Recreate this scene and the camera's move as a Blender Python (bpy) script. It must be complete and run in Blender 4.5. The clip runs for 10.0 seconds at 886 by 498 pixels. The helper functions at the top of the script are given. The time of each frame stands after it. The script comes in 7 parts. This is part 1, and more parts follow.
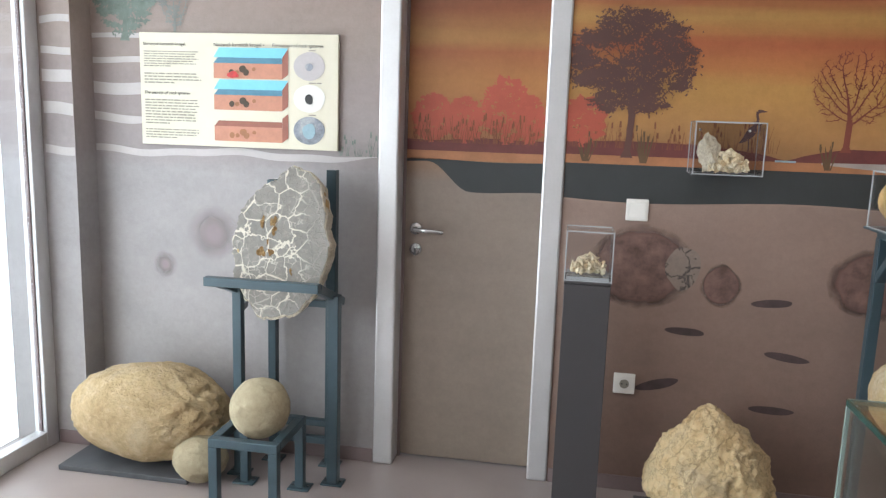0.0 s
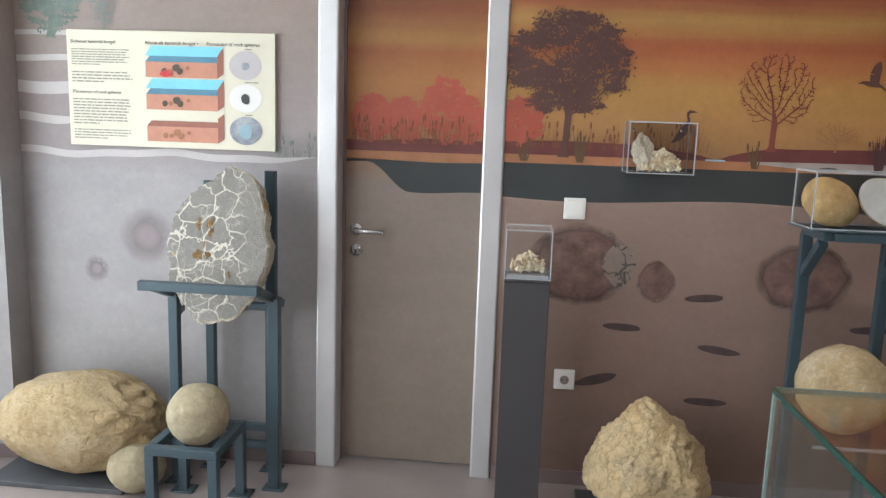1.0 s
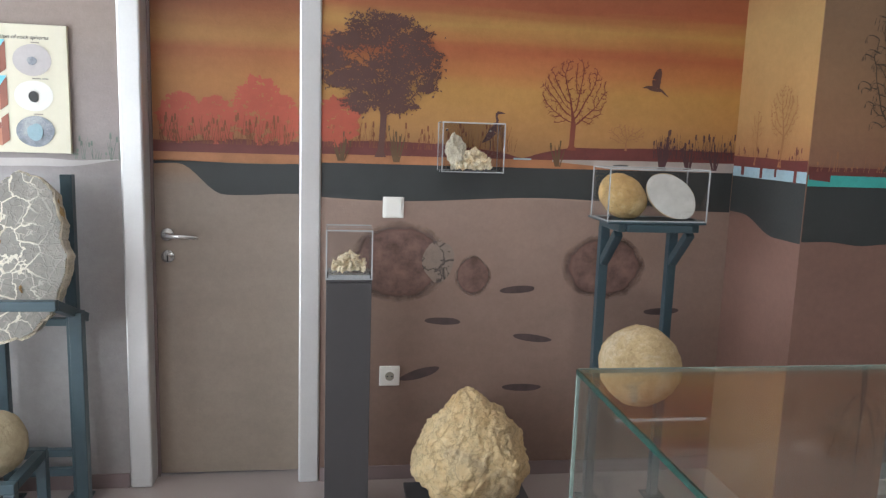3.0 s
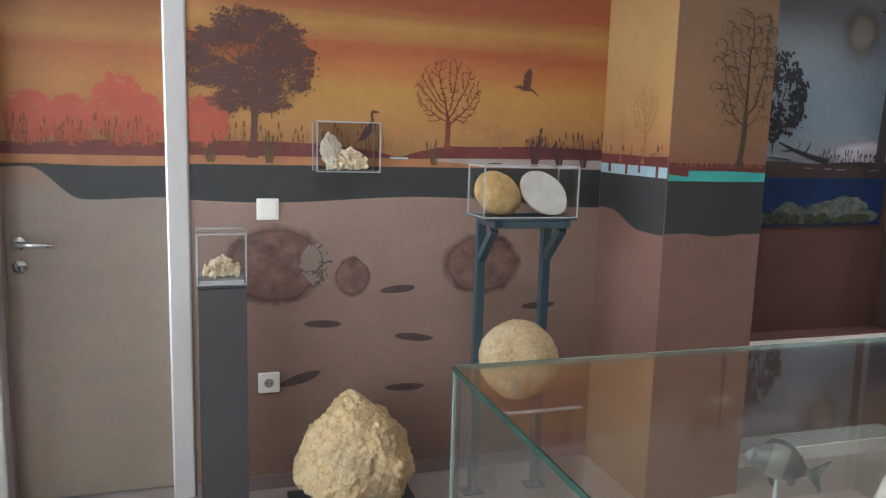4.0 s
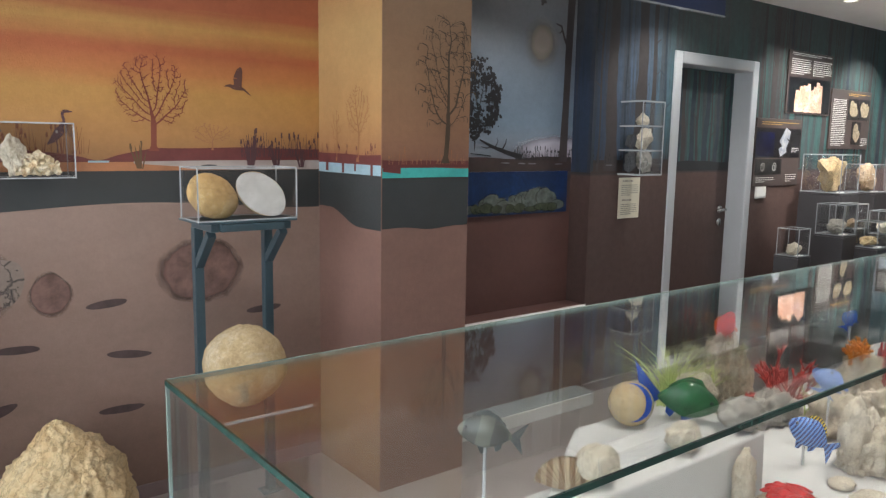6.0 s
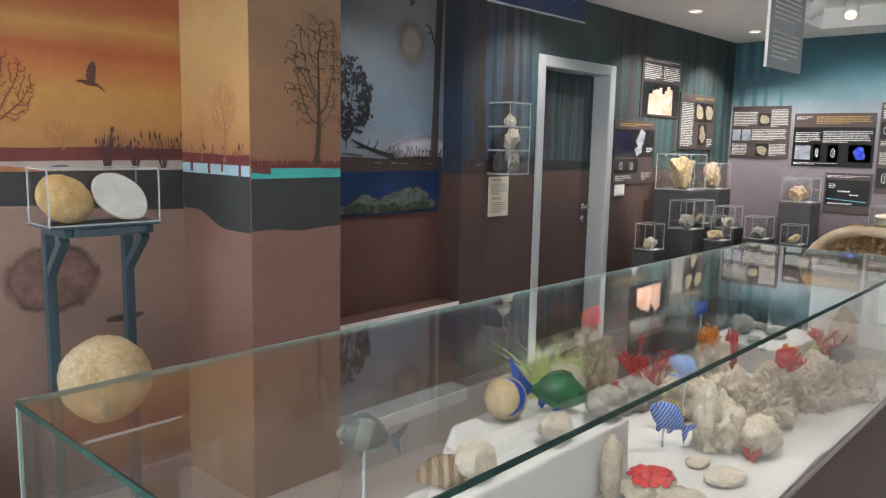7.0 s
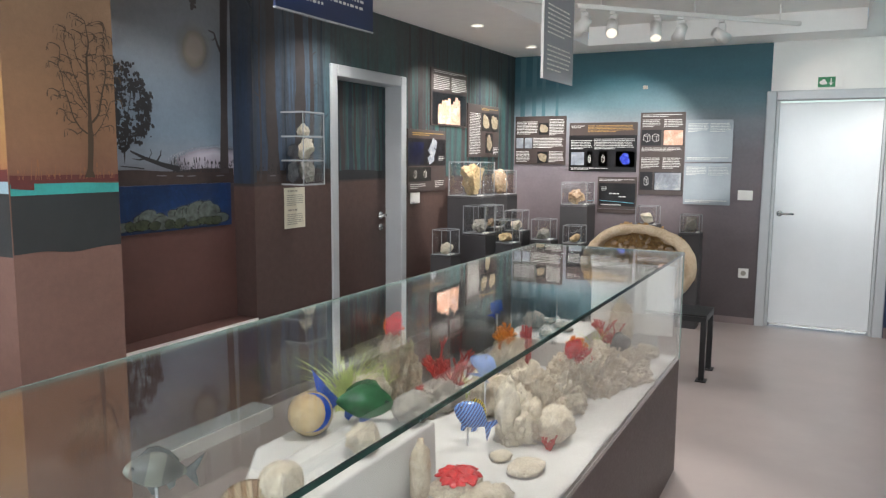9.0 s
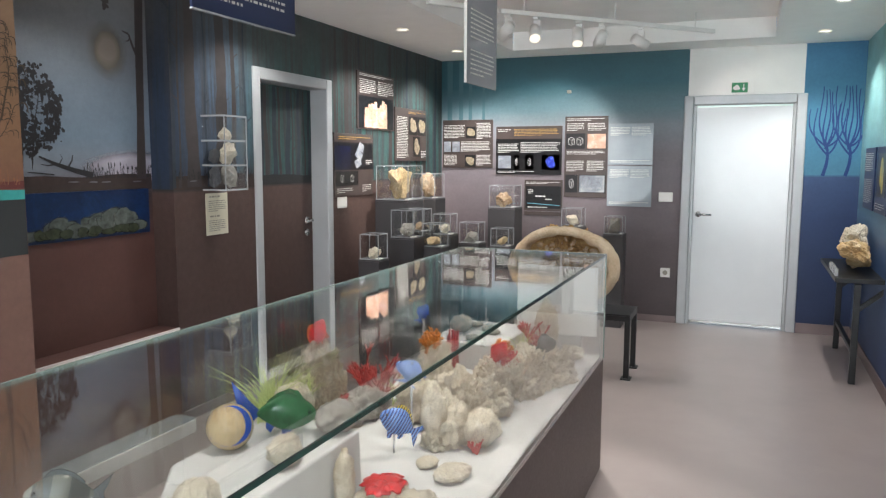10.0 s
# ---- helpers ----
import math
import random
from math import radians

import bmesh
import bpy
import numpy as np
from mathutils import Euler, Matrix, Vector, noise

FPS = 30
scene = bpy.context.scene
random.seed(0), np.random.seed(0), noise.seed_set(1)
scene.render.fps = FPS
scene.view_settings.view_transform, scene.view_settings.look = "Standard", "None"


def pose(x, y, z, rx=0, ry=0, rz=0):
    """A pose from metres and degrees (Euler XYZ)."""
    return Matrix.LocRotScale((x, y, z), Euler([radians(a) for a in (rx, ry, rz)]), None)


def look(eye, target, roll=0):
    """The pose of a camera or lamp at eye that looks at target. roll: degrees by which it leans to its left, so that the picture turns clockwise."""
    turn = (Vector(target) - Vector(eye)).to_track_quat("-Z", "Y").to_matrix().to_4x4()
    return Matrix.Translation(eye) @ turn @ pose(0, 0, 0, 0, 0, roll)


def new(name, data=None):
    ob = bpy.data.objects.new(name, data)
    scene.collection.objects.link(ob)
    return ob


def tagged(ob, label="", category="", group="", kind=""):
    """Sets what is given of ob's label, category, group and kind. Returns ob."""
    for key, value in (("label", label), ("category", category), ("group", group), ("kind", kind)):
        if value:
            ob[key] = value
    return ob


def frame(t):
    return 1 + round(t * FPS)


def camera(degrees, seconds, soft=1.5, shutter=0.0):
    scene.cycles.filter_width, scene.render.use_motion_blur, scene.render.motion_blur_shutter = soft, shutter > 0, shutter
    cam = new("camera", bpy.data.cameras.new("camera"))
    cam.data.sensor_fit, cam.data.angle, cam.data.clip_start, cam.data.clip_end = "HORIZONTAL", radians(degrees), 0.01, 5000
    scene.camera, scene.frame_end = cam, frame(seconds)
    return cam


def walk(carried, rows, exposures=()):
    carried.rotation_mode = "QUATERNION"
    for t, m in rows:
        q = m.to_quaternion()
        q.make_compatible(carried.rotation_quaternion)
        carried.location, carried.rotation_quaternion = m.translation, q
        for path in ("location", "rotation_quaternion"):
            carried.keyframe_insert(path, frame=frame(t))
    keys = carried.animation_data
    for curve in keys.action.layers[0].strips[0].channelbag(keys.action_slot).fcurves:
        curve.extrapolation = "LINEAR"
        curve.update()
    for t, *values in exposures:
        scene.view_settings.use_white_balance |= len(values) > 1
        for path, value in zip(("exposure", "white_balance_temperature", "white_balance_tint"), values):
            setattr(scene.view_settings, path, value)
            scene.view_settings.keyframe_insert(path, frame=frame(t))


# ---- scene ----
cam = camera(61.0, 10.0, soft=1.3)
PATH = [
    (0, (0.489, 0.16, 1.486), (0.158, 2.105, 1.158), 1.9),
    (0.5, (0.491, 0.156, 1.486), (0.217, 2.111, 1.16), 1.9),
    (1, (0.495, 0.157, 1.482), (0.316, 2.123, 1.162), 1.9),
    (1.5, (0.497, 0.151, 1.486), (0.411, 2.123, 1.167), 1.9),
    (2, (0.499, 0.152, 1.486), (0.537, 2.127, 1.171), 1.9),
    (3.5, (0.515, 0.141, 1.489), (0.941, 2.071, 1.186), 1.8),
    (4, (0.529, 0.157, 1.484), (1.116, 2.046, 1.186), 1.6),
    (4.5, (0.537, 0.154, 1.484), (1.289, 1.984, 1.189), 1.4),
    (5, (0.549, 0.14, 1.485), (1.469, 1.893, 1.195), 1.2),
    (5.5, (0.558, 0.131, 1.483), (1.626, 1.798, 1.199), 1.0),
    (7, (0.557, 0.138, 1.491), (2.016, 1.477, 1.211), 1.2),
    (7.5, (0.55, 0.145, 1.489), (2.105, 1.373, 1.218), 1.1),
    (8, (0.579, 0.153, 1.487), (2.222, 1.262, 1.226), 0.8),
    (8.5, (0.59, 0.15, 1.485), (2.299, 1.158, 1.232), 0.6),
    (9, (0.586, 0.151, 1.482), (2.35, 1.063, 1.238), 0.4),
    (9.5, (0.604, 0.14, 1.489), (2.408, 0.968, 1.249), 0.3),
    (10, (0.61, 0.133, 1.488), (2.45, 0.881, 1.253), 0.2),
]
walk(cam, [(t, look(e, a, r)) for t, e, a, r in PATH], exposures=((0.0, -0.07), (0.5, -0.13), (1.0, -0.16), (1.5, -0.17), (2.0, -0.10), (3.5, -0.06), (5.0, 0.08), (5.5, 0.13), (7.0, 0.17), (8.5, 0.22), (10.0, 0.29)))

# ---- world and lights ----
world = bpy.data.worlds.new("world")
scene.world = world
world.use_nodes = True
wn = world.node_tree.nodes
sky = wn.new("ShaderNodeTexSky")
sky.sky_type, sky.sun_disc = "NISHITA", False
sky.sun_elevation, sky.sun_rotation = radians(40), radians(250)
wn["Background"].inputs[1].default_value = 0.12
world.node_tree.links.new(sky.outputs[0], wn["Background"].inputs[0])

H = 2.47            # ceiling
FX = 7.74           # end wall
NY = 3.2            # painted wall
N2 = 3.05           # forest wall
WX = -1.76          # glazed wall


def lamp(name, kind, m, energy, color=(1, 1, 1), **kw):
    d = bpy.data.lights.new(name, kind)
    d.energy, d.color = energy, color
    for k, v in kw.items():
        if k == "size":
            d.size = v
        elif k == "size_y":
            d.shape = "RECTANGLE"
            d.size_y = v
        elif k == "radius":
            d.shadow_soft_size = v
        elif k == "cone":
            d.spot_size, d.spot_blend = radians(v), 0.6
    ob = new(name, d)
    ob.matrix_world = m
    return tagged(ob, kind="structure")


lamp("window_light", "AREA", look((-1.775, 0.4, 1.25), (5, 0.6, 1.1)), 88, (0.93, 0.97, 1.0), size=4.8, size_y=2.2)
# last three are unseen; (1.4, 2.2) is added to brighten the sunset wall
DOWN = ((5.9, 2.62), (7.1, 2.64), (7.1, -0.34), (5.9, -0.35), (4.48, 2.63), (3.2, 2.63), (4.7, -0.35), (1.4, 2.2))
WATTS = {(5.9, 2.62): 72, (7.1, 2.64): 88, (4.48, 2.63): 40, (3.2, 2.63): 24, (1.4, 2.2): 33}
for x, y in DOWN:
    lamp("downlight_beam", "SPOT", look((x, y, H - 0.02), (x, y + 0.001, 0)), WATTS.get((x, y), 48), (1.0, 0.965, 0.92), cone=125, radius=0.05)


# ---- materials ----
def lin(r, g, b):
    f = lambda c: (c / 255 / 12.92) if c / 255 <= 0.04045 else ((c / 255 + 0.055) / 1.055) ** 2.4
    return (f(r), f(g), f(b), 1.0)


def base(name):
    m = bpy.data.materials.new(name)
    m.use_nodes = True
    nt = m.node_tree
    return m, nt, nt.nodes["Principled BSDF"]


def texco(nt, out="Object", scale=(1, 1, 1)):
    t = nt.nodes.new("ShaderNodeTexCoord")
    mp = nt.nodes.new("ShaderNodeMapping")
    mp.inputs["Scale"].default_value = scale
    nt.links.new(t.outputs[out], mp.inputs[0])
    return mp.outputs[0]


def noise_node(nt, vec, scale, detail=4, rough=0.6, dist=0.0):
    n = nt.nodes.new("ShaderNodeTexNoise")
    n.inputs["Scale"].default_value, n.inputs["Detail"].default_value = scale, detail
    n.inputs["Roughness"].default_value, n.inputs["Distortion"].default_value = rough, dist
    nt.links.new(vec, n.inputs["Vector"])
    return n.outputs[0]


def ramp(nt, fac, stops):
    r = nt.nodes.new("ShaderNodeValToRGB")
    e = r.color_ramp.elements
    while len(e) < len(stops):
        e.new(0.5)
    for el, (p, c) in zip(e, stops):
        el.position, el.color = p, c
    nt.links.new(fac, r.inputs[0])
    return r.outputs[0]


def mixc(nt, fac, a, b, mode="MIX"):
    m = nt.nodes.new("ShaderNodeMix")
    m.data_type, m.blend_type = "RGBA", mode
    for sock, v in ((m.inputs[0], fac), (m.inputs[6], a), (m.inputs[7], b)):
        if isinstance(v, (float, int, tuple)):
            sock.default_value = v
        else:
            nt.links.new(v, sock)
    return m.outputs[2]


def math_node(nt, op, a, b):
    m = nt.nodes.new("ShaderNodeMath")
    m.operation = op
    for sock, v in zip(m.inputs, (a, b)):
        if isinstance(v, (float, int)):
            sock.default_value = v
        else:
            nt.links.new(v, sock)
    return m.outputs[0]


def bump(nt, bsdf, height, strength, dist=0.01):
    b = nt.nodes.new("ShaderNodeBump")
    b.inputs["Strength"].default_value, b.inputs["Distance"].default_value = strength, dist
    nt.links.new(height, b.inputs["Height"])
    nt.links.new(b.outputs[0], bsdf.inputs["Normal"])


def scaled(c, k):
    return (min(1, c[0] * k), min(1, c[1] * k), min(1, c[2] * k), 1)


def plain(name, rgb, rough=0.5, metal=0.0, var=0.12, scale=6.0, bmp=0.05, fine=90.0, emit=0.0):
    """Paint, board or metal: one colour with a broad and a fine unevenness."""
    m, nt, b = base(name)
    c = lin(*rgb)
    v = texco(nt)
    broad, fin = noise_node(nt, v, scale, 5), noise_node(nt, v, fine, 3)
    col = ramp(nt, broad, ((0.3, scaled(c, 1 - var)), (0.7, scaled(c, 1 + var))))
    col = mixc(nt, 0.25, col, ramp(nt, fin, ((0.35, scaled(c, 1 - var)), (0.65, scaled(c, 1 + var)))))
    nt.links.new(col, b.inputs["Base Color"])
    nt.links.new(ramp(nt, fin, ((0.2, (rough * 0.85,) * 3 + (1,)), (0.8, (min(1, rough * 1.15),) * 3 + (1,)))), b.inputs["Roughness"])
    b.inputs["Metallic"].default_value = metal
    if bmp:
        bump(nt, b, fin, bmp, 0.003)
    if emit:
        b.inputs["Emission Color"].default_value = c
        b.inputs["Emission Strength"].default_value = emit
    return m


def stone(name, cols, scale=9.0, cracks=0.0, bmp=0.6, crack_rgb=(90, 78, 62), rough=0.85, dist=0.02):
    """Rock: three tones by two noises, cracks and pitted relief."""
    m, nt, b = base(name)
    v = texco(nt)
    n1, n2 = noise_node(nt, v, scale * 0.35, 6, 0.65, 0.6), noise_node(nt, v, scale * 3, 6, 0.7)
    a, c, d = (lin(*k) for k in cols)
    col = ramp(nt, n1, ((0.3, a), (0.5, c), (0.68, d)))
    col = mixc(nt, 0.45, col, ramp(nt, n2, ((0.3, scaled(c, 0.62)), (0.55, c), (0.75, scaled(d, 1.15)))))
    h = n2
    if cracks:
        vo = nt.nodes.new("ShaderNodeTexVoronoi")
        vo.feature = "DISTANCE_TO_EDGE"
        vo.inputs["Scale"].default_value = scale
        warp = mixc(nt, 0.12, v, noise_node(nt, v, scale * 1.2, 4), "ADD")
        nt.links.new(warp, vo.inputs["Vector"])
        edge = ramp(nt, vo.outputs[0], ((0.0, (0, 0, 0, 1)), (0.06, (1, 1, 1, 1))))
        col = mixc(nt, math_node(nt, "MULTIPLY", math_node(nt, "SUBTRACT", 1.0, edge), cracks), col, lin(*crack_rgb))
        h = math_node(nt, "ADD", n2, math_node(nt, "MULTIPLY", edge, 0.5 * cracks))
    nt.links.new(col, b.inputs["Base Color"])
    b.inputs["Roughness"].default_value = rough
    bump(nt, b, h, bmp, dist)
    return m


def septarian(name):
    """Polished grey mudstone, cut through by broad and fine calcite veins, plain at one flank."""
    m, nt, b = base(name)
    v = texco(nt)
    warp = mixc(nt, 0.10, v, noise_node(nt, v, 9, 4), "ADD")
    n1, n2 = noise_node(nt, v, 5, 5), noise_node(nt, v, 60, 4)
    col = ramp(nt, n1, ((0.3, lin(112, 108, 103)), (0.7, lin(138, 133, 126))))
    col = mixc(nt, 0.25, col, ramp(nt, n2, ((0.3, lin(98, 94, 88)), (0.7, lin(150, 146, 138)))))
    sep = nt.nodes.new("ShaderNodeSeparateXYZ")
    nt.links.new(v, sep.inputs[0])
    flank = ramp(nt, math_node(nt, "ADD", sep.outputs[0], math_node(nt, "MULTIPLY", n1, 0.12)), ((0.13, (1, 1, 1, 1)), (0.19, (0.12, 0.12, 0.12, 1))))
    h = n2
    for scale, lo, hi, k in ((12, 0.014, 0.042, 0.95), (27, 0.02, 0.07, 0.5)):
        vo = nt.nodes.new("ShaderNodeTexVoronoi")
        vo.feature = "DISTANCE_TO_EDGE"
        vo.inputs["Scale"].default_value = scale
        nt.links.new(warp, vo.inputs["Vector"])
        edge = ramp(nt, vo.outputs[0], ((lo, (1, 1, 1, 1)), (hi, (0, 0, 0, 1))))
        fac = math_node(nt, "MULTIPLY", math_node(nt, "MULTIPLY", edge, flank), k)
        if scale > 20:
            fac = math_node(nt, "MULTIPLY", fac, ramp(nt, noise_node(nt, v, 7, 3), ((0.48, (0, 0, 0, 1)), (0.58, (1, 1, 1, 1)))))
        col = mixc(nt, fac, col, lin(214, 206, 190))
        h = math_node(nt, "ADD", h, math_node(nt, "MULTIPLY", edge, 0.4))
    nt.links.new(col, b.inputs["Base Color"])
    b.inputs["Roughness"].default_value = 0.38
    bump(nt, b, h, 0.35, 0.006)
    return m


def muted(c, k=0.16):
    g = sum(c) / 3
    return tuple(v + (g - v) * k for v in c)


def mural(name, stops, z0, z1, warp=0.03, low=None, streak=(0.6, 1, 9), amt=0.2, grain=(0.5, 0.5, 0.9), axis=2, xfade=None, cloud=0.0, rough=0.55):
    """Printed wallpaper: colours by height, uneven along the wall, over fine plaster."""
    m, nt, b = base(name)
    v = texco(nt)
    sep = nt.nodes.new("ShaderNodeSeparateXYZ")
    nt.links.new(v, sep.inputs[0])
    n = noise_node(nt, texco(nt, scale=streak), 2.2, 5, 0.55, 0.4)
    z = math_node(nt, "ADD", sep.outputs[axis], math_node(nt, "MULTIPLY", math_node(nt, "SUBTRACT", n, 0.5), warp * 2))
    fac = math_node(nt, "DIVIDE", math_node(nt, "SUBTRACT", z, z0), z1 - z0)
    col = ramp(nt, fac, [((p - z0) / (z1 - z0), lin(*muted(c))) for p, c in stops])
    if xfade:
        x0, x1, rgb, k = xfade
        fx = math_node(nt, "DIVIDE", math_node(nt, "SUBTRACT", sep.outputs[0], x0), x1 - x0)
        fx.node.use_clamp = True
        col = mixc(nt, math_node(nt, "MULTIPLY", fx, k), col, lin(*rgb))
    n2 = noise_node(nt, texco(nt, scale=grain), 7, 6, 0.6)
    col = mixc(nt, amt, col, mixc(nt, 1.0, col, ramp(nt, n2, ((0.3, (0.35, 0.35, 0.35, 1)), (0.7, (1.0, 1.0, 1.0, 1)))), "MULTIPLY"))
    n3 = noise_node(nt, v, 38, 6, 0.7)
    col = mixc(nt, 0.22, col, mixc(nt, 1.0, col, ramp(nt, n3, ((0.3, (0.45, 0.45, 0.45, 1)), (0.7, (1.0, 1.0, 1.0, 1)))), "MULTIPLY"))
    nt.links.new(col, b.inputs["Base Color"])
    b.inputs["Roughness"].default_value = rough
    bump(nt, b, noise_node(nt, v, 120, 5), 0.3, 0.004)
    return m


def glass(name, tint=(0.97, 0.99, 0.98), gloss=1.0, f0=0.04):
    """A clear pane: see-through, with mirror gloss by angle."""
    m, nt, b = base(name)
    nt.nodes.remove(b)
    tr, gl, mx, lw = (nt.nodes.new("ShaderNode" + k) for k in ("BsdfTransparent", "BsdfGlossy", "MixShader", "LayerWeight"))
    tr.inputs[0].default_value = (*tint, 1)
    gl.inputs[0].default_value = (gloss, gloss, gloss, 1)
    gl.inputs["Roughness"].default_value = 0.015
    p = math_node(nt, "POWER", lw.outputs["Facing"], 5.0)
    f = math_node(nt, "ADD", math_node(nt, "MULTIPLY", p, 0.93), f0)
    nt.links.new(f, mx.inputs[0])
    nt.links.new(tr.outputs[0], mx.inputs[1])
    nt.links.new(gl.outputs[0], mx.inputs[2])
    nt.links.new(mx.outputs[0], nt.nodes["Material Output"].inputs[0])
    return m


M = {}
M["taupe"] = plain("painted_plaster", (150, 132, 124), 0.6, var=0.10)
M["floor"] = plain("vinyl_floor", (152, 141, 138), 0.32, var=0.08, scale=3, bmp=0.04, fine=160)
M["ceiling"] = plain("white_ceiling_paint", (250, 248, 245), 0.8, var=0.03, bmp=0.03)
M["white"] = plain("white_paint", (232, 230, 226), 0.35, var=0.03, bmp=0.02)
M["alu"] = plain("brushed_aluminium", (212, 212, 213), 0.36, 0.55, var=0.06, bmp=0.02)
# the alu frame again, greyed for the dimmer light at doors 2 and 3
M["dimframe"] = plain("dimmed_frame_paint", (182, 185, 188), 0.38, 0.1, var=0.05, bmp=0.02)
M["chrome"] = plain("satin_steel", (205, 205, 205), 0.25, 0.9, var=0.04)
M["skirt"] = plain("skirting_vinyl", (128, 112, 112), 0.5, var=0.08)
M["steel"] = plain("slate_blue_painted_steel", (62, 80, 88), 0.35, 0.15, var=0.12, scale=10)
M["black"] = plain("black_painted_steel", (24, 25, 27), 0.4, 0.1, var=0.15)
M["slate"] = plain("slate_slab", (78, 80, 84), 0.55, var=0.2, scale=10, bmp=0.3)
M["ped"] = plain("dark_grey_board", (62, 60, 62), 0.55, var=0.06, bmp=0.03)
M["plinth"] = plain("dark_brown_laminate", (84, 72, 70), 0.5, var=0.08)
M["paper"] = plain("cream_printed_board", (216, 210, 190), 0.4, var=0.03, bmp=0.0)
M["ink"] = plain("dark_print", (62, 58, 56), 0.6, bmp=0.0)
M["greytext"] = plain("grey_print", (150, 145, 134), 0.6, bmp=0.0)
M["wtext"] = plain("white_print", (225, 223, 218), 0.5, bmp=0.0, var=0.03)
M["gold"] = plain("gold_print", (190, 150, 84), 0.5, bmp=0.0)
M["board"] = plain("dark_printed_board", (72, 62, 60), 0.35, var=0.08, bmp=0.0)
M["blackprint"] = plain("black_print", (20, 19, 22), 0.3, bmp=0.0)
M["bluepic"] = stone("blue_photo_print", ((16, 22, 96), (36, 54, 180), (120, 150, 226)), 60, 0.4, 0.0, (14, 18, 70), rough=0.3)
M["pinkpic"] = stone("peach_photo_print", ((150, 96, 72), (216, 170, 146), (244, 228, 218)), 30, 0.45, 0.0, (110, 66, 50), rough=0.3)
M["stonepic"] = stone("mineral_photo_print", ((92, 80, 64), (156, 142, 118), (200, 190, 170)), 70, 0.5, 0.0, (70, 60, 50), rough=0.3)
M["icepic"] = stone("pale_photo_print", ((70, 72, 80), (140, 146, 156), (206, 204, 200)), 26, 0.4, 0.0, (80, 84, 96), rough=0.3)
M["goldpic"] = stone("yellow_aqua_photo_print", ((70, 150, 160), (206, 186, 74), (226, 206, 96)), 16, 0.0, 0.0, rough=0.3)
M["navyphoto"] = stone("deep_blue_photo_print", ((5, 6, 16), (10, 13, 42), (22, 30, 78)), 20, 0.0, 0.0, rough=0.3)
M["navy"] = plain("navy_board", (32, 46, 84), 0.4, var=0.06, bmp=0.0)
M["green"] = plain("green_sign", (20, 120, 72), 0.4, bmp=0.0)
M["glass"] = glass("clear_glass", (0.978, 0.988, 0.98), 1.0, 0.055)
M["acryl"] = glass("clear_acrylic", (0.985, 0.99, 0.992), 0.9, 0.028)
M["edge"] = plain("polished_acrylic_edge", (206, 211, 214), 0.12, var=0.05, bmp=0.0)
M["edge"].node_tree.nodes["Principled BSDF"].inputs["Alpha"].default_value = 0.48
M["gedge"] = plain("dark_green_glass_edge", (34, 66, 60), 0.1, var=0.2, bmp=0.0)
M["gedge2"] = plain("pale_glass_edge", (122, 136, 131), 0.15, var=0.2, bmp=0.0)
M["plasterwhite"] = plain("white_sand", (193, 193, 191), 0.9, var=0.05, scale=14, bmp=0.5, fine=240)
M["lampglow"] = plain("lamp_lens", (255, 246, 230), 0.4, emit=1.6, bmp=0.0)
M["spotlens"] = plain("spot_lens", (255, 240, 220), 0.3, emit=0.7, bmp=0.0)
M["daylight"] = plain("daylit_frosted_backdrop", (235, 245, 255), 0.9, emit=3.0, bmp=0.0, var=0.02)
M["sil"] = plain("plum_brown_print", (80, 54, 58), 0.6, bmp=0.05)
M["silfaint"] = plain("faint_ochre_print", (150, 104, 74), 0.6, bmp=0.05)
M["silbrown"] = plain("umber_print", (78, 64, 50), 0.6, bmp=0.05)
M["sildark"] = plain("near_black_print", (40, 40, 44), 0.6, bmp=0.05)
M["silblue"] = plain("deep_blue_print", (26, 62, 122), 0.6, bmp=0.05)
M["puddle"] = plain("dull_puddle_print", (112, 112, 116), 0.6, bmp=0.0)
M["bogprint"] = plain("dark_bog_print", (62, 50, 48), 0.6, var=0.25, scale=14, bmp=0.05)
M["trunkbrown"] = plain("umber_grey_trunk_print", (66, 60, 60), 0.6, var=0.2, scale=12, bmp=0.05)
M["land"] = plain("maroon_land_print", (104, 54, 52), 0.6, var=0.2, scale=12, bmp=0.05)
M["path"] = plain("orange_path_print", (162, 110, 76), 0.6, var=0.2, scale=10, bmp=0.05)
M["soil"] = plain("charcoal_green_print", (54, 57, 58), 0.6, var=0.12, scale=6, bmp=0.08)
M["water"] = plain("turquoise_print", (64, 168, 162), 0.6, var=0.2, scale=10, bmp=0.05)
M["water2"] = plain("pale_water_print", (150, 178, 190), 0.6, var=0.2, scale=10, bmp=0.05)
M["wave"] = plain("pale_wave_print", (186, 180, 180), 0.6, var=0.1, bmp=0.05)
M["lens"] = plain("dark_lens_print", (76, 62, 62), 0.6, var=0.3, scale=20, bmp=0.1)
M["crackprint"] = stone("grey_cracked_section_print", ((126, 112, 104), (136, 122, 113), (144, 130, 121)), 12, 1.0, 0.1, (44, 40, 40), rough=0.6)
# red-brown stops from 1.98 up also carry a darkening from lens vignetting
M["sky"] = mural("sunset_mural_print", ((0.0, (136, 106, 92)), (1.22, (156, 129, 116)), (1.36, (158, 112, 70)), (1.5, (186, 130, 70)), (1.66, (196, 140, 66)),
    (1.74, (198, 118, 60)), (1.82, (188, 96, 54)), (1.91, (196, 144, 70)), (1.98, (176, 90, 54)), (2.2, (152, 80, 50)), (2.5, (128, 72, 48))), 0, 2.5, 0.035)
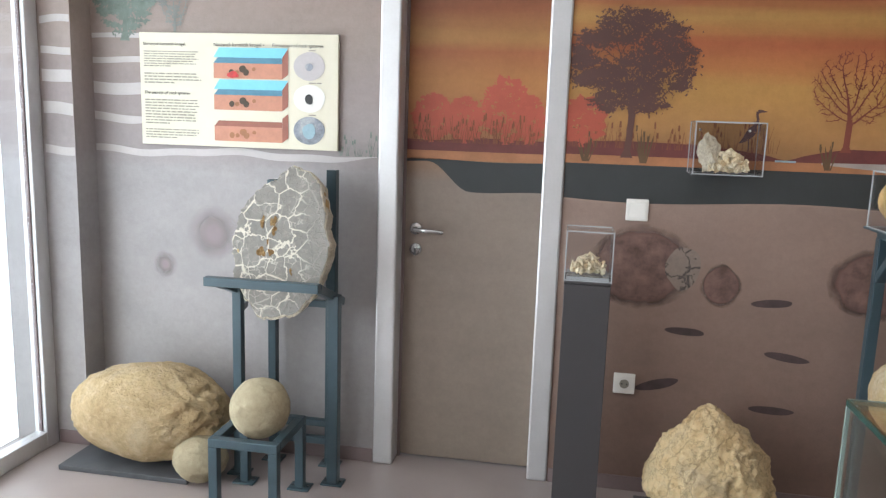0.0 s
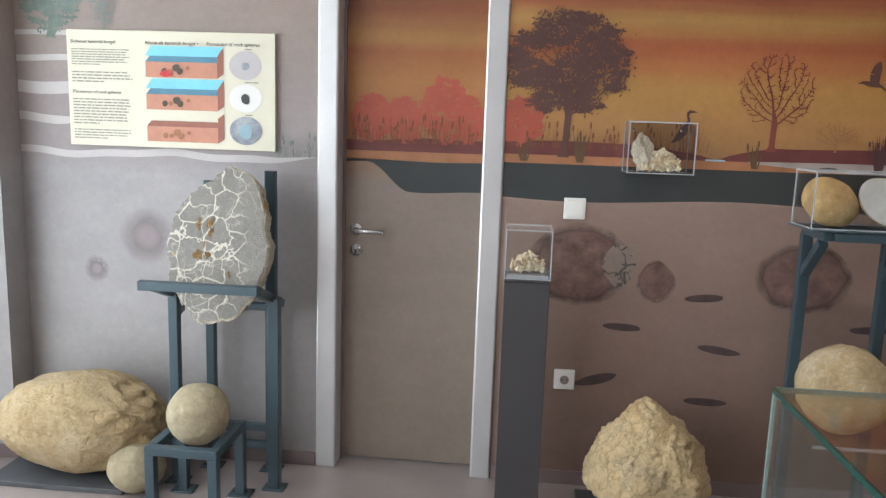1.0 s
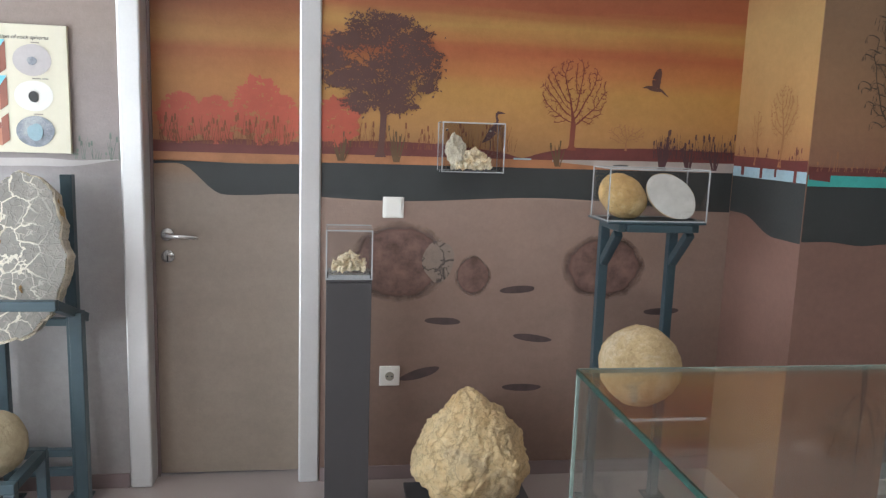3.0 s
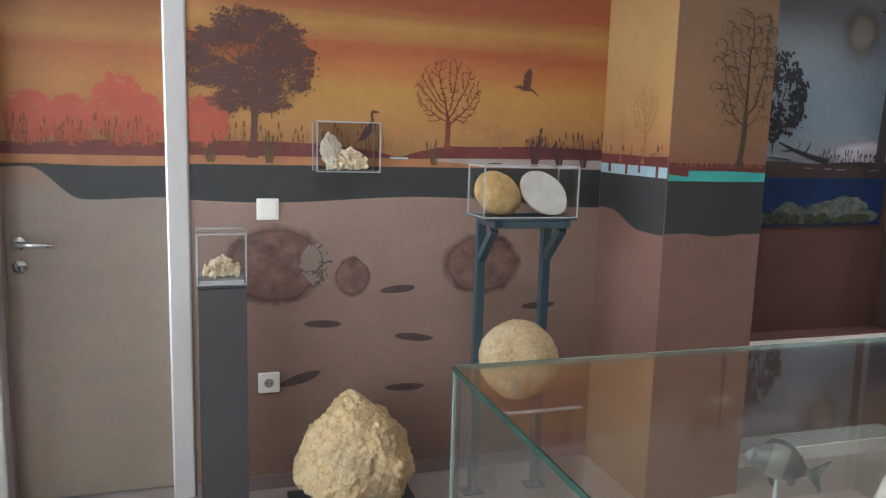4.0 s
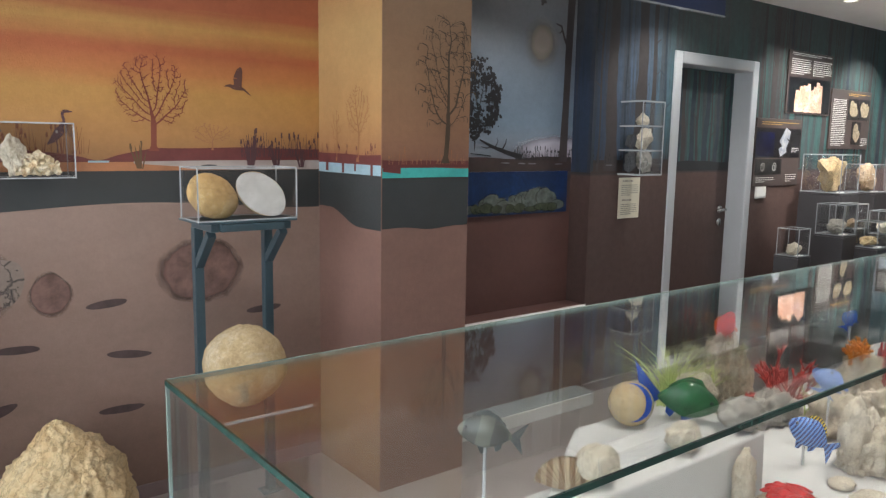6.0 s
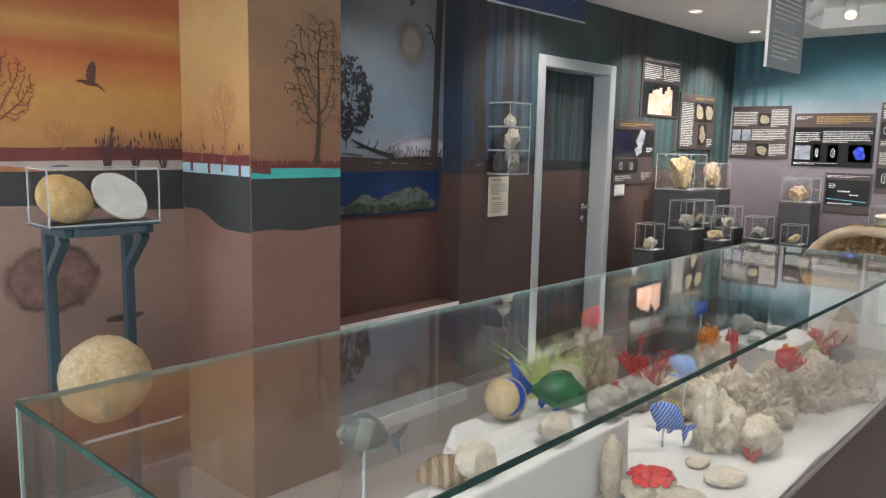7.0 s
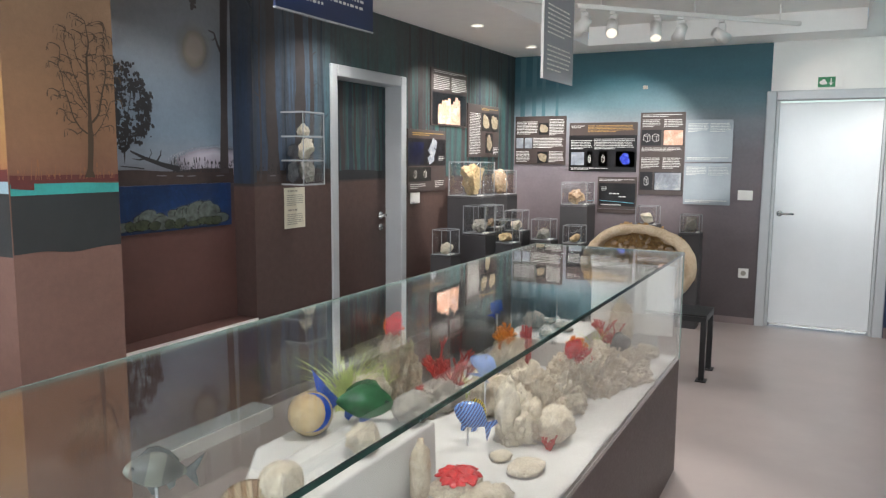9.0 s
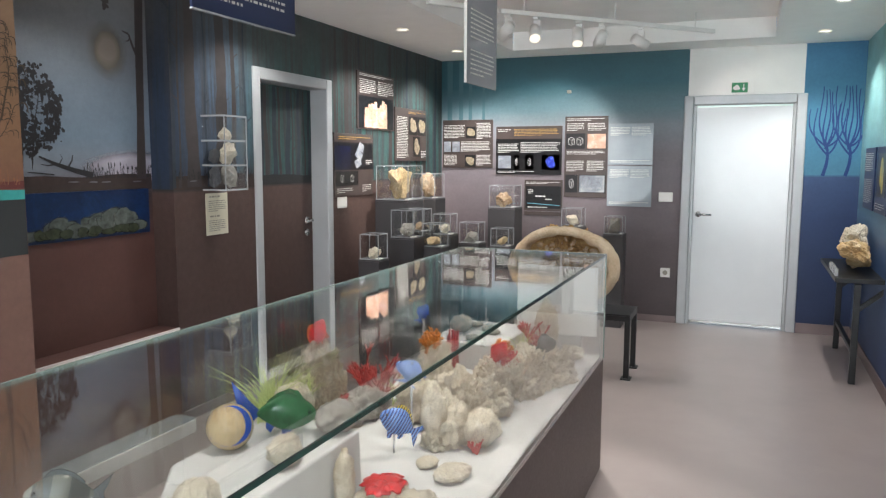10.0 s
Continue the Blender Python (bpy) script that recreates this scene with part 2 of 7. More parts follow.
M["west"] = mural("pale_rock_mural_print", ((0.0, (161, 155, 154)), (1.25, (166, 160, 161)), (1.34, (158, 147, 147)), (1.6, (158, 142, 140)), (1.8, (160, 142, 134)), (2.1, (164, 140, 130)), (2.5, (160, 132, 120))), 0, 2.5, 0.05)
M["doorm"] = mural("sunset_door_print", ((0.0, (144, 127, 112)), (1.25, (147, 129, 116)), (1.36, (158, 112, 70)), (1.5, (176, 108, 64)), (1.66, (186, 120, 60)),
    (1.78, (172, 96, 52)), (1.84, (178, 120, 60)), (1.95, (150, 80, 44)), (2.1, (130, 70, 44))), 0, 2.1, 0.03)
M["pillar"] = mural("dusk_pillar_print", ((0.0, (134, 98, 86)), (1.15, (140, 102, 90)), (1.36, (138, 92, 72)), (1.55, (158, 112, 80)), (1.75, (160, 118, 84)), (2.0, (152, 116, 86)), (2.5, (130, 102, 82))), 0, 2.5, 0.03)
M["night"] = mural("night_marsh_print", ((0.0, (112, 74, 66)), (1.06, (108, 70, 64)), (1.3, (84, 66, 64)), (1.45, (132, 144, 160)), (1.6, (118, 140, 162)), (1.85, (122, 138, 156)), (2.1, (130, 136, 144)), (2.5, (118, 116, 116))), 0, 2.5, 0.04)


def forest_print(name):
    """A printed wood: blue mist turning teal along the wall, upright streaks, a dark canopy, brown ground."""
    m, nt, b = base(name)
    v = texco(nt)
    sep = nt.nodes.new("ShaderNodeSeparateXYZ")
    nt.links.new(v, sep.inputs[0])
    along = math_node(nt, "DIVIDE", math_node(nt, "SUBTRACT", sep.outputs[0], 3.9), 2.2)
    along.node.use_clamp = True
    mist = ramp(nt, along, ((0.0, lin(46, 60, 82)), (0.05, lin(62, 80, 102)), (0.2, lin(80, 100, 122)), (0.36, lin(66, 98, 102)), (0.55, lin(56, 92, 92)), (1.0, lin(58, 94, 94))))
    n1 = noise_node(nt, texco(nt, scale=(14, 14, 0.5)), 1.0, 5, 0.65, 0.3)
    n2 = noise_node(nt, texco(nt, scale=(60, 60, 2.5)), 1.0, 4, 0.7)
    n3 = noise_node(nt, v, 24, 6, 0.7)
    col = mixc(nt, ramp(nt, n1, ((0.46, (0, 0, 0, 1)), (0.60, (0.85, 0.85, 0.85, 1)))), mist, lin(66, 64, 66))
    col = mixc(nt, ramp(nt, n2, ((0.5, (0, 0, 0, 1)), (0.72, (0.6, 0.6, 0.6, 1)))), col, lin(40, 46, 48))
    wob = math_node(nt, "ADD", sep.outputs[2], math_node(nt, "MULTIPLY", math_node(nt, "SUBTRACT", noise_node(nt, texco(nt, scale=(5, 5, 1.5)), 1.0, 6, 0.65), 0.5), 0.5))
    col = mixc(nt, ramp(nt, math_node(nt, "SUBTRACT", wob, 1.6), ((0.25, (0, 0, 0, 1)), (0.75, (0.7, 0.7, 0.7, 1)))), col, lin(70, 70, 70))
    ground = ramp(nt, math_node(nt, "SUBTRACT", sep.outputs[2], 0.5), ((0.0, lin(82, 64, 60)), (0.5, lin(84, 66, 62)), (0.80, lin(92, 72, 67)), (0.815, lin(60, 54, 54))))
    col = mixc(nt, math_node(nt, "GREATER_THAN", sep.outputs[2], 1.322), ground, col)
    col = mixc(nt, 0.35, col, mixc(nt, 1.0, col, ramp(nt, n3, ((0.3, (0.4, 0.4, 0.4, 1)), (0.7, (1.2, 1.2, 1.2, 1)))), "MULTIPLY"))
    nt.links.new(col, b.inputs["Base Color"])
    b.inputs["Roughness"].default_value = 0.55
    bump(nt, b, noise_node(nt, v, 120, 5), 0.3, 0.004)
    return m


M["forest"] = forest_print("forest_print")
M["teal"] = mural("teal_fade_print", ((0.0, (84, 72, 74)), (0.7, (98, 86, 90)), (1.2, (128, 116, 122)), (1.55, (136, 128, 136)), (1.8, (140, 148, 158)), (1.98, (96, 134, 146)), (2.2, (48, 108, 124)), (2.5, (40, 92, 104))), 0, 2.5, 0.03)
M["sea"] = mural("deep_sea_print", ((0.0, (28, 48, 92)), (1.0, (40, 66, 116)), (1.362, (56, 84, 134)), (1.372, (66, 134, 168)), (1.8, (62, 140, 180)), (2.5, (56, 130, 178))), 0, 2.5, 0.006)
M["aqua"] = mural("aqua_print", ((0.0, (34, 62, 120)), (0.9, (60, 96, 150)), (1.3, (110, 170, 190)), (1.8, (136, 204, 208)), (2.5, (150, 214, 214))), 0, 2.5, 0.12, amt=0.4)
M["boulder"] = stone("tan_boulder", ((164, 132, 88), (204, 178, 136), (222, 206, 176)), 13, 0.12, 1.0, (138, 108, 72), dist=0.03)
M["boulder2"] = stone("grey_buff_pebble", ((146, 133, 108), (172, 159, 131), (188, 176, 149)), 8, 0.15, 0.5)
M["cone"] = stone("ochre_crusted_rock", ((190, 148, 94), (218, 193, 150), (160, 147, 128)), 18, 0.35, 1.0, (98, 80, 58), dist=0.015)
M["buff"] = stone("buff_sphere", ((150, 122, 84), (196, 172, 132), (226, 216, 194)), 20, 0.22, 0.9, (128, 100, 66))
M["halfrock"] = stone("tan_split_stone", ((150, 108, 58), (196, 164, 112), (222, 206, 172)), 12, 0.2, 0.7, (120, 84, 44), dist=0.01)
M["cutface"] = stone("pale_cut_stone", ((170, 168, 162), (196, 194, 190), (206, 204, 200)), 8, 0.0, 0.1, rough=0.4)
M["pocket"] = stone("dark_ochre_pocket", ((70, 50, 30), (136, 102, 58), (206, 180, 130)), 120, 0.5, 0.6, (40, 28, 18), dist=0.004)
M["vein"] = stone("cream_calcite_vein", ((190, 182, 160), (218, 212, 196), (226, 222, 210)), 30, 0.0, 0.6)
M["crystal"] = stone("ochre_white_crystals", ((206, 156, 92), (234, 220, 188), (246, 242, 234)), 80, 0.3, 0.4, (168, 110, 58), dist=0.004)
M["coral"] = stone("beige_coral", ((176, 158, 130), (214, 201, 178), (238, 232, 220)), 75, 0.40, 0.9, (120, 98, 72), dist=0.006)
M["darkcoral"] = stone("brown_white_coral", ((108, 84, 64), (178, 160, 136), (232, 226, 214)), 90, 0.6, 0.9, (70, 44, 34), dist=0.006)
M["pale"] = stone("pale_limestone", ((190, 174, 146), (218, 208, 188), (238, 233, 224)), 34, 0.35, 0.9, dist=0.010)
M["ochre"] = stone("ochre_white_layered_rock", ((176, 132, 72), (214, 186, 140), (232, 226, 214)), 9, 0.25, 0.8, (120, 84, 48), dist=0.02)
M["rust"] = stone("rusty_cream_mineral", ((132, 92, 60), (186, 160, 130), (220, 206, 186)), 30, 0.3, 0.6, (84, 56, 36), dist=0.006)
M["grey"] = stone("grey_limestone", ((120, 116, 108), (150, 146, 138), (176, 172, 164)), 24, 0.2, 0.5, dist=0.008)
M["red"] = plain("scarlet_glaze", (186, 24, 28), 0.3, var=0.35, scale=40, bmp=0.1)
M["redcoral"] = plain("red_coral", (176, 52, 44), 0.6, var=0.3, scale=60, bmp=0.6)
M["orange"] = plain("orange_coral", (216, 132, 24), 0.6, var=0.3, scale=60, bmp=0.6)
M["grass"] = plain("green_grass_plastic", (198, 210, 132), 0.5, var=0.35, scale=30, bmp=0.0)
M["grassdry"] = plain("dry_olive_plastic", (142, 138, 104), 0.6, var=0.25, scale=30, bmp=0.0)
M["blue"] = plain("cobalt_glaze", (26, 72, 170), 0.2, var=0.3, scale=30, bmp=0.05)
M["greenfish"] = plain("green_glaze", (44, 96, 60), 0.15, var=0.5, scale=25, bmp=0.05)
M["greyfish"] = plain("grey_glaze", (92, 97, 97), 0.2, var=0.4, scale=30, bmp=0.05)
M["paleblue"] = plain("pale_blue_glaze", (120, 150, 205), 0.2, var=0.3, scale=30, bmp=0.05)
M["orangefish"] = plain("orange_glaze", (200, 96, 52), 0.25, var=0.3, scale=30, bmp=0.05)


def striped(name, a, b_, scale):
    m, nt, b = base(name)
    w = nt.nodes.new("ShaderNodeTexWave")
    w.inputs["Scale"].default_value, w.inputs["Distortion"].default_value = scale, 1.5
    nt.links.new(texco(nt), w.inputs["Vector"])
    nt.links.new(ramp(nt, w.outputs[1], ((0.42, lin(*a)), (0.55, lin(*b_)))), b.inputs["Base Color"])
    b.inputs["Roughness"].default_value = 0.2
    return m


def soft_print(name, rgb, var, scale, edge=0.25):
    """A print that fades out towards its rim."""
    m, nt, b = base(name)
    c, v = lin(*rgb), texco(nt)
    n = noise_node(nt, v, scale, 6, 0.65)
    nt.links.new(ramp(nt, n, ((0.3, scaled(c, 1 - var)), (0.7, scaled(c, 1 + var)))), b.inputs["Base Color"])
    b.inputs["Roughness"].default_value = 0.6
    g = nt.nodes.new("ShaderNodeVectorMath")
    g.operation = "DISTANCE"
    fl = nt.nodes.new("ShaderNodeVectorMath")
    fl.operation = "MULTIPLY"
    nt.links.new(texco(nt, "Generated"), fl.inputs[0])
    fl.inputs[1].default_value = (1, 0, 1)
    nt.links.new(fl.outputs[0], g.inputs[0])
    g.inputs[1].default_value = (0.5, 0, 0.5)
    d = math_node(nt, "ADD", g.outputs["Value"], math_node(nt, "MULTIPLY", math_node(nt, "SUBTRACT", n, 0.5), 0.25))
    a = ramp(nt, d, ((0.5 - edge, (0.9, 0.9, 0.9, 1)), (0.5, (0, 0, 0, 1))))
    nt.links.new(a, b.inputs["Alpha"])
    return m


M["fossil"] = soft_print("red_brown_nodule_print", (117, 91, 84), 0.55, 14, 0.12)
M["nodpale"] = soft_print("mauve_nodule_print", (146, 134, 136), 0.12, 12, 0.4)
M["mist"] = soft_print("pale_mist_print", (186, 182, 196), 0.1, 8, 0.25)
M["moon"] = soft_print("hazy_moon_print", (150, 142, 132), 0.06, 8, 0.34)
M["yellowfin"] = striped("yellow_striped_glaze", (214, 186, 60), (52, 50, 48), 40)
M["stripefish"] = striped("blue_striped_glaze", (104, 146, 212), (44, 62, 120), 34)


# ---- mesh helpers ----
def box(bm, x0, x1, y0, y1, z0, z1, bev=0.0):
    r = bmesh.ops.create_cube(bm, size=1.0, matrix=Matrix.Translation(((x0 + x1) / 2, (y0 + y1) / 2, (z0 + z1) / 2)) @ Matrix.Diagonal((x1 - x0, y1 - y0, z1 - z0, 1)))
    if bev:
        es = list({e for v in r["verts"] for e in v.link_edges})
        bmesh.ops.bevel(bm, geom=es, offset=bev, segments=2, affect="EDGES", profile=0.5)
    return bm


def bar(bm, p, q, w, d=None, bev=0.003):
    """A square tube from p to q."""
    p, q = Vector(p), Vector(q)
    m = Matrix.Translation((p + q) / 2) @ (q - p).to_track_quat("Z", "Y").to_matrix().to_4x4() @ Matrix.Diagonal((w, d or w, (q - p).length, 1))
    r = bmesh.ops.create_cube(bm, size=1.0, matrix=m)
    if bev:
        bmesh.ops.bevel(bm, geom=list({e for v in r["verts"] for e in v.link_edges}), offset=bev, segments=2, affect="EDGES", profile=0.5)
    return bm


def rod(bm, p, q, r0, r1=None, n=10, caps=True):
    p, q = Vector(p), Vector(q)
    m = Matrix.Translation((p + q) / 2) @ (q - p).to_track_quat("Z", "Y").to_matrix().to_4x4()
    bmesh.ops.create_cone(bm, cap_ends=caps, segments=n, radius1=r0, radius2=r0 if r1 is None else r1, depth=(q - p).length, matrix=m)
    return bm


def fresh():
    return bmesh.new()


def mesh_of(name, bm, material, smooth=False):
    me = bpy.data.meshes.new(name)
    if smooth:
        for f in bm.faces:
            f.smooth = True
    bm.to_mesh(me)
    bm.free()
    me.materials.append(material)
    return me


def part(name, bm, material, parent, label="", smooth=False, m=None):
    ob = new(name, mesh_of(name, bm, material, smooth))
    ob.parent = parent
    if m is not None:
        ob.matrix_local = m
    return tagged(ob, label, kind="stuff" if name in MANY else "")


MANY = ("text_block", "photo_subject", "crystals", "crystal_pockets", "rim_lumps", "crack_lines", "reeds", "tuft_blades")


def structure(name, bm, material, label, category):
    return tagged(new(name, mesh_of(name, bm, material)), label, category, "", "structure")


def thing(name, loc, label, category, group="", rz=0):
    ob = new(name)
    ob.empty_display_size = 0.05
    ob.matrix_world = pose(*loc, 0, 0, rz)
    return tagged(ob, label, category, group)


def solid(name, bm, material, loc, label, category, group="", smooth=True, rot=(0, 0, 0)):
    ob = new(name, mesh_of(name, bm, material, smooth))
    ob.matrix_world = pose(*loc, *rot)
    return tagged(ob, label, category, group)


def blob(rx, ry, rz, seed=0, lump=0.12, fine=0.04, sub=5, freq=1.6, shape=None):
    """A rock: a ball pushed in and out by broad and fine noise."""
    bm = fresh()
    bmesh.ops.create_icosphere(bm, subdivisions=sub, radius=1.0)
    off = Vector((seed * 7.3, seed * 3.1, seed * 5.7))
    for v in bm.verts:
        d = v.co.normalized()
        k = 1 + lump * noise.fractal(d * freq + off, 1.0, 2.0, 4) + fine * noise.fractal(d * freq * 6 + off, 0.8, 2.1, 4)
        if shape:
            k *= shape(d)
        v.co = Vector((d.x * rx, d.y * ry, d.z * rz)) * k
    return bm


def seat_bottom(bm, z=0.0):
    low = min(v.co.z for v in bm.verts)
    for v in bm.verts:
        v.co.z += z - low
    return bm

# ---- structure ----
SY = -0.71          # blue wall
bm = box(fresh(), WX - 0.2, FX + 0.2, -2.6, 3.4, -0.1, 0)
floor = structure("floor", bm, M["floor"], "mauve-grey speckled vinyl floor", "floor")

# ceiling with its raised tray
TX0, TX1, TY0, TY1 = 1.2, 7.28, 0.0, 2.17
bm = fresh()
box(bm, WX - 0.2, TX0, -2.6, 3.4, H, H + 0.06)
box(bm, TX1, FX + 0.2, -2.6, 3.4, H, H + 0.06)
box(bm, TX0, TX1, -2.6, TY0, H, H + 0.06)
box(bm, TX0, TX1, TY1, 3.4, H, H + 0.06)
box(bm, TX0 - 0.05, TX1 + 0.05, TY0 - 0.05, TY1 + 0.05, H + 0.16, H + 0.2)
box(bm, TX0 - 0.05, TX0 - 0.002, TY0, TY1, H + 0.06, H + 0.16)
box(bm, TX1 + 0.002, TX1 + 0.05, TY0, TY1, H + 0.06, H + 0.16)
box(bm, TX0, TX1, TY0 - 0.05, TY0 - 0.002, H + 0.06, H + 0.16)
box(bm, TX0, TX1, TY1 + 0.002, TY1 + 0.05, H + 0.06, H + 0.16)
structure("ceiling", bm, M["ceiling"], "white painted ceiling with a raised tray", "ceiling")

DX0, DX1, DH = -0.31, 0.45, 2.1      # doorway in the painted wall
bm = fresh()
box(bm, WX - 0.2, DX0 + 0.05, NY, 3.4, 0, H)
wall_west_part = structure("wall_north_1", bm, M["west"], "pale grey wall printed with rock strata", "wall")
bm = fresh()
box(bm, DX0 + 0.05, DX1 - 0.05, NY, 3.4, DH, H)
box(bm, DX1 - 0.05, 2.22, NY, 3.4, 0, H)
wall_n = structure("wall_north_2", bm, M["sky"], "wall printed with an orange sunset over brown soil", "wall")
wall_niche = structure("wall_north_3", box(fresh(), 2.22, 3.9, NY, 3.4, 0, H), M["night"], "niche wall printed with a moonlit marsh", "wall")
bm = fresh()
box(bm, 3.872, 4.66, N2, 3.4, 0, H)
box(bm, 5.505, FX + 0.2, N2, 3.4, 0, H)
box(bm, 4.66, 5.505, N2, 3.4, 2.03, H)
wall_f = structure("wall_north_4", bm, M["forest"], "dark wall printed with a misty forest", "wall")
bm = fresh()
box(bm, 2.66, 3.872, N2, NY - 0.002, 0, 0.535)
structure("wall_north_5", bm, M["night"], "brown painted wall below the niche ledge", "wall")
ledge = structure("trim", box(fresh(), 2.66, 3.87, N2 - 0.004, NY - 0.002, 0.535, 0.552), M["night"], "brown niche ledge", "ledge")
part("edge_strip", box(fresh(), 2.66, 3.868, N2 - 0.012, N2 - 0.0045, 0.53, 0.556, 0.001), M["white"], ledge, "white edge strip")
# pillar
pillar = structure("pillar", box(fresh(), 2.21, 2.66, 2.68, NY - 0.001, 0, H), M["pillar"], "square pillar printed with a dusky sky", "pillar")

# end wall with the white door
EY0, EY1, EH = -0.285, 0.708, 2.06
bm = fresh()
box(bm, FX, FX + 0.2, EY1 - 0.03, N2 + 0.1, 0, H)
wall_e = structure("wall_east_1", bm, M["teal"], "wall printed with teal fading into taupe", "wall")
structure("wall_east_2", box(fresh(), FX, FX + 0.2, EY0 + 0.03, EY1 - 0.03, EH - 0.03, H), M["white"], "white wall over the exit door", "wall")
wall_s = structure("wall_east_3", box(fresh(), FX, FX + 0.2, SY - 0.2, EY0 + 0.03, 0, H), M["sea"], "wall printed with a deep blue sea", "wall")
wall_aqua = structure("wall_south_1", box(fresh(), 4.6, FX, SY - 0.2, SY, 0, H), M["aqua"], "wall printed with pale aqua water", "wall")
# two unseen walls, added to close the room
structure("wall_south_2", box(fresh(), WX - 0.2, 4.6, -2.6, -2.4, 0, H), M["taupe"], "unseen plain taupe wall that closes the room", "wall")
structure("wall_south_3", box(fresh(), 4.6, 4.8, -2.4, SY - 0.2, 0, H), M["taupe"], "unseen plain taupe wall that closes the room", "wall")

# glazed wall: pilaster, aluminium frame and panes
structure("wall_west", box(fresh(), WX - 0.2, -1.6, 3.06, NY - 0.001, 0, H), M["west"], "pale printed pilaster beside the window", "wall")
structure("wall_west_2", box(fresh(), WX - 0.2, WX, -2.4, 3.06, 2.36, H), M["white"], "white lintel over the window", "wall")
win = thing("window_1", (WX - 0.05, 0, 0), "floor-height aluminium window with bright frosted panes", "window")
tagged(win, kind="structure")
for y0, y1 in ((-2.4, -0.6), (-0.56, 1.2), (1.24, 3.06)):
    fr = fresh()
    for a, b in (((y0, y0 + 0.075), (0.0, 2.36)), ((y1 - 0.075, y1), (0.0, 2.36))):
        box(fr, 0, 0.06, *a, *b, 0.004)
    box(fr, 0.002, 0.058, y0 + 0.075, y1 - 0.075, 0.0, 0.075, 0.004)
    box(fr, 0.002, 0.058, y0 + 0.075, y1 - 0.075, 2.285, 2.36, 0.004)
    frm = part("window_frame", fr, M["alu"], win)
    part("gasket", box(fresh(), 0.024, 0.040, y1 - 0.081, y1 - 0.0755, 0.08, 2.28), M["skirt"], frm, "grey rubber gasket")
    pane = part("pane", box(fresh(), 0.028, 0.034, y0 + 0.076, y1 - 0.082, 0.076, 2.284), M["glass"], win)
    pane.visible_shadow = False
structure("backdrop", box(fresh(), WX - 0.9, WX - 0.85, -3.5, 5.5, -0.6, 3.2), M["daylight"], "bright white daylight behind the panes", "backdrop")

# skirting
def skirt(name, *b):
    structure(name, box(fresh(), *b, 0.002), M["skirt"], "mauve vinyl skirting with a pale top line", "skirting")


skirt("baseboard", DX1 + 0.005, 2.21, NY - 0.008, NY - 0.0005, 0, 0.062)
skirt("baseboard", -1.6, DX0 - 0.005, NY - 0.008, NY - 0.0005, 0, 0.062)
skirt("baseboard", WX + 0.02, -1.592, 3.052, 3.0595, 0, 0.062)
skirt("baseboard", -1.5995, -1.592, 3.06, NY - 0.009, 0, 0.062)
skirt("baseboard", FX - 0.008, FX - 0.0005, EY1 + 0.005, N2, 0, 0.062)
skirt("baseboard", FX - 0.008, FX - 0.0005, SY, EY0 - 0.005, 0, 0.09)
skirt("baseboard", 4.61, FX - 0.01, SY + 0.0005, SY + 0.008, 0, 0.09)
skirt("baseboard", 3.88, 4.59, N2 - 0.008, N2 - 0.0005, 0, 0.062)
skirt("baseboard", 5.57, FX - 0.01, N2 - 0.008, N2 - 0.0005, 0, 0.062)


def handle(parent, x, y, z, reach, mat, side=-1):
    """A lever handle with its rose and a lock rose, on a leaf that faces side along y."""
    h = fresh()
    rod(h, (x, y, z), (x, y + side * 0.012, z), 0.026, n=24)
    rod(h, (x, y + side * 0.01, z), (x, y + side * 0.05, z), 0.01, n=12)
    rod(h, (x - math.copysign(0.012, reach), y + side * 0.048, z), (x + reach, y + side * 0.052, z - 0.006), 0.0105, 0.009, n=12)
    lever = part("door_handle", h, mat, parent, "satin steel lever handle", True)
    k = fresh()
    rod(k, (x, y, z - 0.09), (x, y + side * 0.01, z - 0.09), 0.026, n=24)
    rod(k, (x, y + side * 0.009, z - 0.085), (x, y + side * 0.014, z - 0.085), 0.009, n=14)
    part("lock_rose", k, mat, parent, "round steel lock rose", True)
    part("keyhole", box(fresh(), x - 0.003, x + 0.003, y + side * 0.0155, y + side * 0.0145, z - 0.112, z - 0.084), M["black"], parent)


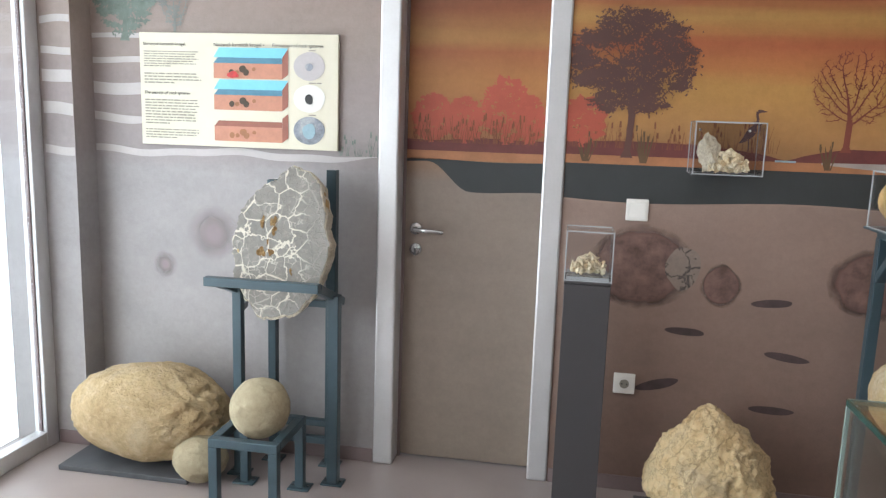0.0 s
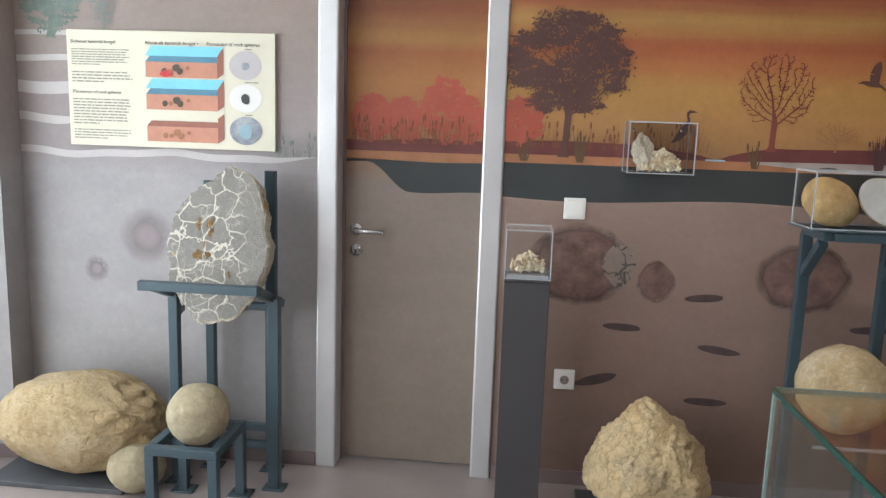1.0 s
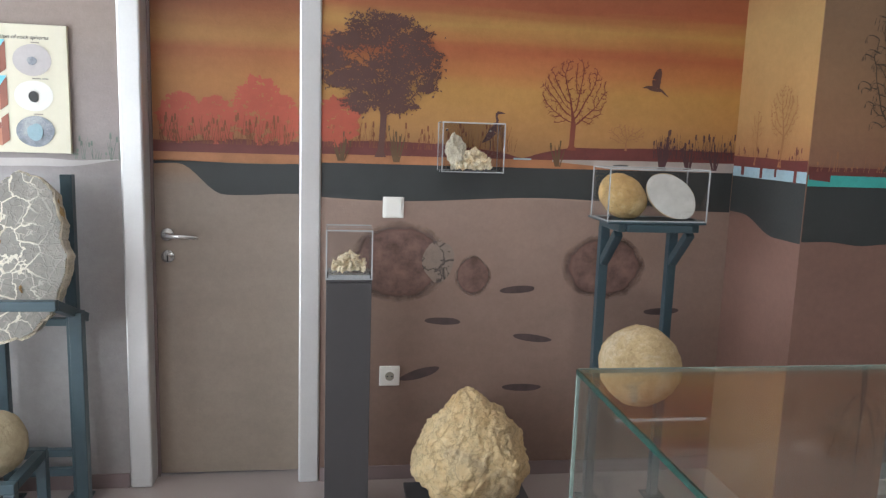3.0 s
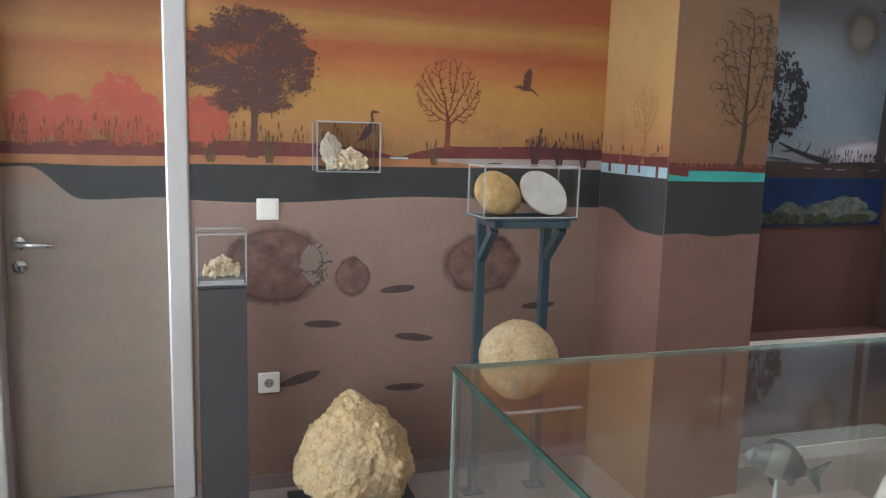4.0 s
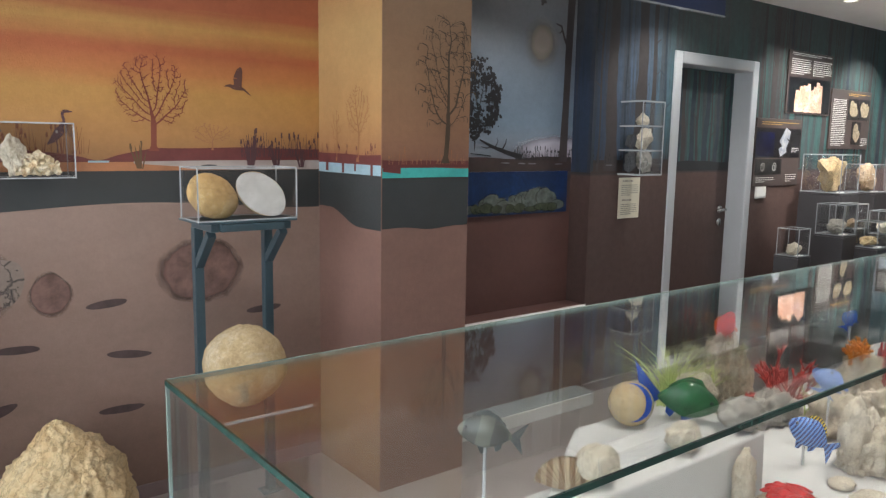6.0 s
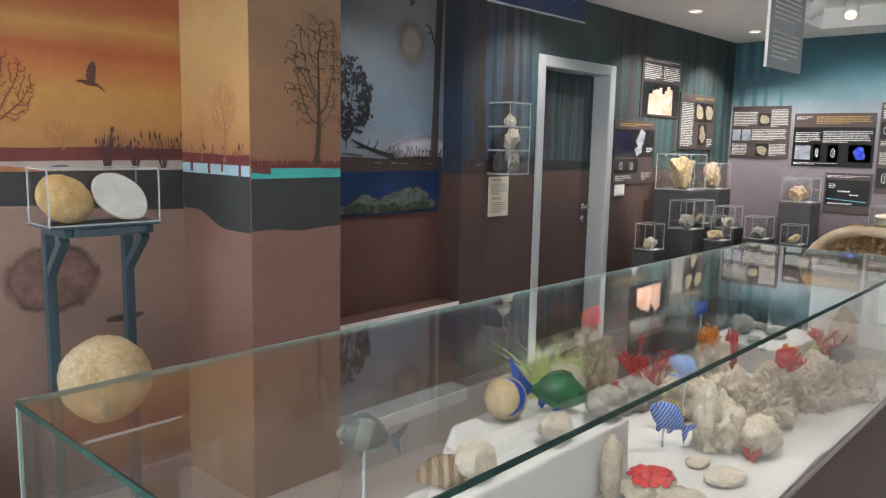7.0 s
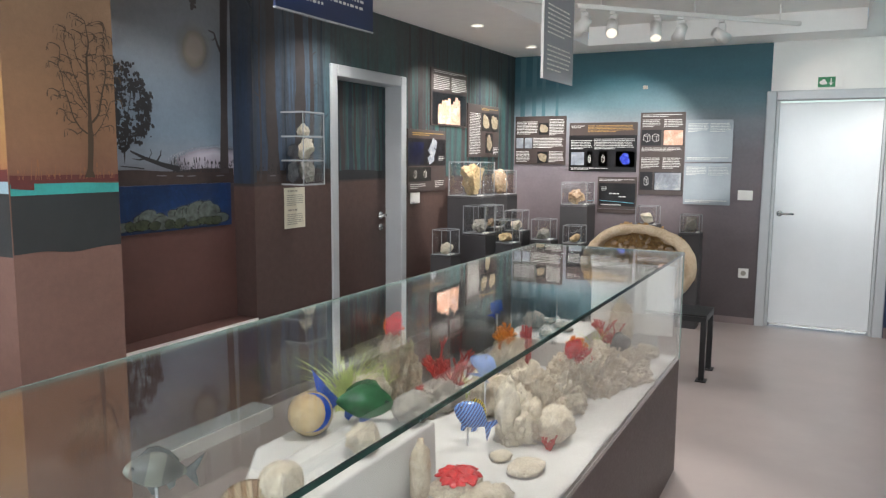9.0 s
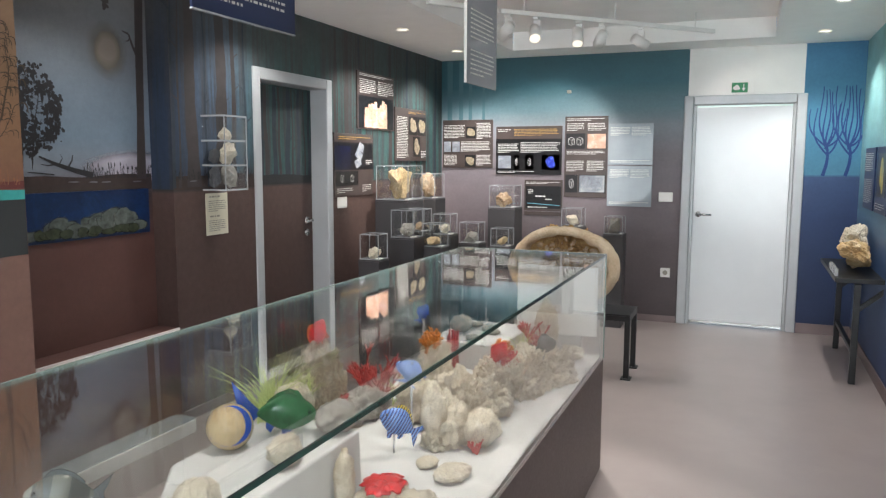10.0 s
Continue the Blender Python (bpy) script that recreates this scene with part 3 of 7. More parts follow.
def framed_door(name, x0, x1, y, h, leafmat, deep, fw, label, lever_x, reach, framemat=None):
    """A door in a frame: fw is the face width, deep how far the leaf stands back behind y."""
    d = thing(name, (0, 0, 0), label, "door")
    tagged(d, kind="structure")
    framemat = framemat or M["alu"]
    f = fresh()
    box(f, x0, x0 + fw, y - 0.012, y + deep + 0.04, 0, h, 0.008)
    part("door_jamb", f, framemat, d)
    f = fresh()
    box(f, x1 - fw, x1, y - 0.012, y + deep + 0.04, 0, h, 0.008)
    part("door_jamb", f, framemat, d)
    f = fresh()
    box(f, x0 + fw + 0.001, x1 - fw - 0.001, y - 0.012, y + deep + 0.04, h - fw, h, 0.008)
    part("door_head", f, framemat, d)
    f = fresh()
    box(f, x0 + fw + 0.001, x1 - fw - 0.001, y + deep, y + deep + 0.035, 0.008, h - fw - 0.002, 0.002)
    leaf = part("door_leaf", f, leafmat, d)
    # grey strip in place of the shadow gap beside the leaf
    g = fresh()
    box(g, x0 + fw + 0.001, x0 + fw + 0.012, y + deep - 0.014, y + deep - 0.001, 0.0, h - fw - 0.002)
    part("shadow_gap_strip", g, M["skirt"], d)
    handle(leaf, lever_x, y + deep, 1.04, reach, M["chrome"])
    return d


door1 = framed_door("door_1", DX0, DX1, NY, 2.14, M["doorm"], 0.10, 0.085, "closed door printed with the sunset, in a wide aluminium frame", -0.165, 0.125)
door2 = framed_door("door_2", 4.6, 5.562, N2, 2.07, M["forest"], 0.13, 0.075, "closed door printed with forest trunks, in a frame greyed for dim light", 5.40, -0.10, M["dimframe"])

# exit door: white leaf in a frame greyed for dim light, set in the end wall
d3 = thing("door_3", (0, 0, 0), "closed glossy white exit door in a frame greyed for dim light", "door")
tagged(d3, kind="structure")
for a, b in ((EY0, EY0 + 0.08), (EY1 - 0.08, EY1)):
    part("door_jamb", box(fresh(), FX - 0.02, FX + 0.1, a, b, 0, EH, 0.008), M["dimframe"], d3)
part("door_head", box(fresh(), FX - 0.02, FX + 0.1, EY0 + 0.081, EY1 - 0.081, EH - 0.08, EH, 0.008), M["dimframe"], d3)
for a, b in ((EY0 + 0.081, EY0 + 0.105), (EY1 - 0.105, EY1 - 0.081)):
    part("door_stop", box(fresh(), FX + 0.012, FX + 0.09, a, b, 0, EH - 0.082, 0.003), M["dimframe"], d3)
M["gloss"] = plain("glossy_white_lacquer", (226, 229, 232), 0.12, var=0.02, bmp=0.01)
leaf3 = part("door_leaf", box(fresh(), FX + 0.03, FX + 0.07, EY0 + 0.106, EY1 - 0.106, 0.03, EH - 0.1, 0.003), M["gloss"], d3)
part("drip_bar", box(fresh(), FX + 0.018, FX + 0.029, EY0 + 0.11, EY1 - 0.11, 0.01, 0.04, 0.003), M["chrome"], leaf3)
h = fresh()
rod(h, (FX + 0.03, 0.555, 1.01), (FX + 0.015, 0.555, 1.01), 0.025, n=20)
rod(h, (FX + 0.02, 0.555, 1.01), (FX - 0.025, 0.555, 1.01), 0.01, n=12)
rod(h, (FX - 0.025, 0.565, 1.01), (FX - 0.025, 0.44, 1.01), 0.01, n=12)
part("door_handle", h, M["chrome"], leaf3, "steel lever handle", True)

# ---- mural silhouettes, thin printed layers on the walls ----
def flat(bm, pts):
    """A flat polygon in the wall's own plane: points (along, up)."""
    y = -5e-6 * (len(bm.faces) % 300)
    f = bm.faces.new([bm.verts.new((x, y, z)) for x, z in pts])
    f.normal_update()
    if f.normal.y > 0:
        f.normal_flip()


def ribbon(bm, xs, top, bot):
    """A strip between two height functions."""
    a = [bm.verts.new((x, 0, top(x))) for x in xs]
    b = [bm.verts.new((x, 0, bot(x))) for x in xs]
    for i in range(len(xs) - 1):
        bm.faces.new((a[i], a[i + 1], b[i + 1], b[i]))


def vein_tree(seed, height, wide, low, n=260, w0=0.011, tip=0.0013, bend=0.0, mid=None, upright=0.0):
    """A bare tree: twigs grow towards points spread through an oval crown, limbs thicken downwards."""
    rnd = np.random.RandomState(seed)
    cz = (height + low) / 2 if mid is None else mid
    pts = []
    while len(pts) < n:
        x, z = rnd.uniform(-1, 1, 2)
        if x * x + z * z < 1 and (z > -0.75 or abs(x) > 0.25):
            pts.append((x * wide, cz + z * (height - low) / 2))
    pts = np.array(pts)
    step, reach, kill = height / 60, height * 0.6, height / 52
    nodes, parent = [(0.0, 0.0)], [-1]
    z = 0.0
    while z < low + (height - low) * 0.06:
        z += step
        parent.append(len(nodes) - 1)
        nodes.append((bend * math.sin(z * 9), z))
    for _ in range(150):
        if not len(pts):
            break
        a = np.array(nodes)
        d = pts[:, None, :] - a[None, :, :]
        dist = np.hypot(d[..., 0], d[..., 1])
        near = dist.argmin(1)
        grown = False
        for k in set(near.tolist()):
            sel = (near == k) & (dist[np.arange(len(pts)), k] < reach)
            if not sel.any():
                continue
            v = d[sel, k, :] / dist[sel, k][:, None]
            v = v.sum(0) + rnd.uniform(-0.25, 0.25, 2) + np.array((0, upright))
            v = v / (np.hypot(*v) + 1e-9) * step
            q = (a[k][0] + v[0], a[k][1] + v[1])
            if min(math.hypot(q[0] - u[0], q[1] - u[1]) for u in nodes) > step * 0.35:
                nodes.append(q)
                parent.append(k)
                grown = True
        a = np.array(nodes)
        d = pts[:, None, :] - a[None, :, :]
        pts = pts[np.hypot(d[..., 0], d[..., 1]).min(1) > kill]
        if not grown:
            break
    load = [0] * len(nodes)
    has = set(parent)
    tips = [i for i in range(len(nodes)) if i not in has]
    for i in tips:
        while i >= 0:
            load[i] += 1
            i = parent[i]
    top = max(load)
    wd = [max(tip, w0 * (l / top) ** 0.72) for l in load]
    bm = fresh()
    for i in range(1, len(nodes)):
        p, q = nodes[parent[i]], nodes[i]
        l = math.hypot(q[0] - p[0], q[1] - p[1])
        sx, sz = (q[1] - p[1]) / l, -(q[0] - p[0]) / l
        a, b = min(wd[parent[i]], wd[i] * 1.4), wd[i]
        flat(bm, [(p[0] - sx * a, p[1] - sz * a), (q[0] - sx * b, q[1] - sz * b), (q[0] + sx * b, q[1] + sz * b), (p[0] + sx * a, p[1] + sz * a)])
        if p[1] > low and load[i] < top * 0.25:
            for sg in (-1, 1):
                if rnd.uniform() < 0.42:
                    an, ll = math.atan2(q[1] - p[1], q[0] - p[0]) + sg * rnd.uniform(0.5, 1.1), height * rnd.uniform(0.02, 0.055)
                    r = (q[0] + ll * math.cos(an), q[1] + ll * math.sin(an))
                    k = tip * 0.8
                    flat(bm, [(q[0] - k * math.sin(an), q[1] + k * math.cos(an)), (r[0], r[1]), (q[0] + k * math.sin(an), q[1] - k * math.cos(an))])
    flat(bm, [(-w0 * 1.9, -0.006), (-w0, height * 0.04), (w0, height * 0.04), (w0 * 1.9, -0.006)])
    return bm, [nodes[i] for i in tips]


def leaf_blob(bm, x, z, r, rnd, slim=0.5):
    a0, n = rnd.random() * 6.283, 5
    tx, tz = math.cos(a0), math.sin(a0)
    pts = []
    for i in range(n):
        u, w = r * math.cos(6.283 * i / n) * rnd.uniform(0.7, 1.3), r * slim * math.sin(6.283 * i / n) * rnd.uniform(0.7, 1.3)
        pts.append((x + u * tx - w * tz, z + u * tz + w * tx))
    flat(bm, pts)


def leafy_tree(seed, height, wide, low, clumps, per, leaf, w0=0.012, hole=0.0):
    """A tree in leaf: a bare tree with sprays of small leaves round its twigs, open in places."""
    bm, tips = vein_tree(seed, height * 0.95, wide * 0.9, low, 190, w0, 0.0016, 0.01)
    rnd = random.Random(seed)
    mid, hh = (height + low) / 2, (height - low) / 2
    for _ in range(clumps):
        if rnd.random() < 0.45:
            cx, cz = rnd.choice(tips)
        else:
            a, r = rnd.uniform(0, 6.283), math.sqrt(rnd.random()) * 0.93
            cx, cz = wide * r * math.cos(a), mid + hh * r * math.sin(a)
        dense = noise.noise(Vector((cx * 9, cz * 9, seed))) + (cz - mid) / hh * 0.45 + 0.25 - hole
        if dense < -0.15:
            continue
        sx, sz = wide * rnd.uniform(0.04, 0.10), wide * rnd.uniform(0.02, 0.045)
        for _ in range(int(per * rnd.uniform(0.5, 1.3))):
            leaf_blob(bm, cx + rnd.gauss(0, sx), cz + rnd.gauss(0, sz), leaf * rnd.uniform(0.6, 1.3), rnd)
    return bm


def weeping(seed, height, wide, low):
    """A bare willow: limbs with strands that arch over and hang."""
    bm, tips = vein_tree(seed, height, wide * 0.85, low, 220, 0.012, 0.0016, 0.012, upright=0.3)
    rnd = random.Random(seed)
    for x, z in tips:
        for _ in range(2):
            p, s, ln = (x, z), math.copysign(1, x + rnd.uniform(-0.03, 0.03)), rnd.uniform(0.05, 0.11)
            for i in range(7):
                f = i / 6
                q = (p[0] + s * ln * 0.16 * (1 - f) + rnd.uniform(-0.002, 0.002), p[1] + ln * 0.22 * (0.35 - f))
                w = 0.0013
                flat(bm, [(p[0] - w, p[1] - w), (p[0] + w, p[1] + w), (q[0] + w, q[1] + w), (q[0] - w, q[1] - w)])
                p = q
    return bm


def cattails(seed, h, n=13, spread=0.03):
    """A clump of blades that fan out of one root, some with seed heads."""
    rnd = random.Random(seed)
    bm = fresh()
    for k in range(n):
        lean, hh = rnd.uniform(-1, 1), h * rnd.uniform(0.55, 1.0)
        x0, x1, w = lean * spread * 0.3, lean * spread, rnd.uniform(0.0022, 0.0036)
        flat(bm, [(x0 - w, 0), ((x0 + x1) / 2 - w, hh * 0.55), (x1 - w * 0.3, hh), (x1 + w * 0.3, hh), ((x0 + x1) / 2 + w, hh * 0.55), (x0 + w, 0)])
        if k % 4 == 0:
            flat(bm, [(x1 - 0.003, hh), (x1 - 0.0035, hh + 0.022), (x1 + 0.0035, hh + 0.022), (x1 + 0.003, hh)])
    return bm


def limb(bm, pts, widths):
    for (p, a), (q, b) in zip(zip(pts, widths), list(zip(pts, widths))[1:]):
        l = math.hypot(q[0] - p[0], q[1] - p[1])
        sx, sz = (q[1] - p[1]) / l, -(q[0] - p[0]) / l
        flat(bm, [(p[0] - sx * a, p[1] - sz * a), (q[0] - sx * b, q[1] - sz * b), (q[0] + sx * b, q[1] + sz * b), (p[0] + sx * a, p[1] + sz * a)])


def wading_print():
    """A long-necked marsh silhouette, standing."""
    bm = fresh()
    limb(bm, [(-0.035, 0.03), (-0.012, 0.05), (0.008, 0.078), (0.018, 0.10)], [0.002, 0.012, 0.017, 0.006])
    limb(bm, [(0.018, 0.10), (0.026, 0.118), (0.02, 0.135), (0.022, 0.15), (0.032, 0.152), (0.055, 0.15)], [0.007, 0.005, 0.0045, 0.006, 0.006, 0.001])
    limb(bm, [(-0.004, 0.055), (0.0, 0.02), (-0.002, 0.0)], [0.002, 0.0015, 0.0015])
    return bm


def flying_print():
    """The same silhouette in flight: raised wing, drawn-in neck, trailing legs."""
    bm = fresh()
    limb(bm, [(-0.055, -0.004), (-0.034, 0.0), (-0.012, -0.006), (0.012, -0.009), (0.03, -0.013), (0.06, -0.038)], [0.001, 0.006, 0.010, 0.009, 0.005, 0.0012])
    limb(bm, [(0.004, -0.004), (0.004, 0.03), (0.012, 0.062), (0.018, 0.076)], [0.016, 0.019, 0.014, 0.004])
    return bm


def reeds(seed, x0, x1, n, hmax, base_h=0.0):
    rnd = random.Random(seed)
    bm = fresh()
    for _ in range(n):
        x, h, lean = rnd.uniform(x0, x1), hmax * rnd.uniform(0.3, 1.0) ** 1.5, rnd.uniform(-0.25, 0.25)
        w = rnd.uniform(0.0008, 0.0017)
        flat(bm, [(x - w, base_h), (x - w * 0.4 + lean * h, h), (x + w * 0.4 + lean * h, h), (x + w, base_h)])
        if rnd.random() < 0.4:
            flat(bm, [(x + lean * h - 0.004, h * 0.82), (x + lean * h - 0.003, h + 0.006), (x + lean * h + 0.003, h + 0.006), (x + lean * h + 0.004, h * 0.82)])
    return bm


def oval(bm, cx, cz, rx, rz, seed, rough=0.1, n=40, turn=0.0):
    rnd = random.Random(seed)
    ph = [rnd.uniform(0, 6.28) for _ in range(4)]
    pts = []
    for i in range(n):
        a = 6.2832 * i / n
        k = 1 + rough * sum(math.sin((j + 2) * a + ph[j]) / (j + 1.5) for j in range(4))
        x, z = rx * k * math.cos(a), rz * k * math.sin(a)
        pts.append((cx + x * math.cos(turn) - z * math.sin(turn), cz + x * math.sin(turn) + z * math.cos(turn)))
    flat(bm, pts)


def onto(parent, name, bm, mat, origin, rz=0, lift=0.003):
    """Lays a flat print on a wall: origin on the wall, turned about z, lift out of it."""
    m = pose(*origin, 0, 0, rz) @ Matrix.Translation((0, -lift * 0.45, 0))
    return part(name, bm, mat, parent, m=m)


def wavy(z, amp, f, ph=0.0):
    return lambda x: z + amp * math.sin(x * f + ph) + amp * 0.5 * math.sin(x * f * 2.3 + ph * 2)


def steps(a, b, n):
    return [a + (b - a) * i / n for i in range(n + 1)]


# painted wall between door and pillar
XS = steps(DX1 + 0.002, 2.207, 60)
M["hazetree"] = plain("hazy_plum_print", (92, 62, 56), 0.6, var=0.10, bmp=0.04)
M["hazerust"] = plain("hazy_rust_print", (124, 66, 54), 0.6, var=0.12, bmp=0.04)
M["reedprint"] = plain("rusty_reed_print", (122, 74, 50), 0.6, var=0.2, bmp=0.04)
M["tuftprint"] = plain("olive_brown_tuft_print", (96, 74, 52), 0.6, var=0.2, bmp=0.04)
M["redhaze"] = plain("soft_coral_red_print", (172, 84, 66), 0.6, var=0.12, scale=9, bmp=0.04)
M["seam"] = plain("pale_seam_print", (146, 124, 112), 0.6, var=0.15, bmp=0.04)
soil_low = lambda x: 1.215 + 0.012 * math.sin(x * 5 + 1) - (0.06 * (x - 1.75) if x > 1.75 else 0)
bm = fresh(); ribbon(bm, XS, lambda x: 1.352, soil_low)
onto(wall_n, "soil_band", bm, M["soil"], (0, NY, 0), lift=0.002)
bm = fresh(); ribbon(bm, XS, lambda x: soil_low(x) - 0.0002, lambda x: soil_low(x) - 0.0075)
onto(wall_n, "seam_line", bm, M["seam"], (0, NY, 0), lift=0.002)
bm = fresh(); ribbon(bm, XS, wavy(1.388, 0.002, 4), lambda x: 1.3515)
onto(wall_n, "path_band", bm, M["path"], (0, NY, 0), lift=0.003)
hill = lambda x: 1.388 + (0.052 * min(1, max(0, (1.25 - x) / 0.28)) ** 0.6 if x < 1.27 else 0.055 * min(1, max(0, (x - 1.29) / 0.2)) ** 0.7) + 0.003 * math.sin(x * 11)
bm = fresh(); ribbon(bm, XS, hill, lambda x: 1.386)
onto(wall_n, "land_band", bm, M["land"], (0, NY, 0), lift=0.004)
bm = fresh(); ribbon(bm, steps(1.235, 1.31, 6), lambda x: 1.391, lambda x: 1.384)
onto(wall_n, "water_band", bm, M["water2"], (0, NY, 0), lift=0.0055)
bm = fresh(); ribbon(bm, steps(1.40, 2.207, 18), lambda x: 1.388 + 0.004 * min(1, (x - 1.40) * 3), lambda x: 1.352 + 0.028 * max(0.0, 1 - (x - 1.40) * 2.6))
onto(wall_n, "water_band", bm, plain("grey_water_print", (158, 148, 142), 0.6, var=0.15, scale=10, bmp=0.05), (0, NY, 0), lift=0.0055)
for x, z, r in ((1.70, 1.371, 0.03), (1.46, 1.366, 0.05)):
    bm = fresh(); oval(bm, x, z, r, 0.004, int(x * 50), 0.15)
    onto(wall_n, "islet_print", bm, M["soil"] if x > 1.6 else M["path"], (0, NY, 0), lift=0.0075)
onto(wall_n, "reeds", reeds(3, 0.46, 1.24, 120, 0.115), M["reedprint"], (0, NY, 1.415), lift=0.0035)
onto(wall_n, "reeds", reeds(5, 1.84, 2.2, 90, 0.11), M["sil"], (0, NY, 1.405), lift=0.006)
onto(wall_n, "tree_print", leafy_tree(12, 0.57, 0.242, 0.15, 520, 22, 0.0062, 0.0125, 0.0), M["hazetree"], (0.685, NY, 1.385), lift=0.007)
onto(wall_n, "tree_print", vein_tree(23, 0.365, 0.145, 0.085, 560, 0.011, 0.0014, 0.004)[0], M["hazerust"], (1.478, NY, 1.435), lift=0.007)
onto(wall_n, "bush_print", vein_tree(31, 0.105, 0.085, 0.02, 130, 0.003, 0.0008)[0], M["silfaint"], (1.715, NY, 1.44), lift=0.006)
onto(wall_n, "bush_print", leafy_tree(35, 0.20, 0.09, 0.0, 190, 18, 0.0075, 0.006, -0.9), M["redhaze"], (0.51, NY, 1.42), lift=0.003)
for x, h, n in ((0.53, 0.10, 12), (0.75, 0.135, 16), (1.425, 0.10, 12), (1.88, 0.15, 18), (2.0, 0.10, 14), (2.12, 0.09, 10)):
    onto(wall_n, "tuft_blades", cattails(int(x * 100), h, n, 0.036), M["tuftprint"] if x < 1.8 else M["sil"], (x, NY, 1.36), lift=0.009)
onto(wall_n, "flying_silhouette", flying_print(), M["hazetree"], (1.826, NY, 1.70), lift=0.006)
onto(wall_n, "wading_silhouette", wading_print(), M["sil"], (1.135, NY, 1.42), lift=0.008)

# nodules and lenses in the printed soil
bm = fresh(); oval(bm, 0.775, 0.95, 0.205, 0.175, 3, 0.03)
onto(wall_n, "nodule_print", bm, M["fossil"], (0, NY, 0), lift=0.003)
bm = fresh(); oval(bm, 0.935, 0.955, 0.062, 0.092, 8, 0.10)
onto(wall_n, "section_print", bm, M["crackprint"], (0, NY, 0), lift=0.005)
bm = fresh(); oval(bm, 1.085, 0.89, 0.085, 0.080, 6, 0.14, turn=0.6)
onto(wall_n, "nodule_print", bm, M["fossil"], (0, NY, 0), lift=0.003)
bm = fresh(); oval(bm, 1.655, 0.935, 0.19, 0.145, 12, 0.06)
onto(wall_n, "nodule_print", bm, M["fossil"], (0, NY, 0), lift=0.003)
for i, (x, z, r, tn) in enumerate(((1.279, 0.836, 0.078, 0.06), (0.962, 0.699, 0.075, -0.05), (1.353, 0.623, 0.086, -0.14), (1.317, 0.402, 0.088, -0.03), (0.87, 0.47, 0.09, 0.28), (1.93, 0.74, 0.08, 0.05))):
    bm = fresh(); oval(bm, x, z, r, 0.016 if tn < 0.2 else 0.020, 20 + i, 0.05, turn=tn)
    onto(wall_n, "lens_print", bm, M["lens"], (0, NY, 0), lift=0.003)

# on the door leaf
LY, LX0, LX1 = NY + 0.10, DX0 + 0.088, DX1 - 0.088
XD = steps(LX0, LX1, 24)
leaf1 = next(o for o in door1.children if o.name.startswith("door_leaf"))
sl = lambda x: min(1.0, max(0.0, (x - LX0 - 0.10) / 0.18))
sm = lambda t: t * t * (3 - 2 * t)
bm = fresh(); ribbon(bm, XD, lambda x: 1.338 - 0.004 * math.sin(x * 9), lambda x: 1.325 - 0.115 * sm(sl(x)) - 0.005 * math.sin(x * 14))
onto(leaf1, "soil_band", bm, M["soil"], (0, LY, 0))
bm = fresh(); ribbon(bm, XD, lambda x: 1.375, lambda x: 1.338)
onto(leaf1, "path_band", bm, M["path"], (0, LY, 0))
bm = fresh(); ribbon(bm, XD, wavy(1.425, 0.006, 8), lambda x: 1.3752)
onto(leaf1, "land_band", bm, M["land"], (0, LY, 0), lift=0.0035)
onto(leaf1, "reeds", reeds(41, LX0 + 0.02, LX1 - 0.03, 110, 0.12), M["reedprint"], (0, LY, 1.41), lift=0.006)
for i, (x, hh, ww) in enumerate(((-0.11, 0.20, 0.085), (0.03, 0.19, 0.08), (0.20, 0.28, 0.10), (0.30, 0.20, 0.055))):
    onto(leaf1, "red_bush_print", leafy_tree(50 + i, hh, ww, 0.0, 190, 18, 0.0075, 0.006, -0.9), M["redhaze"], (x, LY, 1.415), lift=0.002)

# pale wall left of the door: wave bands and a dark grove
XW = steps(-1.597, DX0 - 0.002, 30)
for k, (z, t) in enumerate(((1.82, 0.02), (1.72, 0.025), (1.60, 0.05), (1.47, 0.035), (1.33, 0.03))):
    xs = XW if k == 4 else steps(-1.597, -1.0 - 0.06 * k, 14)
    f = wavy(z, 0.008, 5 + k, k)
    bm = fresh(); ribbon(bm, xs, (lambda x, f=f, t=t: f(x) + t * 0.5 * min(1, (xs[-1] - x) * 4 + 0.05)), (lambda x, f=f, t=t: f(x) - t * 0.5 * min(1, (xs[-1] - x) * 4 + 0.05)))
    onto(wall_west_part, "wave_band", bm, M["wave"], (0, NY, 0))
wp = bpy.data.objects["wall_west"]
for k, (z, t) in enumerate(((1.86, 0.03), (1.73, 0.03), (1.63, 0.05), (1.50, 0.05), (1.33, 0.035))):
    f = wavy(z, 0.008, 11, k)
    bm = fresh(); ribbon(bm, steps(WX + 0.02, -1.602, 12), (lambda x, f=f, t=t: f(x) + t * 0.5), (lambda x, f=f, t=t: f(x) - t * 0.5))
    onto(wp, "wave_band", bm, M["wave"], (0, 3.06, 0))
M["sagetree"] = plain("grey_green_print", (112, 124, 116), 0.6, var=0.35, scale=20, bmp=0.05)
M["sagepale"] = plain("pale_grey_green_print", (132, 134, 130), 0.6, var=0.15, scale=20, bmp=0.05)
onto(wall_west_part, "tree_print", leafy_tree(61, 0.60, 0.17, 0.0, 330, 20, 0.0085, 0.012, -0.4), M["sagetree"], (-1.44, NY, 1.80), lift=0.005)
onto(wall_west_part, "tree_print", leafy_tree(63, 0.34, 0.075, 0.03, 90, 10, 0.006, 0.006, 0.05), M["sagepale"], (-1.21, NY, 1.815), lift=0.005)
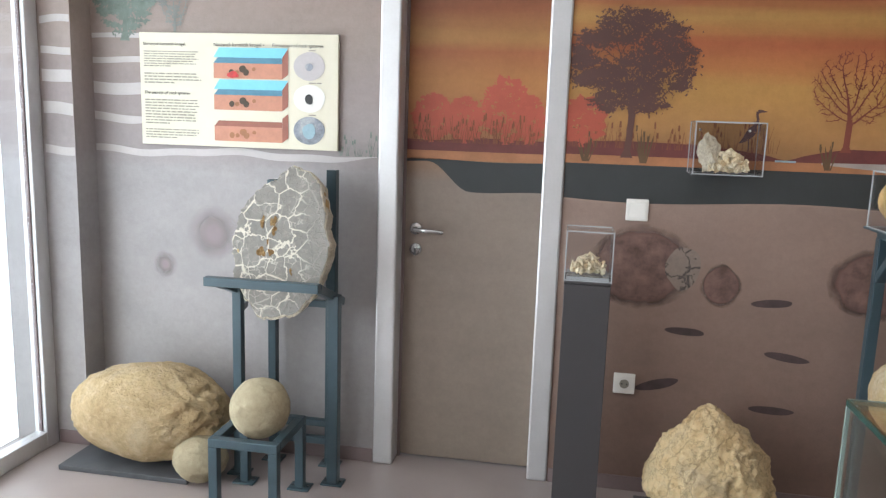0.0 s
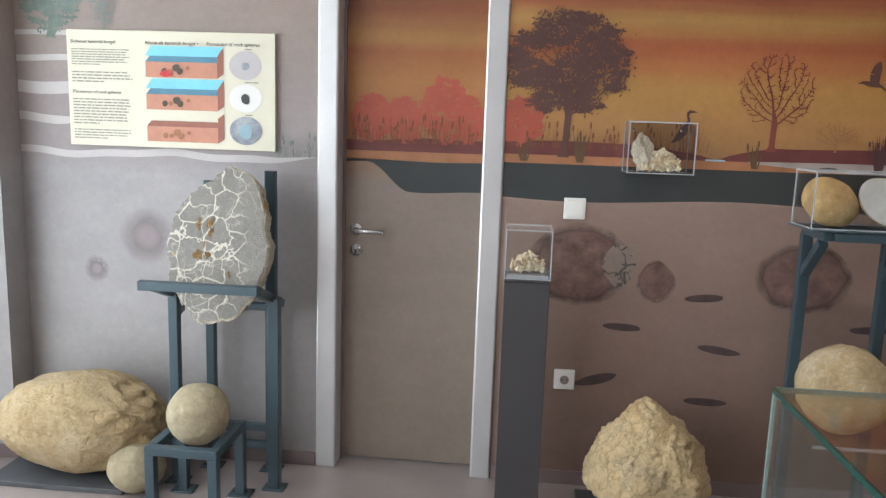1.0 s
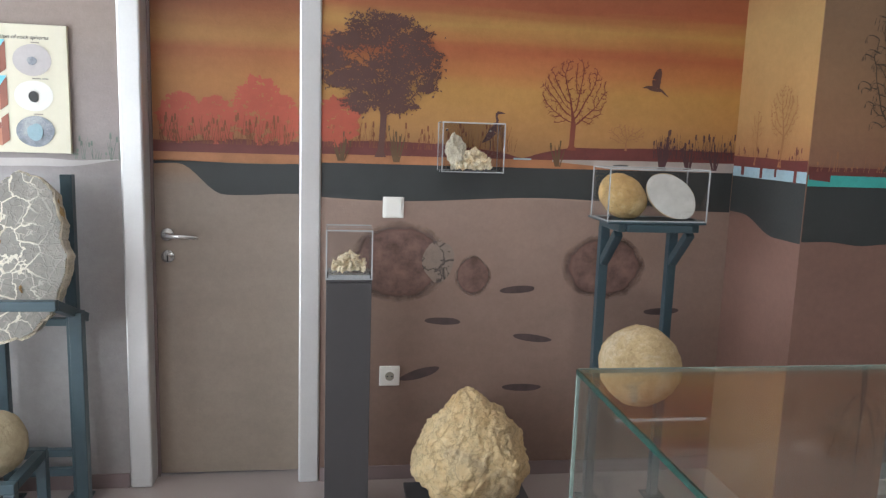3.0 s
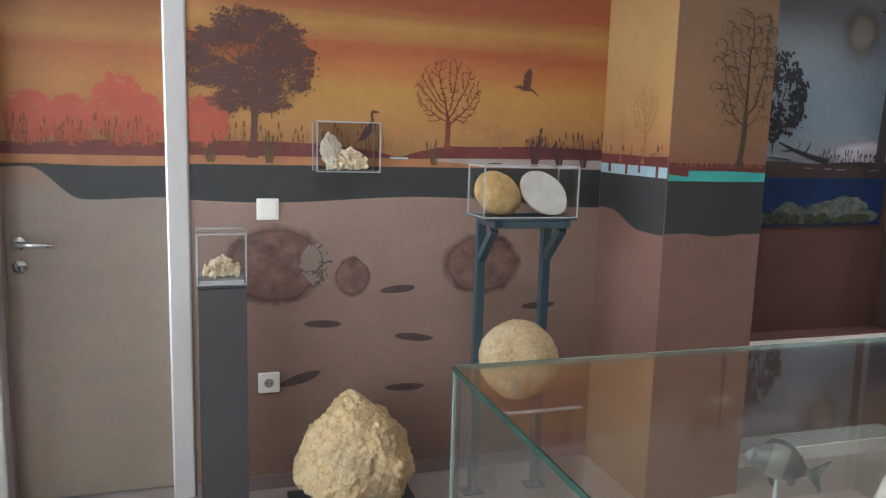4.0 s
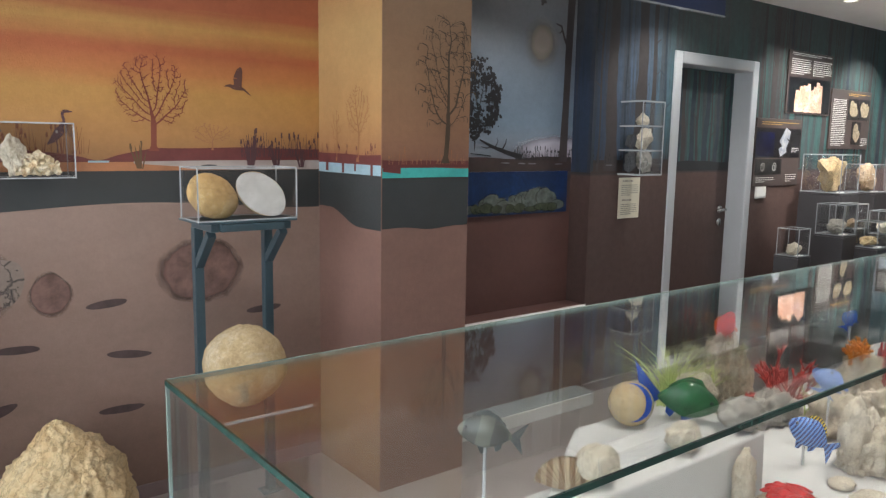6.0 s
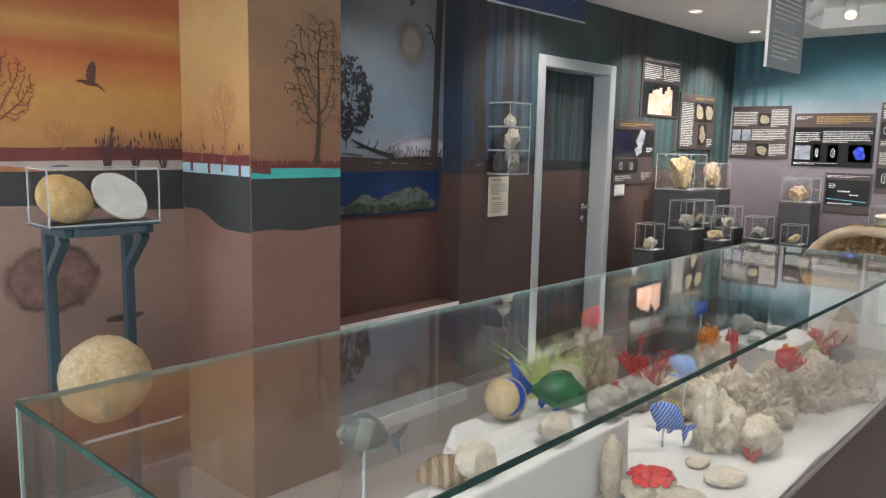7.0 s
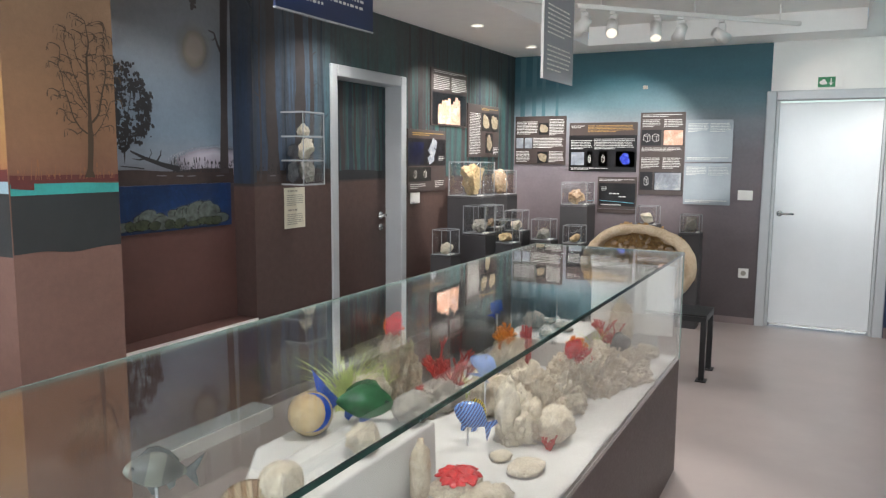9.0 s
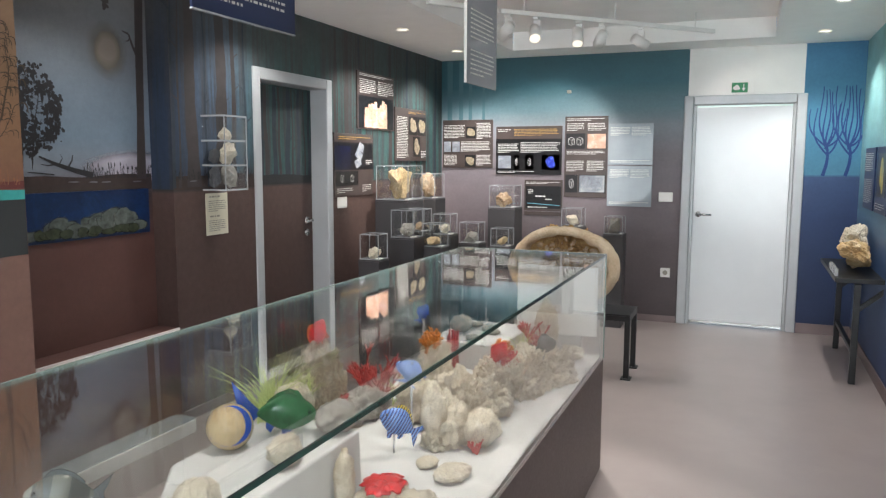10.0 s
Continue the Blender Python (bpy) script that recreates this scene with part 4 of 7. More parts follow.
onto(wall_west_part, "reeds", reeds(64, -0.5, -0.312, 26, 0.10), M["sagetree"], (0, NY, 1.34), lift=0.005)
bm = fresh(); oval(bm, -1.05, 0.98, 0.12, 0.13, 3, 0.05); onto(wall_west_part, "nodule_print", bm, M["nodpale"], (0, NY, 0))
bm = fresh(); oval(bm, -1.28, 0.83, 0.06, 0.06, 5, 0.05); onto(wall_west_part, "nodule_print", bm, M["nodpale"], (0, NY, 0))

# pillar prints: side face (turned) and front face
XP = steps(2.212, 2.658, 16)
bm = fresh(); ribbon(bm, XP, lambda x: 1.345, wavy(1.125, 0.006, 12)); onto(pillar, "soil_band", bm, M["soil"], (0, 2.68, 0))
bm = fresh(); ribbon(bm, XP, wavy(1.375, 0.003, 9), lambda x: 1.335); onto(pillar, "water_band", bm, M["water"], (0, 2.68, 0), lift=0.0045)
bm = fresh(); ribbon(bm, XP, wavy(1.408, 0.005, 7), lambda x: 1.3755); onto(pillar, "land_band", bm, M["land"], (0, 2.68, 0), lift=0.0045)
onto(pillar, "tree_print", weeping(71, 0.60, 0.145, 0.13), M["silbrown"], (2.53, 2.68, 1.40), lift=0.006)
onto(pillar, "reeds", reeds(72, 2.23, 2.64, 40, 0.07), M["silfaint"], (0, 2.68, 1.39), lift=0.006)
# side face's gold sky, made paler to hold the light from the window
M["sidesky"] = mural("window_lit_gold_print", ((0.0, (168, 112, 70)), (1.42, (172, 116, 72)), (1.58, (190, 140, 84)), (1.95, (194, 152, 92)), (2.2, (176, 122, 70)), (2.5, (150, 96, 58))), 0, 2.5, 0.03)
M["sidefaint"] = plain("faint_brown_twig_print", (148, 104, 68), 0.6, bmp=0.05)
onto(pillar, "tree_print", vein_tree(74, 0.22, 0.045, 0.06, 50, 0.004, 0.0009, 0.008)[0], M["sidefaint"], (2.21, 3.035, 1.40), -90, 0.006)
XQ = steps(-0.518, -0.002, 16)     # along the side face, from the wall out to the corner
bm = fresh(); ribbon(bm, XQ, lambda x: 1.345, lambda x: 1.19 - 0.07 * sm(min(1, max(0, (x + 0.42) / 0.25)))); onto(pillar, "soil_band", bm, M["soil"], (2.21, 2.68, 0), -90)
bm = fresh(); ribbon(bm, XQ, lambda x: 1.392 - 0.01 * (x + 0.5), lambda x: 1.343); onto(pillar, "water_band", bm, M["water2"], (2.21, 2.68, 0), -90, 0.0045)
bm = fresh(); ribbon(bm, XQ, wavy(1.428, 0.004, 7), lambda x: 1.385); onto(pillar, "land_band", bm, M["land"], (2.21, 2.68, 0), -90, 0.006)
bm = fresh(); ribbon(bm, XQ, lambda x: H - 0.004, lambda x: 1.41); onto(pillar, "sky_print", bm, M["sidesky"], (2.21, 2.68, 0), -90, 0.002)
onto(pillar, "tree_print", vein_tree(73, 0.31, 0.095, 0.10, 230, 0.007, 0.0011, 0.012)[0], M["sidefaint"], (2.21, 2.86, 1.40), -90, 0.006)
for k, (x, w, zz) in enumerate(((-0.44, 0.012, 0.035), (-0.30, 0.010, 0.04), (-0.20, 0.007, 0.03), (-0.07, 0.009, 0.045))):
    bm = fresh(); flat(bm, [(x - w, 1.40), (x - w, 1.385 - zz), (x + w, 1.385 - zz), (x + w, 1.40)])
    onto(pillar, "post_print", bm, M["land"], (2.21, 2.68, 0), -90, 0.0075)
bm = fresh(); flat(bm, [(2.214, 1.39), (2.214, 1.36), (2.30, 1.352), (2.30, 1.39)])
onto(pillar, "post_print", bm, M["land"], (0, 2.68, 0), lift=0.0075)
onto(pillar, "reeds", reeds(75, -0.50, -0.02, 50, 0.07), M["land"], (2.21, 2.68, 1.40), -90, 0.007)

# niche prints
XN = steps(2.67, 3.868, 40)
bm = fresh(); ribbon(bm, XN, wavy(1.405, 0.006, 7), lambda x: 1.325); onto(wall_niche, "land_band", bm, M["bogprint"], (0, NY, 0), lift=0.004)
bm = fresh(); oval(bm, 3.74, 1.44, 0.36, 0.10, 2, 0.10); onto(wall_niche, "mist_print", bm, M["mist"], (0, NY, 0), lift=0.002)
bm = fresh(); oval(bm, 3.60, 2.04, 0.14, 0.155, 2, 0.02); onto(wall_niche, "moon_print", bm, M["moon"], (0, NY, 0), lift=0.002)
bm, _ = vein_tree(81, 0.52, 0.22, 0.10, 160, 0.013, 0.002, 0.01)
rnd = random.Random(81)
for _ in range(240):
    cx, cz = 0.02 + rnd.uniform(-0.22, 0.22), 0.11 + 0.42 * rnd.random()
    if (cx / 0.235) ** 2 + ((cz - 0.31) / 0.235) ** 2 > 1 or noise.noise(Vector((cx * 13, cz * 13, 5))) < -0.28:
        continue
    for _ in range(9):
        leaf_blob(bm, cx + rnd.gauss(0, 0.014), cz + rnd.gauss(0, 0.008), rnd.uniform(0.007, 0.014), rnd, 0.7)
    if rnd.random() < 0.35:
        limb(bm, [(cx, cz), (cx + 0.004, cz - 0.03), (cx + 0.002, cz - 0.03 - rnd.uniform(0.01, 0.05))], [0.006, 0.005, 0.001])
onto(wall_niche, "tree_print", bm, M["sildark"], (3.06, NY, 1.395), lift=0.005)
onto(wall_niche, "reeds", reeds(82, 3.42, 3.866, 110, 0.075), M["sildark"], (0, NY, 1.39), lift=0.005)
bm = fresh()
limb(bm, [(3.16, 1.498), (3.25, 1.462), (3.36, 1.43), (3.47, 1.405)], [0.004, 0.009, 0.012, 0.016])
limb(bm, [(3.25, 1.462), (3.21, 1.455), (3.17, 1.462)], [0.005, 0.003, 0.001])
limb(bm, [(3.32, 1.445), (3.345, 1.48), (3.35, 1.505)], [0.005, 0.004, 0.002])
limb(bm, [(3.27, 1.46), (3.29, 1.49), (3.28, 1.51)], [0.003, 0.002, 0.001])
limb(bm, [(3.10, 1.425), (3.16, 1.42), (3.24, 1.412)], [0.002, 0.003, 0.003])
onto(wall_niche, "fallen_branch_print", bm, M["sildark"], (0, NY, 0), lift=0.0065)
bm = fresh()
limb(bm, [(3.795, 1.38), (3.805, 1.7), (3.815, 2.1), (3.83, H - 0.01)], [0.034, 0.026, 0.028, 0.03])
limb(bm, [(3.81, 2.02), (3.77, 2.08), (3.745, 2.14), (3.70, 2.15)], [0.012, 0.008, 0.006, 0.003])
limb(bm, [(3.755, 2.12), (3.735, 2.10), (3.72, 2.105)], [0.005, 0.003, 0.001])
onto(wall_niche, "trunk_print", bm, M["trunkbrown"], (0, NY, 0), lift=0.0065)
bm = fresh()
limb(bm, [(3.60, H - 0.01), (3.595, 2.36), (3.60, 2.27), (3.585, 2.235)], [0.03, 0.026, 0.02, 0.006])
for k in range(40):
    leaf_blob(bm, 3.595 + rnd.gauss(0, 0.02), 2.25 + rnd.random() * 0.2, 0.012, rnd, 0.6)
onto(wall_niche, "twig_print", bm, M["trunkbrown"], (0, NY, 0), lift=0.007)
for x, z in ((3.35, 1.375), (3.47, 1.372), (3.55, 1.37), (3.76, 1.368)):
    bm = fresh(); oval(bm, x, z, 0.03, 0.0035, int(x * 90), 0.2)
    onto(wall_niche, "puddle_print", bm, M["puddle"], (0, NY, 0), lift=0.0075)
# underwater picture in the niche
uw = thing("picture", (3.09, NY - 0.012, 1.09), "dark blue underwater picture with grey stones", "picture")
part("board", box(fresh(), -0.35, 0.742, 0, 0.0115, 0, 0.238, 0.001), stone("deep_water_print", ((10, 22, 52), (18, 42, 84), (30, 66, 118)), 14, 0.0, 0.0, rough=0.35), uw)
M["uwstone"] = soft_print("mossy_stone_print", (92, 100, 96), 0.7, 22, 0.10)
M["uwmoss"] = soft_print("dark_moss_print", (58, 66, 48), 0.7, 26, 0.12)
rnd = random.Random(14)
for i in range(22):
    x = 0.02 + 0.62 * (i % 11) / 10 + rnd.uniform(-0.03, 0.03)
    top = 0.06 + 0.11 * math.exp(-((x - 0.46) / 0.16) ** 2) + 0.06 * math.exp(-((x - 0.14) / 0.08) ** 2)
    b = top * rnd.uniform(0.4, 0.55) if i < 11 else rnd.uniform(0.02, 0.035)
    a, z = max(rnd.uniform(0.04, 0.075), b * 1.1), b * 1.12 + 0.004
    bm = fresh(); oval(bm, min(x, 0.738 - a * 1.3), z, a, b * 0.95, 90 + i, 0.22, 26, rnd.uniform(-0.2, 0.2) if z > b + 0.02 else 0)
    part("stone_print", bm, M["uwmoss"] if i > 10 else M["uwstone"], uw, m=Matrix.Translation((0, -0.0010 - 0.0003 * i, 0)))

# forest wall: trunks and the dark ground line
bm = fresh(); ribbon(bm, steps(3.875, 4.595, 10), wavy(1.40, 0.008, 9), lambda x: 1.318); onto(wall_f, "ground_band", bm, M["bogprint"], (0, N2, 0))
rnd = random.Random(77)
M["bluetrunk"] = plain("slate_blue_trunk_print", (50, 58, 68), 0.6, var=0.3, scale=14, bmp=0.05)


def trunk_print(bm, x, w, z0, z1, seed):
    """An uneven tree trunk with a few short limbs."""
    r = random.Random(seed)
    lean, pts = r.uniform(-0.03, 0.03), []
    for i in range(13):
        f = i / 12
        k = w * (1.15 - 0.35 * f) * r.uniform(0.85, 1.15) * (1.3 if i == 0 else 1)
        pts.append((x + lean * f + 0.006 * math.sin(f * 9 + seed), z0 + (z1 - z0) * f, k))
    ribs = [(bm.verts.new((a - k, 0, z)), bm.verts.new((a + k, 0, z))) for a, z, k in pts]
    for (a, b), (c, d) in zip(ribs, ribs[1:]):
        bm.faces.new((a, b, d, c))
    for i in range(3):
        a, z, k = pts[r.randint(4, 11)]
        s, ln = r.choice((-1, 1)), r.uniform(0.03, 0.08)
        flat(bm, [(a, z), (a + s * ln, z + ln * 0.7), (a + s * ln, z + ln * 0.7 + 0.003), (a, z + 0.012)])


def broad_trunk(x, w, seed, mat, lift):
    bm = fresh(); trunk_print(bm, x, w, 1.33, H - 0.01, seed)
    onto(wall_f, "trunk_print", bm, mat, (0, N2, 0), lift=lift)


for i, (x, w) in enumerate(((3.884, 0.008), (3.925, 0.007), (4.035, 0.046), (4.16, 0.008), (4.295, 0.048), (4.405, 0.02), (4.52, 0.010), (5.62, 0.02), (5.80, 0.028), (6.02, 0.02), (6.22, 0.012), (6.56, 0.03), (6.9, 0.022), (7.12, 0.012), (7.3, 0.02), (7.55, 0.026))):
    broad_trunk(x, w, i + 5, M["trunkbrown"] if i % 3 else M["bluetrunk"], 0.004 + 0.001 * (i % 3))
for i in range(26):
    broad_trunk(rnd.uniform(5.6, 7.7), rnd.uniform(0.003, 0.008), 60 + i, M["trunkbrown"], 0.0075 + 0.0006 * (i % 5))
onto(wall_f, "reeds", reeds(83, 3.88, 4.59, 120, 0.06), M["sildark"], (0, N2, 1.375), lift=0.009)
for x, z in ((4.03, 1.365), (4.28, 1.36), (4.48, 1.366)):
    bm = fresh(); oval(bm, x, z, 0.035, 0.003, int(x * 90), 0.2)
    onto(wall_f, "puddle_print", bm, M["puddle"], (0, N2, 0), lift=0.008)
leaf2 = next(o for o in door2.children if o.name.startswith("door_leaf"))
for i, x in enumerate((4.73, 4.80, 4.87, 4.93, 5.02, 5.08, 5.17, 5.24, 5.31, 5.40, 5.45)):
    bm = fresh(); trunk_print(bm, x, 0.008 + 0.02 * rnd.random(), 1.33, 1.985, i + 40)
    onto(leaf2, "trunk_print", bm, M["trunkbrown"] if i % 2 else M["bluetrunk"], (0, N2 + 0.13, 0), lift=0.003 + 0.001 * (i % 2))
bm = fresh(); ribbon(bm, steps(4.68, 5.48, 8), wavy(1.38, 0.006, 9), lambda x: 1.318); onto(leaf2, "ground_band", bm, M["sildark"], (0, N2 + 0.13, 0), lift=0.0045)
M["fadetrunk"] = plain("grey_teal_print", (74, 112, 122), 0.6, bmp=0.05)
for i, y in enumerate((2.96, 2.84, 2.74, 2.6)):
    bm = fresh(); flat(bm, [(-0.022, 1.5), (-0.03 + 0.006 * i, H - 0.01), (0.03 - 0.008 * i, H - 0.01), (0.018, 1.5)])
    onto(wall_e, "trunk_print", bm, M["fadetrunk"], (FX, y, 0), -90)
# sea fans on the blue wall
def fan_print(seed):
    """A sea fan: a curved stalk that opens into long upright tines."""
    r = random.Random(seed)
    bm = fresh()
    limb(bm, [(0.03 * math.sin(i / 8 * 2.5), 0.26 * i / 8) for i in range(9)], [0.014 - 0.0006 * i for i in range(9)])
    for k in range(9):
        u = (k - 4) / 4 + r.uniform(-0.06, 0.06)
        ln = 0.50 * (1 - 0.30 * u * u) * r.uniform(0.9, 1.08)
        z0 = 0.25 - 0.10 * abs(u) * (k % 2)
        limb(bm, [(0.018 + 0.125 * u * math.sin(min(1.0, t / 7) * 1.57) + 0.012 * math.sin(t * 0.5 + k), z0 + ln * (t / 12) ** 1.25) for t in range(13)], [0.008 - 0.0004 * t for t in range(13)])
    return bm


for y, sd in ((-0.43, 91), (-0.60, 92)):
    onto(wall_s, "sea_fan_print", fan_print(sd), M["silblue"], (FX, y, 1.365), -90, 0.004)

# ---- things: generic makers ----
def text_bars(bm, x0, x1, z0, z1, n, seed, fill=0.55, y=-0.002):
    """n ragged lines of unreadable small print, word by word."""
    rnd = random.Random(seed)
    step = (z1 - z0) / n
    for i in range(n):
        z, hh = z1 - step * (i + 0.5), step * fill / 2
        end = x1 - (x1 - x0) * (rnd.uniform(0, 0.08) if i < n - 1 else rnd.uniform(0.2, 0.6))
        x = x0
        while x < end - 0.004:
            w = min(rnd.uniform(0.008, 0.035), end - x)
            bm.faces.new([bm.verts.new(c) for c in ((x, y, z - hh), (x + w, y, z - hh), (x + w, y, z + hh), (x, y, z + hh))])
            x += w + step * 0.35


def letters(text, size, mat, parent, at, shear=0.0, name="lettering"):
    c = bpy.data.curves.new(name, "FONT")
    c.body, c.size, c.shear, c.extrude = text, size, shear, 0.0004
    tmp = bpy.data.objects.new(name, c)
    me = bpy.data.meshes.new_from_object(tmp)
    bpy.data.objects.remove(tmp)
    me.materials.clear()
    me.materials.append(mat)
    ob = new(name, me)
    ob.parent = parent
    ob.matrix_local = pose(*at, 90, 0, 0)
    return ob


def board(loc, rz, w, h, mat, label, group="", thick=0.012):
    """A hung board: x along, z up from its lower left corner, front at y = 0."""
    t = thing("information_panel", loc, label, "panel", group, rz)
    part("board", box(fresh(), 0, w, 0, thick, 0, h, 0.0015), mat, t)
    return t


def fields(panel, w, h, rows, seed):
    """rows: (kind, x0, x1, z0, z1) as parts of the board, lines for text."""
    for i, (kind, a, b, c, d) in enumerate(rows):
        a, b, c, d = a * w, b * w, c * h, d * h
        if kind[0] == "t":
            bm = fresh()
            n = max(1, round((d - c) / 0.0145))
            text_bars(bm, a, b, c, d, n, seed + i, 0.34 if n > 1 else 0.7, y=-0.0036)
            part("text_block", bm, M["gold"] if kind == "tg" else M["wtext"], panel)
        else:
            part("photo", box(fresh(), a, b, -0.0014, -0.0004, c, d), M["blackprint"], panel)
            rnd = random.Random(seed * 7 + i)
            pw, ph, bm = b - a, d - c, fresh()
            if kind == "black":
                continue
            if kind == "wire":
                for u in ((0.28, 0.72) if pw > 0.14 else (0.5,)):
                    cx, cz, r, hh = a + pw * u, (c + d) / 2, min(pw * 0.16, ph * 0.2), ph * 0.26
                    pts = [(cx, cz + hh), (cx + r, cz + hh * 0.55), (cx + r, cz - hh * 0.6), (cx, cz - hh), (cx - r, cz - hh * 0.6), (cx - r, cz + hh * 0.55), (cx, cz + hh)]
                    limb(bm, pts, [0.0016] * 7)
                    limb(bm, [(cx - r, cz + hh * 0.55), (cx + r * 0.2, cz + hh * 0.3), (cx + r, cz + hh * 0.55)], [0.0013] * 3)
                    limb(bm, [(cx + r * 0.2, cz + hh * 0.3), (cx + r * 0.2, cz - hh * 0.8)], [0.0013] * 2)
                part("photo_subject", bm, M["wtext"], panel, m=Matrix.Translation((0, -0.0018, 0)))
                continue
            if kind == "column":
                limb(bm, [(a + pw * 0.62, c + ph * 0.12), (a + pw * 0.58, c + ph * 0.4), (a + pw * 0.66, c + ph * 0.7), (a + pw * 0.7, c + ph * 0.97)], [pw * 0.07, pw * 0.09, pw * 0.08, pw * 0.06])
                part("photo_glow", box(fresh(), a + 0.004, a + pw * 0.4, -0.0020, -0.0016, c + 0.004, d - 0.03), M["navyphoto"], panel, "deep blue part of a photo")
                part("photo_subject", bm, M["icepic"], panel, m=Matrix.Translation((0, -0.0024, 0)))
                continue
            if kind == "pinkpic" and pw > 0.4:
                for k in range(9):
                    cx, top = a + pw * (0.22 + 0.065 * k), c + ph * rnd.uniform(0.62, 0.92)
                    limb(bm, [(cx, c + 0.006), (cx + rnd.uniform(-0.01, 0.01), (c + top) / 2), (cx + rnd.uniform(-0.02, 0.02), top)], [pw * 0.07, pw * 0.065, pw * 0.035])
            elif kind in ("pinkpic", "icepic"):
                flat(bm, [(a + pw * 0.03, c + ph * 0.03), (b - pw * 0.03, c + ph * 0.03), (b - pw * 0.03, d - ph * 0.03), (a + pw * 0.03, d - ph * 0.03)])
            else:
                big = 0.40 if kind == "stonepic" else 0.24
                oval(bm, (a + b) / 2, (c + d) / 2, pw * big, ph * 0.36, rnd.randint(1, 999), 0.22, 22, rnd.uniform(-0.3, 0.3))
                for _ in range(5):
                    oval(bm, (a + b) / 2 + pw * rnd.uniform(-0.22, 0.22), (c + d) / 2 + ph * rnd.uniform(-0.2, 0.2), pw * 0.13, ph * 0.15, rnd.randint(1, 999), 0.3, 9, rnd.uniform(-0.8, 0.8))
            part("photo_subject", bm, M[kind], panel, m=Matrix.Translation((0, -0.0018, 0)))


def vitrine(loc, w, d, h, label, group="", rz=0):
    """A clear acrylic cover of five panes with polished edges, open below; origin at the middle of its base."""
    t = thing("display_cover", loc, label, "display case", group, rz)
    k = 0.004
    x, y = w / 2, d / 2
    for b in ((-x, x, -y, -y + k, 0, h), (-x, x, y - k, y, 0, h), (-x, -x + k, -y + k, y - k, 0, h), (x - k, x, -y + k, y - k, 0, h), (-x, x, -y, y, h, h + k)):
        p = part("pane", box(fresh(), *b), M["acryl"], t)
        p.visible_shadow = False
    e = fresh()
    r = 0.0022
    for sx in (-x, x):
        for sy in (-y, y):
            box(e, sx - r, sx + r, sy - r, sy + r, 0, h + k)
    for z in (0.003, h + k):
        for sy in (-y, y):
            box(e, -x, x, sy - r, sy + r, z - r, z + r)
        for sx in (-x, x):
            box(e, sx - r, sx + r, -y, y, z - r, z + r)
    part("polished_edges", e, M["edge"], t)
    return t


def pedestal(loc, w, d, h, label, group="", mat="ped"):
    t = thing("pedestal", loc, label, "pedestal", group)
    part("body", box(fresh(), -w / 2, w / 2, -d / 2, d / 2, 0, h - 0.012, 0.002), M[mat], t)
    part("top", box(fresh(), -w / 2 - 0.001, w / 2 + 0.001, -d / 2 - 0.001, d / 2 + 0.001, h - 0.010, h, 0.002), M[mat], t)
    return t


def foot_plate(parent, x, y, mat):
    b = box(fresh(), x - 0.045, x + 0.045, y - 0.035, y + 0.035, 0, 0.008, 0.002)
    f = part("foot_plate", b, M[mat], parent)
    for s in (-1, 1):
        part("bolt", rod(fresh(), (x + s * 0.033, y, 0.008), (x + s * 0.033, y, 0.014), 0.006, n=6), M["chrome"], f)


def chunk(name, loc, r, seed, mat, label, group=""):
    """A broken stone: a ball cut by tilted planes, with a rough skin."""
    rnd = random.Random(seed)
    bm = fresh()
    bmesh.ops.create_icosphere(bm, subdivisions=5, radius=1)
    cuts = []
    for _ in range(13):
        d = Vector((rnd.gauss(0, 1), rnd.gauss(0, 1), rnd.gauss(0.2, 0.8))).normalized()
        cuts.append((d, rnd.uniform(0.48, 0.85)))
    off = Vector((seed * 2.1, seed * 1.3, 0))
    for v in bm.verts:
        p = v.co.copy()
        for d, k in cuts:
            e = p.dot(d)
            if e > k:
                p -= d * (e - k) * 0.93
        p *= 1 + 0.26 * noise.fractal(p * 1.9 + off, 0.75, 2.1, 6)
        v.co = Vector((p.x * r[0], p.y * r[1], p.z * r[2])) * 1.3
    return solid(name, seat_bottom(bm), M[mat], loc, label, "mineral specimen", group, False)


def rock(name, loc, r, seed, mat, label, cat="rock", lump=0.25, fine=0.08, sub=4, rot=(0, 0, 0), freq=1.6, shape=None, group=""):
    return solid(name, seat_bottom(blob(*r, seed, lump, fine, sub, freq, shape)), M[mat], loc, label, cat, group, True, rot)


# ---- things along the painted wall ----
# large boulder on a slab
solid("slate_slab", box(fresh(), -0.29, 0.29, -0.21, 0.21, 0, 0.022, 0.003), M["slate"], (-1.28, 3.02 - 0.0, 0), "thin dark slate slab under a boulder", "slab", smooth=False)


def boulder_shape(d):
    k = 1.0 - 0.10 * max(0, d.x) ** 2
    if d.x > 0.1 and d.y < 0.1:
        k *= 1 - 0.10 * min(1, (d.x - 0.1) * 2) * (0.5 + noise.noise(d * 5))
    return k


rock("boulder", (-1.215, 2.965, 0.022), (0.372, 0.205, 0.212), 3, "boulder", "large tan egg-shaped boulder on a slate slab", "boulder", 0.05, 0.020, 6, shape=boulder_shape)
rock("pebble", (-0.952, 2.86, 0.0), (0.112, 0.10, 0.098), 5, "boulder2", "small grey-buff rounded stone on the floor", "stone", 0.06, 0.01, 5)

# low stand with a stone ball
st = thing("low_stand", (-0.655, 2.765, 0), "low slate-blue steel stand of square tube", "stand")
